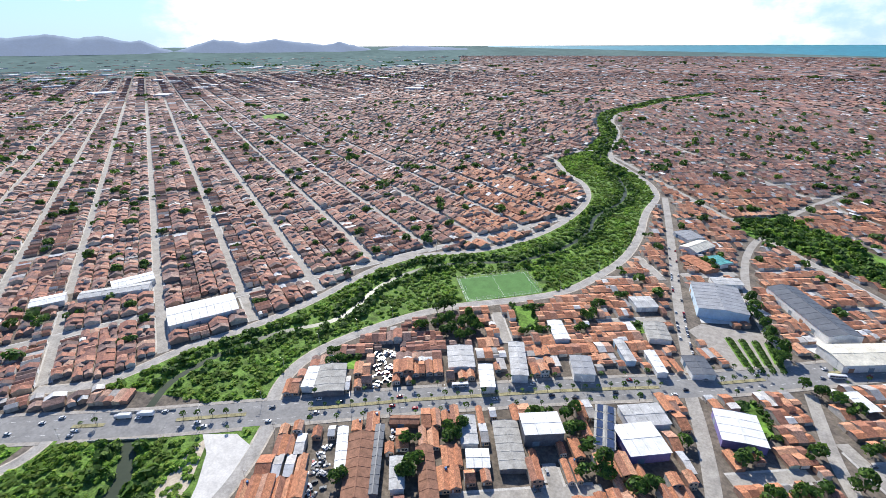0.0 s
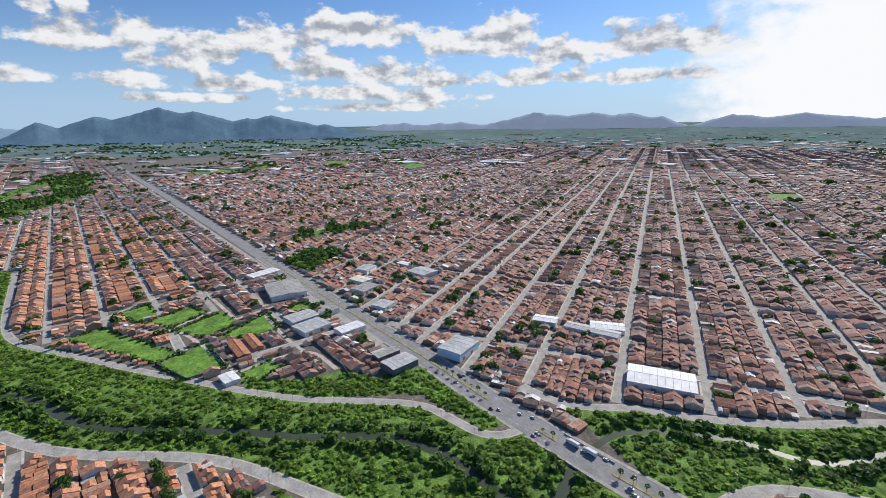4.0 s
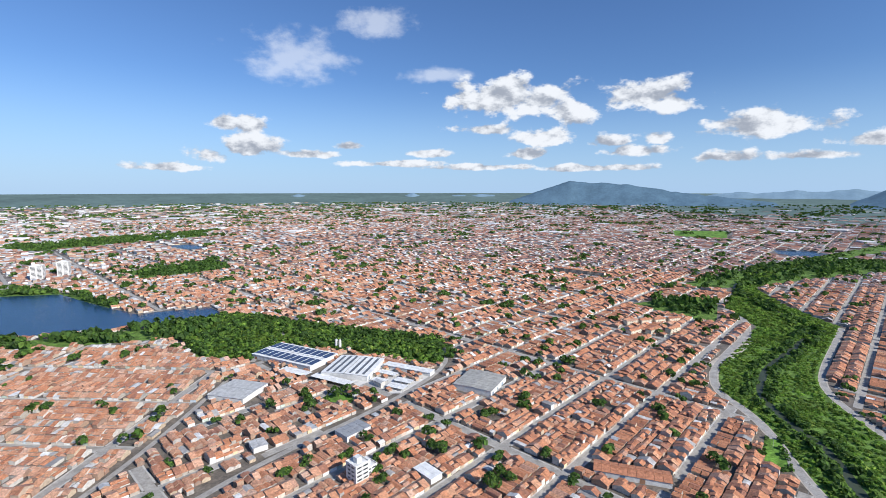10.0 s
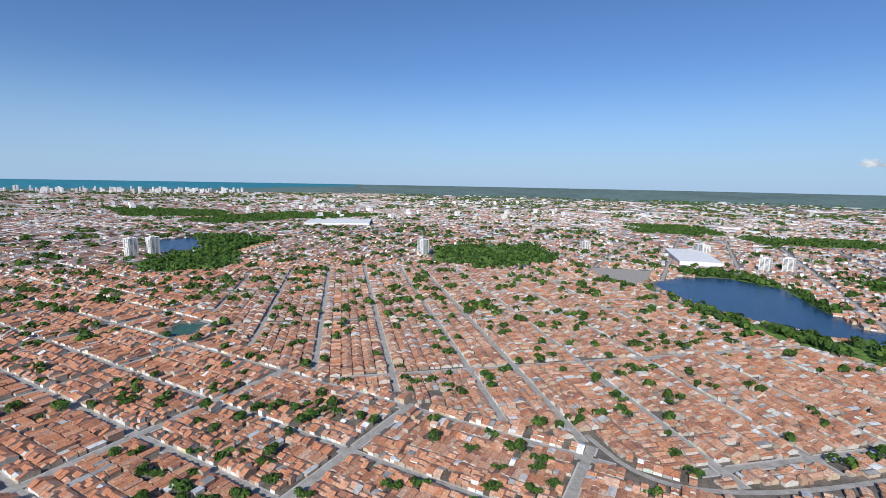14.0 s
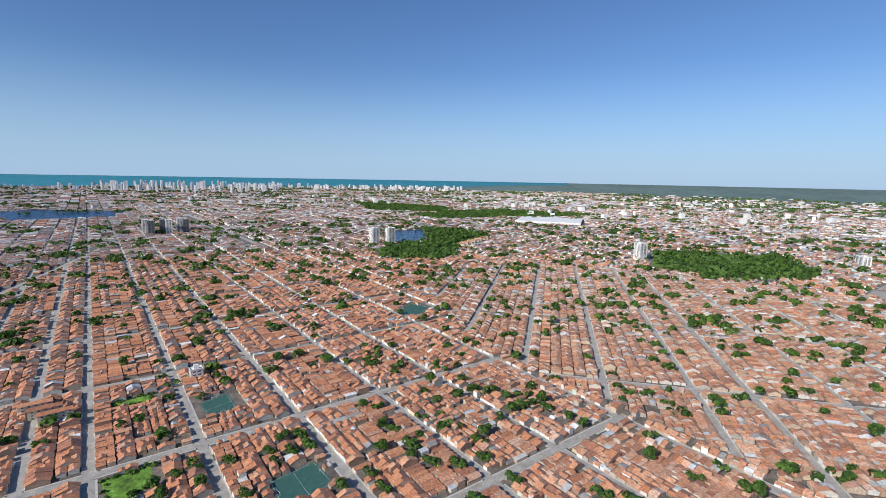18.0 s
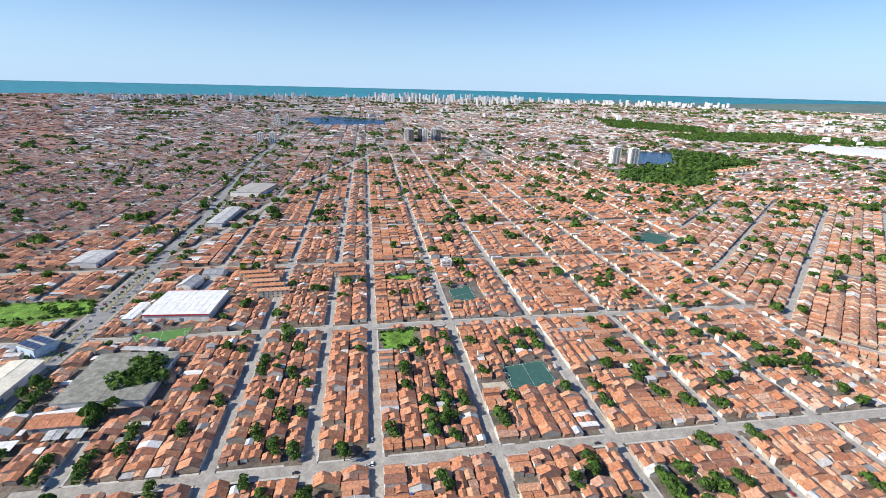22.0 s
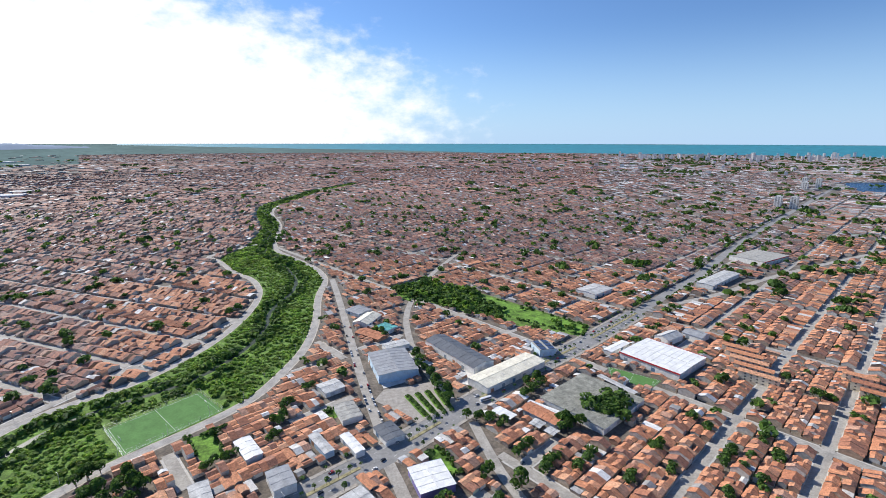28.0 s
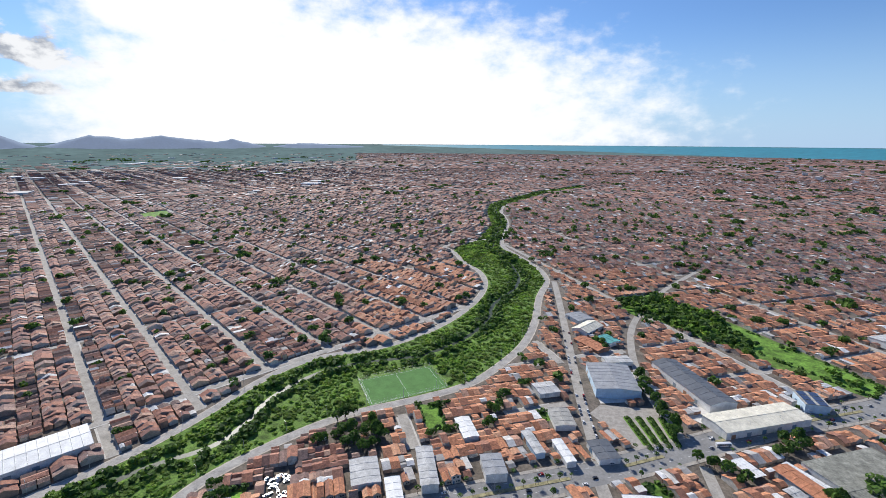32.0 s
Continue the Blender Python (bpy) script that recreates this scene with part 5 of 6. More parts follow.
tagged(new("skyline", mesh("skyline", far(np.array(tv)), [np.array(tf)], [M_TOWER])), "pale high-rise towers towards the coast", "skyline", kind="stuff")

for name, poly in (("riverside_grass", CORRIDOR_N), ("riverside_grass", CORRIDOR_S), *(("riverside_grass", p) for p in SCRUB_STRIPS), *WOODS.items()):
    slab(name, poly, 0.03 + (.006 if poly in SCRUB_STRIPS else 0) + (.004 if poly is SCRUB_STRIPS[1] else 0), M_GRASS, "rough green grass", "grass")
slab("lake", LAKE, 0.05, M_LAKE, "deep blue lake water", "lake")
slab("lagoon", [(2072, 32), (2112, -126), (1748, -118), (1693, -65), (1720, 14)], 0.05, M_LAKE, "blue lagoon beside two towers", "lake")
slab("wide_lagoon", [(2766, 2181), (3029, 2119), (3022, 1587), (2578, 1428), (2345, 1763)], 0.06, M_LAKE, "wide blue lagoon", "lake")
slab("pond", LAGOONS[2], 0.05, M_LAKE, "long blue pool beside the river", "lake")
slab("pond", [(604, -2221), (469, -2058), (420, -2110), (520, -2260)], 0.05, M_LAKE, "small blue pond", "lake")
v1, f1 = strip(smooth_line(RIVER_N), 5.5, 0.06)
v2, f2 = strip(smooth_line(RIVER_S), 9, 0.06)
tagged(new("river", mesh("river", np.concatenate([v1, v2]), [np.concatenate([f1, f2 + len(v1)])], [M_WATER])), "narrow dark river", "river", kind="structure")

# ---------- parts and things ----------
def box(x, y, z, sx, sy, sz):
    """The eight points and six faces of a box: its middle in x and y, its foot in z, its sizes."""
    v = np.array([(x + a * sx / 2, y + b * sy / 2, z + c * sz) for c in (0, 1) for a, b in ((-1, -1), (1, -1), (1, 1), (-1, 1))])
    return v, np.array([(3, 2, 1, 0), (4, 5, 6, 7), (0, 1, 5, 4), (1, 2, 6, 5), (2, 3, 7, 6), (3, 0, 4, 7)])


def joined(pieces):
    v, f, n = [], [], 0
    for a, b in pieces:
        v.append(a), f.append(np.asarray(b) + n)
        n += len(a)
    return np.concatenate(v), np.concatenate(f)


def tube(x, y, z0, z1, r0, r1, sides=6, lean=(0, 0)):
    a = np.arange(sides) * 2 * np.pi / sides
    v = np.concatenate([np.c_[x + r0 * np.cos(a), y + r0 * np.sin(a), np.full(sides, z0)], np.c_[x + lean[0] + r1 * np.cos(a), y + lean[1] + r1 * np.sin(a), np.full(sides, z1)]])
    k = np.arange(sides)
    return v, np.stack([k, (k + 1) % sides, (k + 1) % sides + sides, k + sides], 1)


def part(name, vf, mat, parent, label="", shared=None):
    """One mesh under a thing or a part, in the parent's own space."""
    ob = new(name, shared or mesh(name, vf[0], [vf[1]], [mat]))
    ob.parent = parent
    return tagged(ob, label)


def thing(name, label, category, group="", at=(0, 0, 0), turn=0.0):
    ob = new(name)
    ob.empty_display_size = 0.5
    ob.matrix_basis = Matrix.Translation(at) @ Matrix.Rotation(turn, 4, "Z")
    return tagged(ob, label, category, group)


def rect(poly):
    """Middle, turn, length and width of four corners."""
    p = np.array(poly, float)
    e1, e2 = (p[1] - p[0] + p[2] - p[3]) / 2, (p[3] - p[0] + p[2] - p[1]) / 2
    if np.hypot(*e1) < np.hypot(*e2):
        e1, e2 = e2, e1
    return p.mean(0), math.atan2(e1[1], e1[0]), float(np.hypot(*e1)), float(np.hypot(*e2))


ROOFS = {
    "slate": surface("dark_sheet", [(.13, .14, .155)], 6, 0.5, 0.01, 0.2), "grey": surface("grey_sheet", [(.3, .31, .325)], 6, 0.65, 0.01, 0.2),
    "cream": surface("cream_sheet", [(.7, .66, .54)], 6, 0.65, 0.01, 0.2), "white": surface("white_sheet", [(.76, .76, .74)], 6, 0.65, 0.01, 0.14),
    "pale": surface("pale_sheet", [(.46, .46, .45)], 6, 0.7, 0.01, 0.25), "stone": surface("fibre_cement", [(.37, .36, .33)], 5, 0.85, 0.02, 0.25),
    "weathered": surface("weathered_sheet", [(.24, .24, .205)], 7, 0.9, 0.02, 0.4), "tile": surface("orange_tiles", [(.46, .2, .11)], 3, 0.9, 0.05, 0.35), "rust": surface("old_tiles", [(.27, .14, .09)], 3, 0.9, 0.05, 0.3), "teal": surface("teal_sheet", [(.1, .34, .33)], 5, 0.7, 0.01, 0.25), "solar": surface("solar_glass", [(.05, .07, .13)], 2, 0.15, 0, 0.2, spec=0.6),
}
WALLS = {
    "white": surface("white_wall", [(.72, .71, .68)], 4, 0.85, 0, 0.15), "pale_blue": surface("pale_blue_wall", [(.5, .62, .72)], 4, 0.8, 0, 0.12),
    "red": surface("red_fascia", [(.45, .05, .06)], 4, 0.6, 0, 0.1), "violet": surface("violet_wall", [(.2, .17, .36)], 4, 0.8, 0, 0.15),
    "dark": surface("dark_wall", [(.16, .16, .17)], 4, 0.85, 0, 0.25), "brick": surface("bare_brick", [(.36, .2, .13)], 2, 0.9, 0.02, 0.3),
}
M_STEEL = surface("galvanised_steel", [(.4, .41, .42)], 1, 0.45, 0, 0.15, metal=0.7)
M_GLASS = surface("dark_glass", [(.03, .04, .05)], 1, 0.08, 0, 0.1, spec=0.6)
M_DOOR = surface("painted_metal_door", [(.25, .3, .34), (.35, .2, .12), (.5, .5, .5), (.12, .2, .3)], 1, 0.6, 0, 0.15)
M_KERB = surface("kerb_concrete", [(.5, .48, .44)], 3, 0.9, 0, 0.2)


def shed(name, poly, eaves, rise, roof, wall, label):
    """A hall: four walls, a pitched roof of panels, doors along one side, vents on the ridge."""
    (x, y), turn, l, w = rect(poly)
    k = float(far([(x, y, 0.0)])[0][0] / x)
    x, y, l, w, eaves, rise = (q * k for q in (x, y, l, w, eaves, rise))
    ob = thing(name, label, name.split("_")[-1] if name.split("_")[-1] in ("shed", "hall", "annex") else name, at=(x, y, EYE * (1 - k)), turn=turn)
    low = WALLS["white" if wall == "red" else wall]
    is_open = name == "canopy"
    if is_open:
        bays = max(2, int(l / 7))
        for k in range(bays + 1):
            for side in (-1, 1):
                part("post", box(-l / 2 + .4 + (l - .8) * k / bays, side * (w / 2 - .4), 0, .22, .22, eaves), M_STEEL, ob)
    for sx, sy, bx, by in () if is_open else ((l, .3, 0, -w / 2 + .15), (l, .3, 0, w / 2 - .15)):
        part("wall", box(bx, by, 0, sx, sy, eaves), low, ob)
    for s in () if is_open else (-1, 1):
        v = np.array([(s * (l / 2 - .15) + t * .15, yy, z) for t in (-1, 1) for yy, z in ((-w / 2 + .3, 0), (w / 2 - .3, 0), (w / 2 - .3, eaves), (0, eaves + rise - .15), (-w / 2 + .3, eaves))])
        f = [(0, 4, 3), (0, 3, 2), (0, 2, 1), (5, 8, 9), (5, 7, 8), (5, 6, 7), (3, 4, 9), (3, 9, 8), (2, 3, 8), (2, 8, 7)]
        ob2 = new("gable_wall", mesh("gable_wall", v, [np.array(f)], [low]))
        ob2.parent = ob
    n = max(3, min(10, int(l / 6)))
    step = (l + 1) / n
    for s in (-1, 1):
        run = w / 2 + .6
        a, b = .05, step - .05
        h0, h1 = eaves + .02 - .6 * rise / (w / 2), eaves + rise
        v, f = [], []
        for k, xx in enumerate((a, a + .25, b - .25, b)):
            up = .14 if k in (0, 3) else 0.0
            v += [(xx, s * run, h0 + up), (xx, 0, h1 + up), (xx, s * run, h0 - .08), (xx, 0, h1 - .08)]
        f = [(k * 4, k * 4 + 4, k * 4 + 5, k * 4 + 1) for k in range(3)] + [(k * 4 + 2, k * 4 + 3, k * 4 + 7, k * 4 + 6) for k in range(3)] + [(0, 1, 3, 2), (12, 14, 15, 13)] + [(k * 4, k * 4 + 2, k * 4 + 6, k * 4 + 4) for k in range(3)]
        me = mesh("roof_panel", np.array(v), [np.array(f)], [ROOFS["white" if name == "factory" else "stone"] if roof in ("solar", "ribbed") else ROOFS[roof]])
        for k in range(n):
            p = part("roof_panel", None, None, ob, shared=me)
            p.matrix_basis = Matrix.Translation((-l / 2 - .5 + k * step, 0, 0))
        if roof == "solar":
            m2 = mesh("solar_panel", *(lambda q: (q[0], [q[1]]))(box(step / 2, s * w * .25, 0, step * .86, w * .36, .06)), [ROOFS["solar"]])
            for k in range(n):
                p = part("solar_panel", None, None, ob, "dark blue solar panel", shared=m2)
                p.matrix_basis = Matrix.Translation((-l / 2 - .5 + k * step, 0, eaves + rise * .5 + .22))
    if roof == "ribbed":
        for side in (-1, 1):
            for share in (.22, .5, .78):
                part("roof_strip", box(0, side * w / 2 * share, eaves + rise * (1 - share) + .1, l * .9, 3.2, .3), ROOFS["slate"], ob, "dark strip of roof panels")
    part("ridge_cap", box(0, 0, eaves + rise + .02, l + 1, .7, .14), ROOFS["stone"] if roof in ("solar", "ribbed") else ROOFS[roof], ob)
    for k in range(0 if is_open else max(1, int(l / 16))):
        for s in (-1, 1):
            part("roller_door", box(-l / 2 + 7 + k * 15, s * (w / 2 + .03), 0, 4.2, .08, min(3.8, eaves - .8)), M_DOOR, ob)
    if wall == "red":
        for s in (-1, 1):
            part("fascia", box(0, s * (w / 2 + .62), eaves - 1.2, l + 1.2, .2, 1.6), WALLS["red"], ob, "red fascia board")
    return ob


for name, poly, eaves, rise, roof, wall, label in LANDMARKS:
    shed(name, poly, eaves, rise, roof, wall, label)


for x, y in ((-21, -722), (-26, -719)):
    ob = thing("silo", "tall white steel silo behind the factory", "silo", "factory silos", (x, y, 0))
    part("body", tube(0, 0, 0, 15, 2.0, 2.0, 14), WALLS["white"], ob)
    part("dome", tube(0, 0, 15, 16.6, 2.0, .3, 14), ROOFS["pale"], ob)

# ---------- tall buildings seen across the roofs ----------
def tower(name, x, y, w, d, h, turn, label, mat=None, floors=None):
    ob = thing(name, label, "tower block", at=(x, y, 0), turn=turn)
    part("body", box(0, 0, 0, w, d, h), mat or WALLS["white"], ob)
    part("roof_parapet", joined([box(0, -d / 2, h, w + .4, .4, 1.1), box(0, d / 2, h, w + .4, .4, 1.1), box(-w / 2, 0, h, .4, d - .4, 1.1), box(w / 2, 0, h, .4, d - .4, 1.1)]), WALLS["white"], ob)
    part("lift_house", box(0, 0, h, w * .35, d * .4, 4.5), WALLS["white"], ob)
    n = floors or int(h / 3)
    me = mesh("window_band", *(lambda q: (q[0], [q[1]]))(joined([box(-w * .24, 0, 0, w * .34, d + .12, 1.3), box(w * .24, 0, 0, w * .34, d + .12, 1.3), box(0, -d * .2, 0, w + .12, d * .25, 1.3), box(0, d * .2, 0, w + .12, d * .25, 1.3)])), [M_GLASS])
    for k in range(n):
        p = part("window_band", None, None, ob, shared=me)
        p.matrix_basis = Matrix.Translation((0, 0, 1.2 + k * h / n))
    return ob


for x, y, w, d, h in ((1639, 65, 24, 28, 56), (1652, 12, 24, 28, 56)):
    tower("apartment_tower", x, y, w, d, h, .55, "slim white apartment tower by the lagoon")
tower("apartment_tower", 1342, -727, 24, 28, 50, .3, "white apartment block among trees")
for x, y in ((700, -1475), (668, -1535)):
    tower("apartment_tower", x, y, 26, 26, 38, .2, "grey and white apartment tower beyond the lake", WALLS["white"])
tower("office_block", 985, -1640, 60, 26, 34, -.5, "cream office block with dark window rows")
tower("office_block", 1230, -1330, 34, 22, 30, -.3, "white office block beyond the lake")
for k in range(6):
    tower("apartment_tower", 1905 + 38 * (k % 3) - 26 * (k // 3), 940 - 46 * (k % 3) - 34 * (k // 3), 26, 22, 52, .5, "grey apartment tower of a dense cluster", WALLS["dark"] if k % 2 else None)
for x, y, h in ((1500, 1380, 40), (1535, 1350, 40), (2130, 1840, 60), (2165, 1800, 60), (2080, 1790, 45), (2100, 2330, 35), (2160, 2280, 35)):
    tower("apartment_tower", x, y, 30, 20, h, .55, "white apartment tower far along the avenue")
for x, y, w, d, h in ((-14 * 1.6, -246 * 1.6, 13, 13, 17), (-30, -402, 12, 14, 9), (560, 211, 11, 13, 11)):
    tower("corner_building", x, y, w, d, h, .55, "plain pale multi-storey building among houses")


# ---------- terraces of flats ----------
def flats(x, y, l, w, h, turn, label, banded=False):
    ob = thing("apartment_row", label, "flats", "rows of flats", (x, y, 0), turn)
    part("wall", box(0, 0, 0, l, w, h), surface_cream, ob)
    for s in (-1, 1):
        v = np.array([(-l / 2 - .4, s * (w / 2 + .5), h), (l / 2 + .4, s * (w / 2 + .5), h), (l / 2 + .4, 0, h + 2), (-l / 2 - .4, 0, h + 2)])
        part("roof", (np.concatenate([v, v - [0, 0, .15]]), np.array([(0, 1, 2, 3), (4, 7, 6, 5), (0, 4, 5, 1), (1, 5, 6, 2), (3, 2, 6, 7), (0, 3, 7, 4)])), M_ROOF, ob)
        for z in range(int(h / 3)):
            if banded:
                part("window_band", box(0, s * (w / 2 + .02), 1 + 3 * z, l - 3, .1, 1.2), M_GLASS, ob)
                continue
            for k in range(int(l / 5)):
                part("window", None, None, ob, shared=flat_window).matrix_basis = Matrix.Translation((-l / 2 + 2.5 + k * 5, s * (w / 2 + .02), 1 + 3 * z))
    return ob


surface_cream = surface("cream_plaster", [(.68, .6, .46)], 4, 0.9, 0, 0.15)
flat_window = mesh("window", *(lambda q: (q[0], [q[1]]))(box(0, 0, 0, 1.5, .1, 1.2)), [M_GLASS])
for k in range(4):
    flats(-520 - 27 * k, -716 + 2 * k, 24, 10, 9, .1, "row of three-storey flats with tile roofs")
for k in range(3):
    flats(-490 - 34 * k, -668 + 4 * k, 30, 10, 9, .35, "row of cream three-storey flats with tile roofs")
for k in range(5):
    flats(395 + 8 * k, 352 + 14 * k, 34, 8, 9, 2.18, "row of brick-toned flats with tile roofs")
for k in range(4):
    flats(-670 - 21 * k, -1232 + 32 * k, 36, 11, 12, 2.15, "long row of pale four-storey flats beside a field", True)
for k in range(8):
    flats(1590 + 24 * k + 10 * (k % 2), -228 - 16 * k, 30, 12, 12, .9, "beige four-storey flats beside the lagoon wood", True)
for k in range(3):
    flats(470 + 9 * k, 300 + 15 * k, 26, 8, 9, 2.18, "row of grey flats with tile roofs")


# ---------- single houses ----------
house_rng = random.Random(4)


def house(kind):
    """A low plastered house on a plot 6 m wide and 13 m deep, its front at -y, the ridge along y or x."""
    ob = thing("house", ("narrow plastered house with a terracotta tile roof", "plastered house with a broad terracotta tile roof", "white house with an orange tile roof and roof tank",
                         "two-storey plastered house with a tile roof", "house with a grey sheet roof and yard wall", "low house under weathered brown tiles")[kind % 6], "house", "terraced houses")
    h = (3.1, 3.4, 3.0, 6.0, 3.3, 2.9, 3.2, 3.6, 3.1, 5.8)[kind]
    w, d, rise = 5.7, 12.2, (1.3, 1.5, 1.2, 1.2, .5, 1.4, 1.1, 1.6, 1.3, 1.0)[kind]
    across = kind in (1, 4, 7)
    g = [box(0, -d / 2, 0, w, .2, h), box(0, d / 2, 0, w, .2, h), box(-w / 2, 0, 0, .2, d - .2, h), box(w / 2, 0, 0, .2, d - .2, h)]
    g = [(v, np.concatenate([f[:, [0, 1, 2]], f[:, [0, 2, 3]]])) for v, f in g]
    if across:
        for s in (-1, 1):
            g.append((np.array([(s * w / 2, -d / 2, h), (s * w / 2, d / 2, h), (s * w / 2, 0, h + rise * 1.6), (s * (w / 2 - .2), -d / 2, h), (s * (w / 2 - .2), d / 2, h), (s * (w / 2 - .2), 0, h + rise * 1.6)]), np.array([(0, 1, 2), (3, 5, 4)])))
    else:
        for s in (-1, 1):
            g.append((np.array([(-w / 2, s * d / 2, h), (w / 2, s * d / 2, h), (0, s * d / 2, h + rise), (-w / 2, s * (d / 2 - .2), h), (w / 2, s * (d / 2 - .2), h), (0, s * (d / 2 - .2), h + rise)]), np.array([(0, 1, 2), (3, 5, 4)])))
    part("wall", joined(g), M_WALL, ob)
    tiles = M_FLAT if kind == 4 else M_ROOF
    for s in (-1, 1):
        if across:
            q = [(-w / 2 - .15, s * (d / 2 + .5), h - .1), (w / 2 + .15, s * (d / 2 + .5), h - .1), (w / 2 + .15, 0, h + rise * 1.6), (-w / 2 - .15, 0, h + rise * 1.6)]
        else:
            q = [(s * (w / 2 + .25), -d / 2 - .5, h - .1), (s * (w / 2 + .25), d / 2 + .4, h - .1), (0, d / 2 + .4, h + rise), (0, -d / 2 - .5, h + rise)]
        q = np.array(q)
        part("roof_slope", (np.concatenate([q + [0, 0, .12], q]), np.array([(0, 1, 2, 3), (4, 7, 6, 5), (0, 4, 5, 1), (1, 5, 6, 2), (2, 6, 7, 3), (3, 7, 4, 0)])), tiles, ob)
    top = h + rise * (1.6 if across else 1) + .08
    part("ridge_tiles", box(0, 0, top, w + .3 if across else .35, .35 if across else d + .9, .12), tiles, ob)
    part("door", box(-1.5, -d / 2 - .13, 0, 1.0, .06, 2.1), M_DOOR, ob)
    for xx in (.3, 1.8):
        part("window", box(xx, -d / 2 - .13, 1.0, 1.0, .06, 1.1), M_GLASS, ob)
    if kind in (3, 9):
        for xx in (-1.4, 1.2):
            part("window", box(xx, -d / 2 - .13, 3.9, 1.2, .06, 1.2), M_GLASS, ob)
    if kind in (2, 6):
        tank = part("water_tank", tube(1.6, d / 2 - 1.4, h + .4, h + 1.5, .75, .65, 10), surface_tank, ob, "blue plastic water tank")
        part("tank_lid", box(1.6, d / 2 - 1.4, h + 1.5, 1.0, 1.0, .08), surface_tank, tank)
    if kind in (0, 5, 8):
        part("yard_wall", joined([box(-w / 2 - .1, d / 2 + .9, 0, .15, 1.6, 1.9), box(w / 2 + .1, d / 2 + .9, 0, .15, 1.6, 1.9)]), M_WALL, ob)
    return ob


surface_tank = surface("blue_plastic", [(.05, .18, .42)], 1, 0.4, 0, 0.1)
models = [house(k) for k in range(10)]
for n, (x, y, ux, uy, w, d, dist, front, _, _) in enumerate(own_lots):
    turn = math.atan2(uy, ux) + (math.pi if front > 0 else 0)
    m = Matrix.Translation((x, y, 0)) @ Matrix.Rotation(turn, 4, "Z") @ Matrix.Diagonal((w / 6.0, d / 13.0, house_rng.uniform(.92, 1.12), 1))
    k = house_rng.choice((0, 0, 1, 2, 3, 4, 5, 5, 6, 7, 8, 8, 9))
    if n < 10:
        models[n].matrix_basis = m
    else:
        copy_thing(models[k], m)


# ---------- single trees ----------
def tree(kind):
    ob = thing("tree", ("spreading green tree in a yard", "round dark green tree", "tall light green tree", "broad mango-like tree with a dense crown")[kind], "tree", "yard trees")
    r = random.Random(70 + kind)
    limbs = [tube(0, 0, 0, 2.4, .28, .18)]
    for k in range(4):
        a = k * 1.57 + r.uniform(-.4, .4)
        limbs.append(tube(0, 0, 2.2, 4.2, .15, .06, 5, (1.5 * math.cos(a), 1.5 * math.sin(a))))
    part("trunk", joined(limbs), M_BARK, ob)
    v, f = crown_template(90 + kind, 150, (.8, .9, 1.1, .7)[kind], .24)
    part("crown", (v * [3.6, 3.6, 3.2] + [0, 0, 4.4], f), M_LEAF, ob)
    return ob


kinds = [tree(k) for k in range(4)]
seen = np.concatenate([seen, seen + [3.5, 2.5, 0, 0], seen - [2.5, 4, 0, 0]])
seen = seen[np.argsort(seen[:, 3])]
print("trees", len(seen), "own", len(own_lots))
seen = np.concatenate([[(x, y, 6, 0) for x, y in BIG_TREES], [(x + house_rng.uniform(-7, 7), y + house_rng.uniform(-7, 7), 6, 0) for x, y in BIG_TREES], seen])
for n, (x, y, w, d) in enumerate(seen[:215]):
    s = house_rng.uniform(.75, 1.5) if d else house_rng.uniform(.85, 1.4)
    m = Matrix.Translation((x, y, 0)) @ Matrix.Rotation(house_rng.uniform(0, 6.3), 4, "Z") @ Matrix.Diagonal((s, s, s * house_rng.uniform(.85, 1.15), 1))
    if n < 4:
        kinds[n].matrix_basis = m
    else:
        copy_thing(kinds[n % 4], m)
more = seen[215:]
r = tree_rng.uniform(2.6, 4.6, len(more))
if len(more):
    scatter("yard_trees", np.c_[more[:, :2], r * 1.15, r, r * .95], TREE, M_LEAF, "round green trees in back yards", "trees", 17)
court = np.array([(x, y, 6.5, 6.5, 6) for x, y in ((222, 334), (230, 341), (236, 333), (226, 326), (240, 343), (216, 342), (229, 331), (223, 344), (234, 348), (219, 327), (243, 336), (230, 320), (212, 350), (208, 338), (236, 356), (246, 348), (215, 330))])
scatter("court_trees", court, TREE, M_LEAF, "dense dark trees in the school court", "trees", 18)

# ---------- courts, fields, plazas ----------
M_COURT = surface("green_court", [(.045, .12, .1)], 5, 0.8, 0, 0.15)
M_LINE = surface("white_line_paint", [(.75, .75, .72)], 1, 0.8, 0, 0.1)
M_SAND = surface("pale_sand", [(.5, .43, .33)], 6, 0.95, 0.05, 0.25)
M_CONC = surface("pale_concrete", [(.62, .6, .56)], 8, 0.9, 0.02, 0.15)
M_LAWN = surface("lawn", [(.13, .25, .035)], 16, 0.95, 0.1, 0.6)
M_TURF = surface("pitch_turf", [(.1, .22, .06)], 9, 0.95, 0.05, 0.15)


def outline(poly, inset, width, z):
    """White lines along the edge of a court."""
    p = np.array(poly, float)
    c = p.mean(0)
    p = c + (p - c) * inset
    pieces = [strip([p[k], p[(k + 1) % 4]], width, z) for k in range(4)]
    pieces.append(strip([(p[0] + p[3]) / 2, (p[1] + p[2]) / 2] if np.hypot(*(p[3] - p[0])) > np.hypot(*(p[1] - p[0])) else [(p[0] + p[1]) / 2, (p[2] + p[3]) / 2], width, z))
    return joined(pieces)


def court(name, poly, mat, label, fence_h=0.0, frame=True):
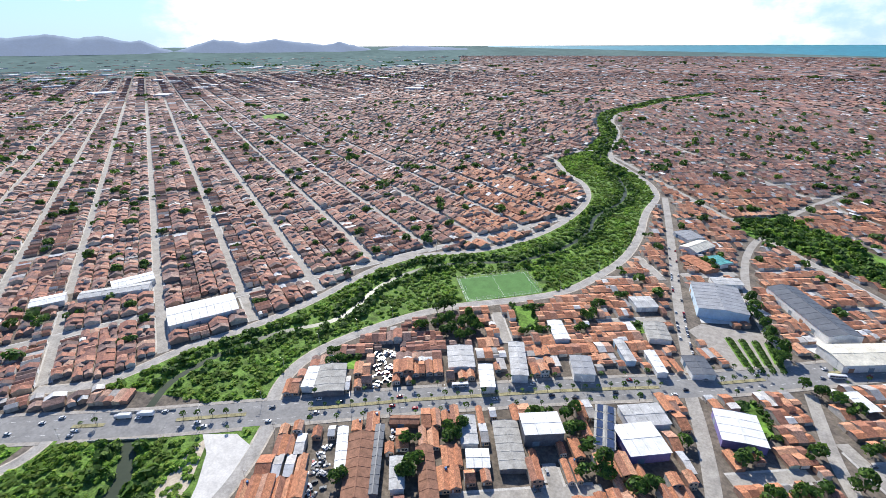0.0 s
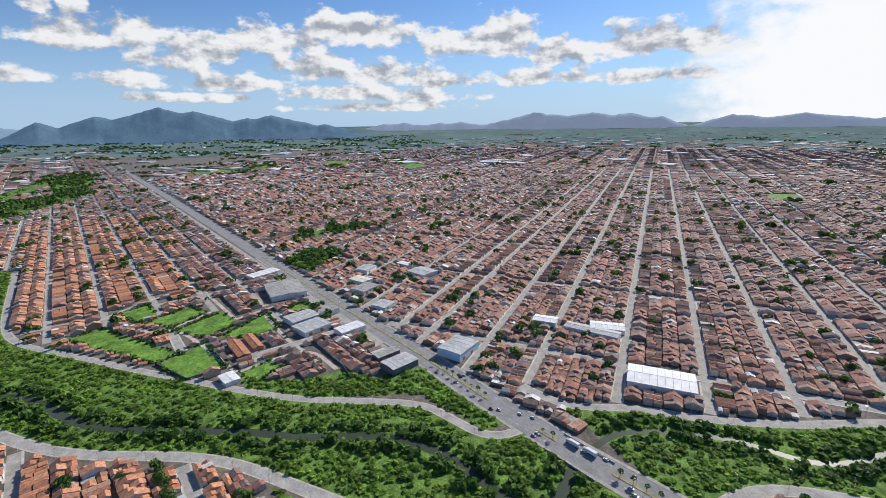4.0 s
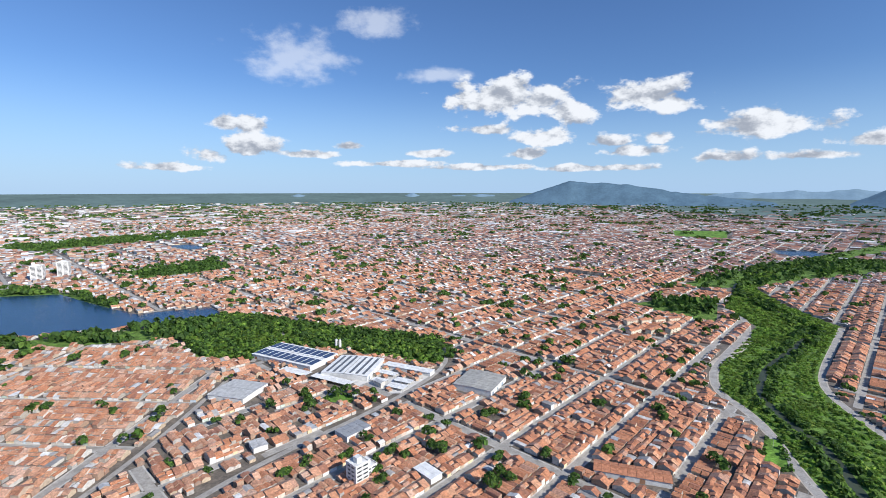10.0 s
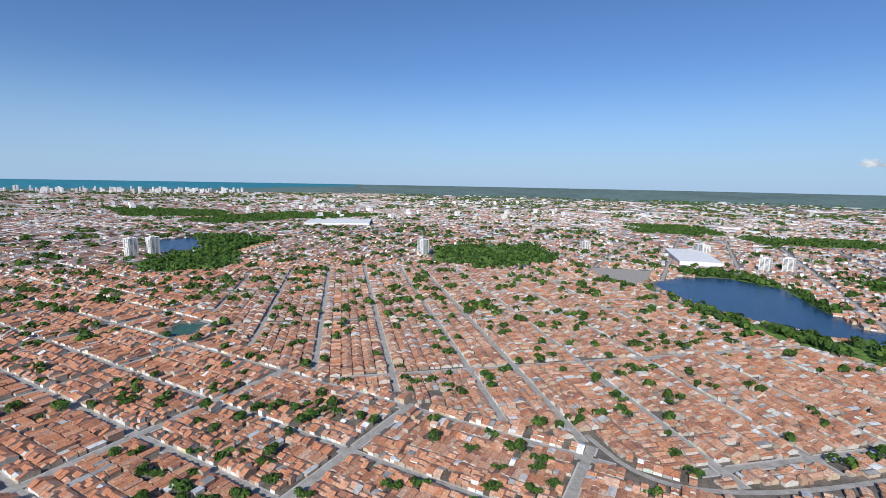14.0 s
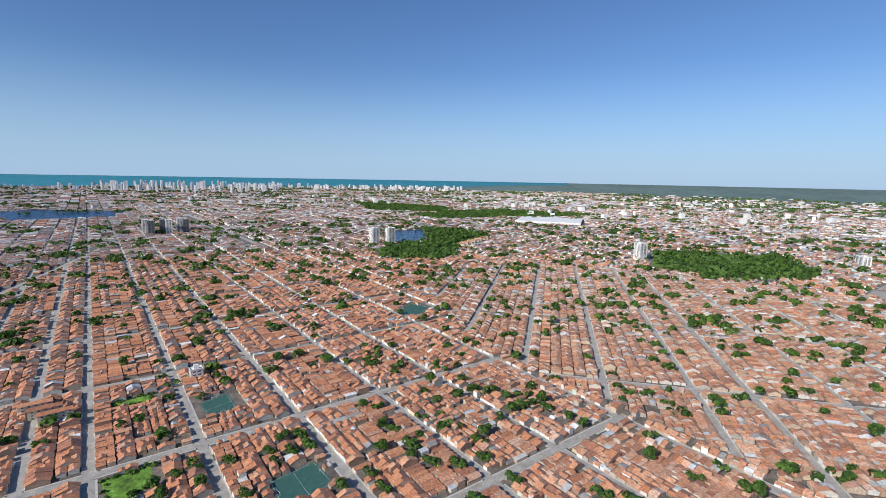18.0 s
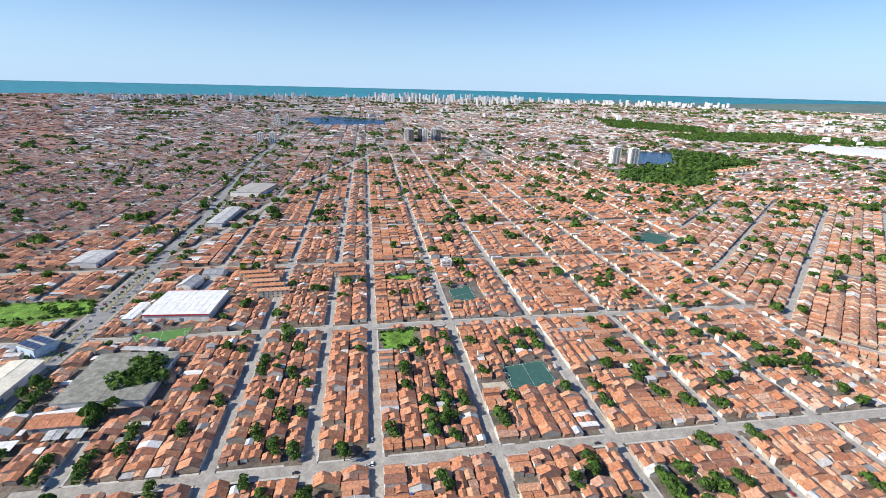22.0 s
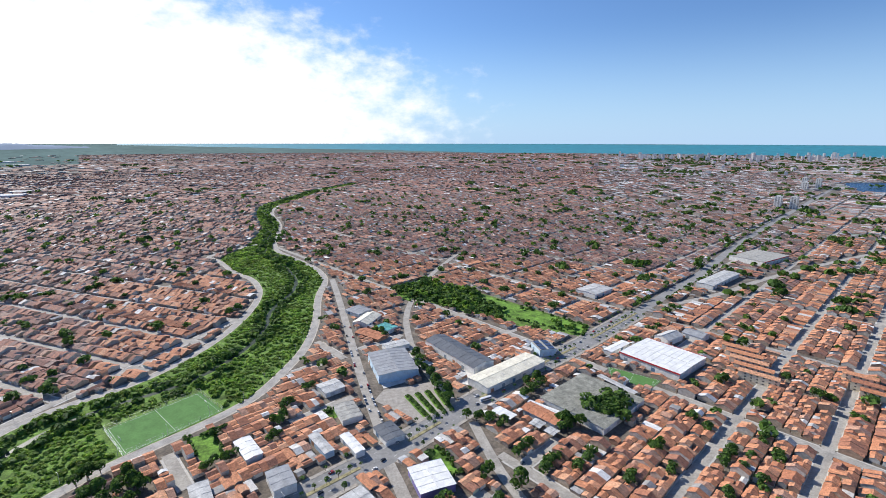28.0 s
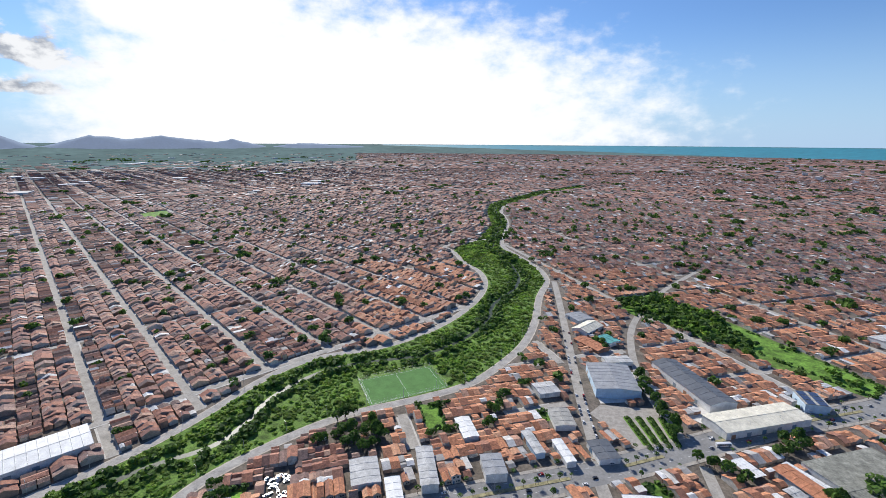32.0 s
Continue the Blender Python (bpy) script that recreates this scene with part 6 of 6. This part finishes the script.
    v = np.array([(x, y, 0.09) for x, y in poly])
    ob = tagged(new(name, mesh(name, np.concatenate([v, v - [0, 0, .12]]), [np.array([(0, 1, 2, 3), (4, 7, 6, 5), (0, 4, 5, 1), (1, 5, 6, 2), (2, 6, 7, 3), (3, 7, 4, 0)])], [mat])), label, "sports court")
    part("line_marking", outline(poly, .93, .16, .11), M_LINE, ob, "white line marking")
    p = np.array(poly, float)
    if fence_h:
        for k in range(4):
            a, b = p[k], p[(k + 1) % 4]
            n = max(2, int(np.hypot(*(b - a)) / 9))
            for q in range(n):
                c = a + (b - a) * q / n
                part("fence_post", tube(c[0], c[1], 0, fence_h, .08, .08, 5), M_STEEL, ob)
            d = (b - a) / np.hypot(*(b - a))
            for z in (.6, fence_h * .5, fence_h):
                part("fence_rail", strip([a, b], .1, z), M_STEEL, ob)
    ends = ((p[0] + p[3]) / 2, (p[1] + p[2]) / 2) if np.hypot(*(p[1] - p[0])) > np.hypot(*(p[3] - p[0])) else ((p[0] + p[1]) / 2, (p[2] + p[3]) / 2)
    side = ends[1] - ends[0]
    side = np.array([-side[1], side[0]]) / np.hypot(*side)
    for e, o in (ends, ends[::-1]):
        g = e + (o - e) * .06
        a, b = g - side * 2.5, g + side * 2.5
        part("goal_frame", joined([tube(*a, 0, 2.3, .1, .1, 5), tube(*b, 0, 2.3, .1, .1, 5), strip([a, b], .2, 2.3)]), M_LINE, ob, "white goal frame")
    return ob


court("football_pitch", PITCH, M_TURF, "green artificial turf football pitch with white lines", 4.0)
court("sports_court", COURTS[0], M_COURT, "fenced green double sports court among houses", 5.0)
court("sports_court", COURTS[1], M_COURT, "fenced green sports court among houses", 5.0)
court("sports_court", COURTS[2], M_COURT, "dark green fenced court in the south blocks", 5.0)
court("sports_court", COURTS[3], M_TURF, "worn green court beside the supermarket", 4.0)
for k, poly in enumerate(GREEN_LOTS):
    slab("green_plot", poly, 0.05 + .004 * k, M_LAWN, "bright green grassy plot", "plot")
slab("sand_plot", SAND_LOTS[0], 0.05, M_SAND, "pale sandy plot beside the court", "plot")
slab("concrete_apron", SAND_LOTS[1], 0.07, M_CONC, "pale concrete apron by the bridge", "pavement")
slab("plaza", [(970, -1057), (841, -1179), (732, -988), (844, -983)], 0.05, M_PAVE, "open paved park by the lake", "plaza")
slab("parking_forecourt", [(40, 412), (92, 418), (100, 356), (70, 345), (30, 395)], 0.05, M_PAVE, "paved forecourt with hedge rows", "pavement")
slab("warehouse_yard", [(24, 500), (40, 414), (78, 428), (76, 484), (50, 490)], 0.045, M_CONC, "pale concrete yard round the blue warehouse", "pavement")
slab("warehouse_yard", [(86, 462), (92, 484), (134, 418), (120, 404), (102, 418)], 0.041, M_CONC, "pale concrete yard in front of the dark warehouse", "pavement")
slab("factory_yard", [(-32, -598), (-73, -648), (-138, -592), (-88, -547), (-50, -556)], 0.043, M_CONC, "pale concrete factory yard with car ports", "pavement")
slab("bare_soil", [(-212, 66), (-223, 85), (-233, 121), (-232, 132), (-211, 102), (-204, 77)], 0.066, M_SAND, "bare sandy soil beside the concrete apron", "ground")
slab("corner_yard", [(-439, 73), (-463, 91), (-425, 130), (-402, 120), (-388, 89), (-422, 72)], 0.035, M_SAND, "bare sandy yard at the corner of the avenue", "ground")
# hedge rows of the forecourt
for k in range(4):
    a, b = np.array((60 + 9.5 * k, 397.0 + 2 * k)), np.array((74 + 7 * k, 354.0 + 3 * k))
    ob = thing("hedge_row", "clipped green hedge row on a lawn strip", "hedge", "hedge rows")
    part("lawn_strip", strip([a, b], 6.4, .09), M_LAWN, ob)
    n = 12
    for q in range(n):
        c = a + (b - a) * (q + .5) / n
        v, f = crown_template(200 + q % 3, 30, .8, .42)
        part("shrub", (v * [2.3, 2.3, 1.7] + [c[0], c[1], .9], f), M_LEAF, ob)


# ---------- the avenue: median, kerbs, pavement, trees, lamps ----------
def along(line, step, start=0.0, side=0.0):
    """Places every step metres along a line, with the turn of the line there."""
    out, left_over = [], start
    for a, b in zip(line[:-1], line[1:]):
        a, b = np.array(a, float), np.array(b, float)
        l = np.hypot(*(b - a))
        t = (b - a) / l
        while left_over < l:
            out.append((*(a + t * left_over + np.array([-t[1], t[0]]) * side), math.atan2(t[1], t[0])))
            left_over += step
        left_over -= l
    return out


NEAR_AVENUE = [p for p in AVENUE if -900 < p[0] < 400]
GAPS = [(-340, 85, 24), (-210, 166, 18), (35, 318, 20), (104, 364, 24), (275, 470, 16), (602, 684, 30), (-282, 117, 20)]


def clear_of_gaps(x, y):
    return all(math.hypot(x - a, y - b) > r for a, b, r in GAPS)


runs, now = [], []
for x, y, a in along(NEAR_AVENUE, 4.0):
    if clear_of_gaps(x, y):
        now.append((x, y))
    elif len(now) > 2:
        runs.append(now)
        now = []
    else:
        now = []
if len(now) > 2:
    runs.append(now)
pieces = []
for run in runs:
    t, ft = strip(run, 3.0, .34)
    n = len(t) // 2
    low = t - [0, 0, .26]
    k = np.arange(n - 1)
    pieces.append((np.concatenate([t, low]), np.concatenate([ft, np.stack([k, k + 2 * n, k + 1 + 2 * n, k + 1], 1), np.stack([k + n, k + 1 + n, k + 1 + 3 * n, k + 3 * n], 1)])))
M_MEDIAN = surface("dry_verge", [(.3, .27, .15)], 5, 0.95, 0.05, 0.4)
v, f = joined(pieces)
tagged(new("median", mesh("median", v, [f], [M_MEDIAN])), "raised dry grass median of the avenue", "median", kind="structure")
# broken white lane lines
dash = [strip([(x, y), (x + 3 * math.cos(a), y + 3 * math.sin(a))], .22, .135) for s in (-6.4, 6.4) for x, y, a in along(NEAR_AVENUE, 9.0, 0, s)]
v, f = joined(dash)
tagged(new("lane_lines", mesh("lane_lines", v, [f], [M_LINE])), "broken white lane lines on the avenue", "road marking", kind="stuff")


def verge(line, width, mat, name, label, inner, z=.2):
    """A raised pavement along both sides of a road, with its kerb."""
    ps = []
    for s in (-1, 1):
        q = [(x, y) for x, y, a in along(line, 5.0, 0, s * (inner + width / 2))]
        ok = ~is_road(np.array([p[0] for p in q]), np.array([p[1] for p in q]))
        now = []
        for p, o in list(zip(q, ok)) + [(None, False)]:
            if o:
                now.append(p)
                continue
            if len(now) > 2:
                t, ft = strip(now, width, z)
                n = len(t) // 2
                low = t - [0, 0, z - .03]
                k = np.arange(n - 1)
                ps.append((np.concatenate([t, low]), np.concatenate([ft, np.stack([k, k + 2 * n, k + 1 + 2 * n, k + 1], 1), np.stack([k + n, k + 1 + n, k + 1 + 3 * n, k + 3 * n], 1)])))
            now = []
    return ps


road_cells = np.zeros((GRID, GRID), bool)
keep, taken = taken, road_cells
for s in streets:
    block_line(s, 5.2)
for line, width in ROADS:
    block_line(line, width - 1.5)
road_cells, taken = taken, keep


def is_road(x, y):
    i, j = ((x + SPAN) / CELL).astype(int), ((y + SPAN) / CELL).astype(int)
    return road_cells[np.clip(j, 0, GRID - 1), np.clip(i, 0, GRID - 1)]


ps = []
for s in streets:
    c = np.mean(s, 0)
    if min(np.hypot(*s[0]), np.hypot(*s[1]), np.hypot(*c)) < 620:
        ps += verge(s, 1.7, M_PAVE, "", "", 4.0, .17)
v, f = joined(ps)
tagged(new("pavement", mesh("pavement", v, [f], [M_KERB])), "narrow pale concrete pavement along the streets", "pavement", kind="structure")
v, f = joined(verge(NEAR_AVENUE, 3.0, M_PAVE, "", "", 11.6, .2))
tagged(new("pavement", mesh("pavement", v, [f], [M_PAVE])), "broad concrete pavement along the avenue", "pavement", kind="structure")


def small_tree(kind):
    ob = thing("street_tree", ("young street tree with a small round crown", "slender palm with a feathery crown", "small leafy street tree")[kind], "street tree", "avenue trees")
    part("trunk", tube(0, 0, 0, 3.4, .14, .08, 6), M_BARK, ob)
    if kind == 1:
        fr = []
        for k in range(11):
            a = k * .571
            c, s = math.cos(a), math.sin(a)
            w = np.array([-s, c, 0]) * .28
            q = [np.array([c * d, s * d, 3.4 + z]) for d, z in ((.1, .1), (.9, .55), (1.7, .25), (2.3, -.5))]
            fr.append((np.array([p + w * m for p, m in zip(q, (.4, 1, .9, .15))] + [p - w * m for p, m in zip(q, (.4, 1, .9, .15))]), np.array([(0, 1, 5, 4), (1, 2, 6, 5), (2, 3, 7, 6)])))
        part("fronds", joined(fr), M_LEAF, ob)
    else:
        v, f = crown_template(120 + kind, 70, .85, .3)
        part("crown", (v * [1.7, 1.7, 1.5] + [0, 0, 4.0], f), M_LEAF, ob)
    return ob


plant_rng = random.Random(6)
kinds = [small_tree(k) for k in range(3)]
spots = [(x, y, .34) for x, y, a in along(NEAR_AVENUE, 9.0, 3) if clear_of_gaps(x, y) and -430 < x < 560]
spots += [(x, y, .2) for s in (-13.2, 13.2) for x, y, a in along(NEAR_AVENUE, 17.0, 5, s) if clear_of_gaps(x, y) and -240 < x < 420]
for n, (x, y, z) in enumerate(spots):
    k = plant_rng.choice((0, 0, 1, 2))
    s = plant_rng.uniform(.75, 1.3)
    m = Matrix.Translation((x, y, z)) @ Matrix.Rotation(plant_rng.uniform(0, 6), 4, "Z") @ Matrix.Diagonal((s, s, s, 1))
    if n < 3:
        kinds[n].matrix_basis = m
    else:
        copy_thing(kinds[k], m)


def lamp(double):
    ob = thing("street_lamp", "tall grey double-armed street lamp on the median" if double else "grey concrete pole with a street lamp", "street lamp", "street lamps")
    part("pole", tube(0, 0, 0, 9.5, .14, .09, 6), M_STEEL if double else M_KERB, ob)
    for s in ((-1, 1) if double else (1,)):
        arm = part("arm", box(0, s * 1.0, 9.35, .1, 2.0, .1), M_STEEL, ob)
        part("lamp_head", box(0, s * 2.1, 9.3, .3, .8, .14), WALLS["white"], arm)
    if not double:
        part("crossarm", box(0, 0, 8.2, .12, 1.8, .12), M_BARK, ob)
    return ob


lamps = [lamp(True), lamp(False)]
posts = [(x, y, a, 0, .34) for x, y, a in along(NEAR_AVENUE, 32.0, 12) if clear_of_gaps(x, y)]
for line in (ROAD_EAST, ROAD_WEST, ROAD_SW, ROAD_SE):
    posts += [(x, y, a, 1, 0) for x, y, a in along([p for p in line if math.hypot(*p) < 700], 34.0, 8, 7.0)]
for s in streets:
    if min(np.hypot(*s[0]), np.hypot(*np.mean(s, 0))) < 330:
        posts += [(x, y, a, 1, .17) for x, y, a in along(s, 33.0, 10, 4.5) if 160 < math.hypot(x, y) < 420]
first = {}
for x, y, a, k, z in posts[:115]:
    m = Matrix.Translation((x, y, z)) @ Matrix.Rotation(a, 4, "Z")
    if k not in first:
        first[k] = lamps[k]
        lamps[k].matrix_basis = m
    else:
        copy_thing(lamps[k], m)


# ---------- vehicles ----------
PAINT = {c: surface(c + "_car_paint", [v], 2, 0.25, 0, 0.05, spec=0.5) for c, v in (("white", (.75, .75, .75)), ("silver", (.45, .46, .48)), ("black", (.03, .03, .035)), ("red", (.4, .03, .03)), ("grey", (.16, .17, .18)))}
M_TYRE = surface("tyre_rubber", [(.02, .02, .02)], 1, 0.9, 0, 0.1)


def wheel(x, y, r):
    a = np.arange(10) * 2 * np.pi / 10
    v = np.concatenate([np.c_[x + r * np.cos(a), np.full(10, y - .11), r + r * np.sin(a)], np.c_[x + r * np.cos(a), np.full(10, y + .11), r + r * np.sin(a)]])
    k = np.arange(10)
    f = np.stack([k, (k + 1) % 10, (k + 1) % 10 + 10, k + 10], 1)
    caps = np.array([(0, 2, 4, 6), (0, 6, 8, 9), (10, 16, 14, 12), (10, 19, 18, 16)])
    return v, np.concatenate([f, caps])


def car(colour):
    ob = thing("car", f"{colour} car standing on the road", "car", "cars")
    prof = [(-2.05, .35), (-2.1, .75), (-1.75, .95), (1.0, .95), (1.95, .75), (2.05, .35)]
    v = np.array([(x, s * .85, z) for s in (-1, 1) for x, z in prof])
    f = [(k, k + 1, k + 7, k + 6) for k in range(5)] + [(5, 0, 6, 11)]
    me = mesh("body", v, [np.array(f), np.array([(0, 5, 4, 3), (0, 3, 2, 1), (6, 9, 10, 11), (6, 7, 8, 9)])], [PAINT[colour]])
    b = part("body", None, None, ob, shared=me)
    top = np.array([(x, s * w, z) for s in (-1, 1) for x, w, z in ((-1.7, .8, .95), (-1.2, .66, 1.42), (.35, .66, 1.42), (1.0, .8, .95))])
    part("cabin_glass", (top, np.array([(0, 1, 5, 4), (2, 3, 7, 6), (0, 3, 2, 1), (4, 5, 6, 7)])), M_GLASS, ob)
    part("car_roof", box(-.42, 0, 1.42, 1.56, 1.34, .05), PAINT[colour], ob)
    for x in (-1.3, 1.3):
        for y in (-.8, .8):
            part("wheel", wheel(x, y, .32), M_TYRE, ob)
    return ob


def bus():
    ob = thing("bus", "white city bus with dark windows", "bus", "buses")
    part("body", box(0, 0, .4, 11.5, 2.5, 2.6), PAINT["white"], ob)
    part("roof", box(0, 0, 3.0, 11.2, 2.3, .15), PAINT["white"], ob)
    for s in (-1, 1):
        for k in range(6):
            part("window", box(-4.6 + 1.8 * k, s * 1.26, 1.5, 1.5, .04, 1.0), M_GLASS, ob)
    part("windscreen", box(5.77, 0, 1.2, .05, 2.2, 1.5), M_GLASS, ob)
    for x in (-3.6, 3.8):
        for y in (-1.15, 1.15):
            part("wheel", wheel(x, y, .5), M_TYRE, ob)
    return ob


def lorry():
    ob = thing("lorry", "lorry with a long white box body", "lorry", "lorries")
    part("cargo_box", box(-1.2, 0, 1.0, 8.0, 2.5, 2.7), PAINT["white"], ob)
    cab = part("cab", box(4.2, 0, .7, 2.1, 2.4, 2.3), PAINT["silver"], ob)
    part("windscreen", box(5.27, 0, 1.7, .05, 2.1, 1.0), M_GLASS, cab)
    part("chassis", box(0, 0, .6, 10.4, 1.0, .35), M_TYRE, ob)
    for x in (-4, -2.8, 3.9):
        for y in (-1.1, 1.1):
            part("wheel", wheel(x, y, .5), M_TYRE, ob)
    return ob


fleet = [car(c) for c in PAINT] + [bus(), lorry()]
used = set()
auto_rng = random.Random(9)


def park(k, x, y, a, z=.12):
    m = Matrix.Translation((x, y, z)) @ Matrix.Rotation(a, 4, "Z")
    if k in used:
        copy_thing(fleet[k], m)
    else:
        used.add(k)
        fleet[k].matrix_basis = m


for side, flip in ((4.3, math.pi), (8.4, math.pi), (-4.3, 0), (-8.4, 0)):
    pos = [q for q in along(NEAR_AVENUE, 5.0, 0, side) if -420 < q[0] < 560]
    k = auto_rng.randint(0, 6)
    while k < len(pos):
        x, y, a = pos[k]
        park(auto_rng.choice((0, 0, 0, 1, 1, 2, 3, 4)), x, y, a + flip)
        k += auto_rng.randint(7, 22)
park(5, -112, 244, math.atan2(54, 87), .12)
park(6, -295, 117, math.atan2(24, 40) + math.pi, .12)
park(6, -284, 125, math.atan2(24, 40) + math.pi, .12)
park(5, 128, 375, .3, .12), park(6, 230, 452, .56, .12)
side_street = [(34, 340), (25, 398), (17, 473), (7, 586)]
for side in (-3.3, 3.3):
    for x, y, a in along(side_street, 6.2, 3, side):
        if auto_rng.random() < (.55 if y < 430 else .2):
            park(auto_rng.choice((0, 0, 1, 2, 3, 4)), x, y, a, .1)
for s in streets:
    if len(s) and min(np.hypot(*s[0]), np.hypot(*np.mean(s, 0))) < 330:
        for x, y, a in along(s, 11.0, 4, 2.4):
            if 165 < math.hypot(x, y) < 330 and auto_rng.random() < .12:
                park(auto_rng.choice((0, 0, 1, 2, 3, 4)), x, y, a, .07)
# scrap yards packed with old cars
scrap = {c: [] for c in PAINT}
for poly in SCRAP_YARDS:
    for x, y in fill(poly, 3.4, 31):
        th, lift = auto_rng.uniform(0, 6.3), auto_rng.choice((0, 0, 0, 1.3))
        c, s = math.cos(th), math.sin(th)
        for (v, f) in (box(0, 0, .15, 4.0, 1.65, .7), box(-.3, 0, .85, 1.9, 1.35, .5)):
            v = np.c_[v[:, 0] * c - v[:, 1] * s + x, v[:, 0] * s + v[:, 1] * c + y, v[:, 2] + lift]
            scrap[auto_rng.choice(("white", "silver", "silver", "silver", "grey", "grey", "black", "black", "red"))].append((v, f))
for colour, pieces in scrap.items():
    if pieces:
        v, f = joined(pieces)
        tagged(new("scrap_cars", mesh("scrap_cars", v, [f], [PAINT[colour]])), f"heaped {colour} wrecks in a scrap yard", "scrap cars", kind="stuff")

# ---------- the bridge ----------
ob = thing("bridge", "low concrete road bridge over the river", "bridge", at=(-283, 116, 0), turn=math.atan2(25, 42))
part("deck", box(0, 0, .05, 40, 25, .12), M_AVENUE, ob)
for s in (-1, 1):
    part("parapet", box(0, s * 12.4, .15, 42, .35, 1.0), M_KERB, ob, "pale concrete parapet")
    part("handrail", box(0, s * 12.4, 1.25, 42, .12, .1), M_STEEL, ob)
    for k in range(9):
        part("rail_post", box(-20 + k * 5, s * 12.4, 1.15, .15, .15, .1), M_STEEL, ob)

# ---------- yard walls between the plots ----------
for line in YARD_WALLS:
    ob = thing("yard_wall", "long dark stained masonry wall round a plot", "wall")
    for (x0, y0), (x1, y1) in zip(line[:-1], line[1:]):
        l = math.hypot(x1 - x0, y1 - y0)
        p = part("wall", box(0, 0, 0, l + .2, .25, 2.6), WALLS["dark"], ob)
        p.matrix_basis = Matrix.Translation(((x0 + x1) / 2, (y0 + y1) / 2, 0)) @ Matrix.Rotation(math.atan2(y1 - y0, x1 - x0), 4, "Z")
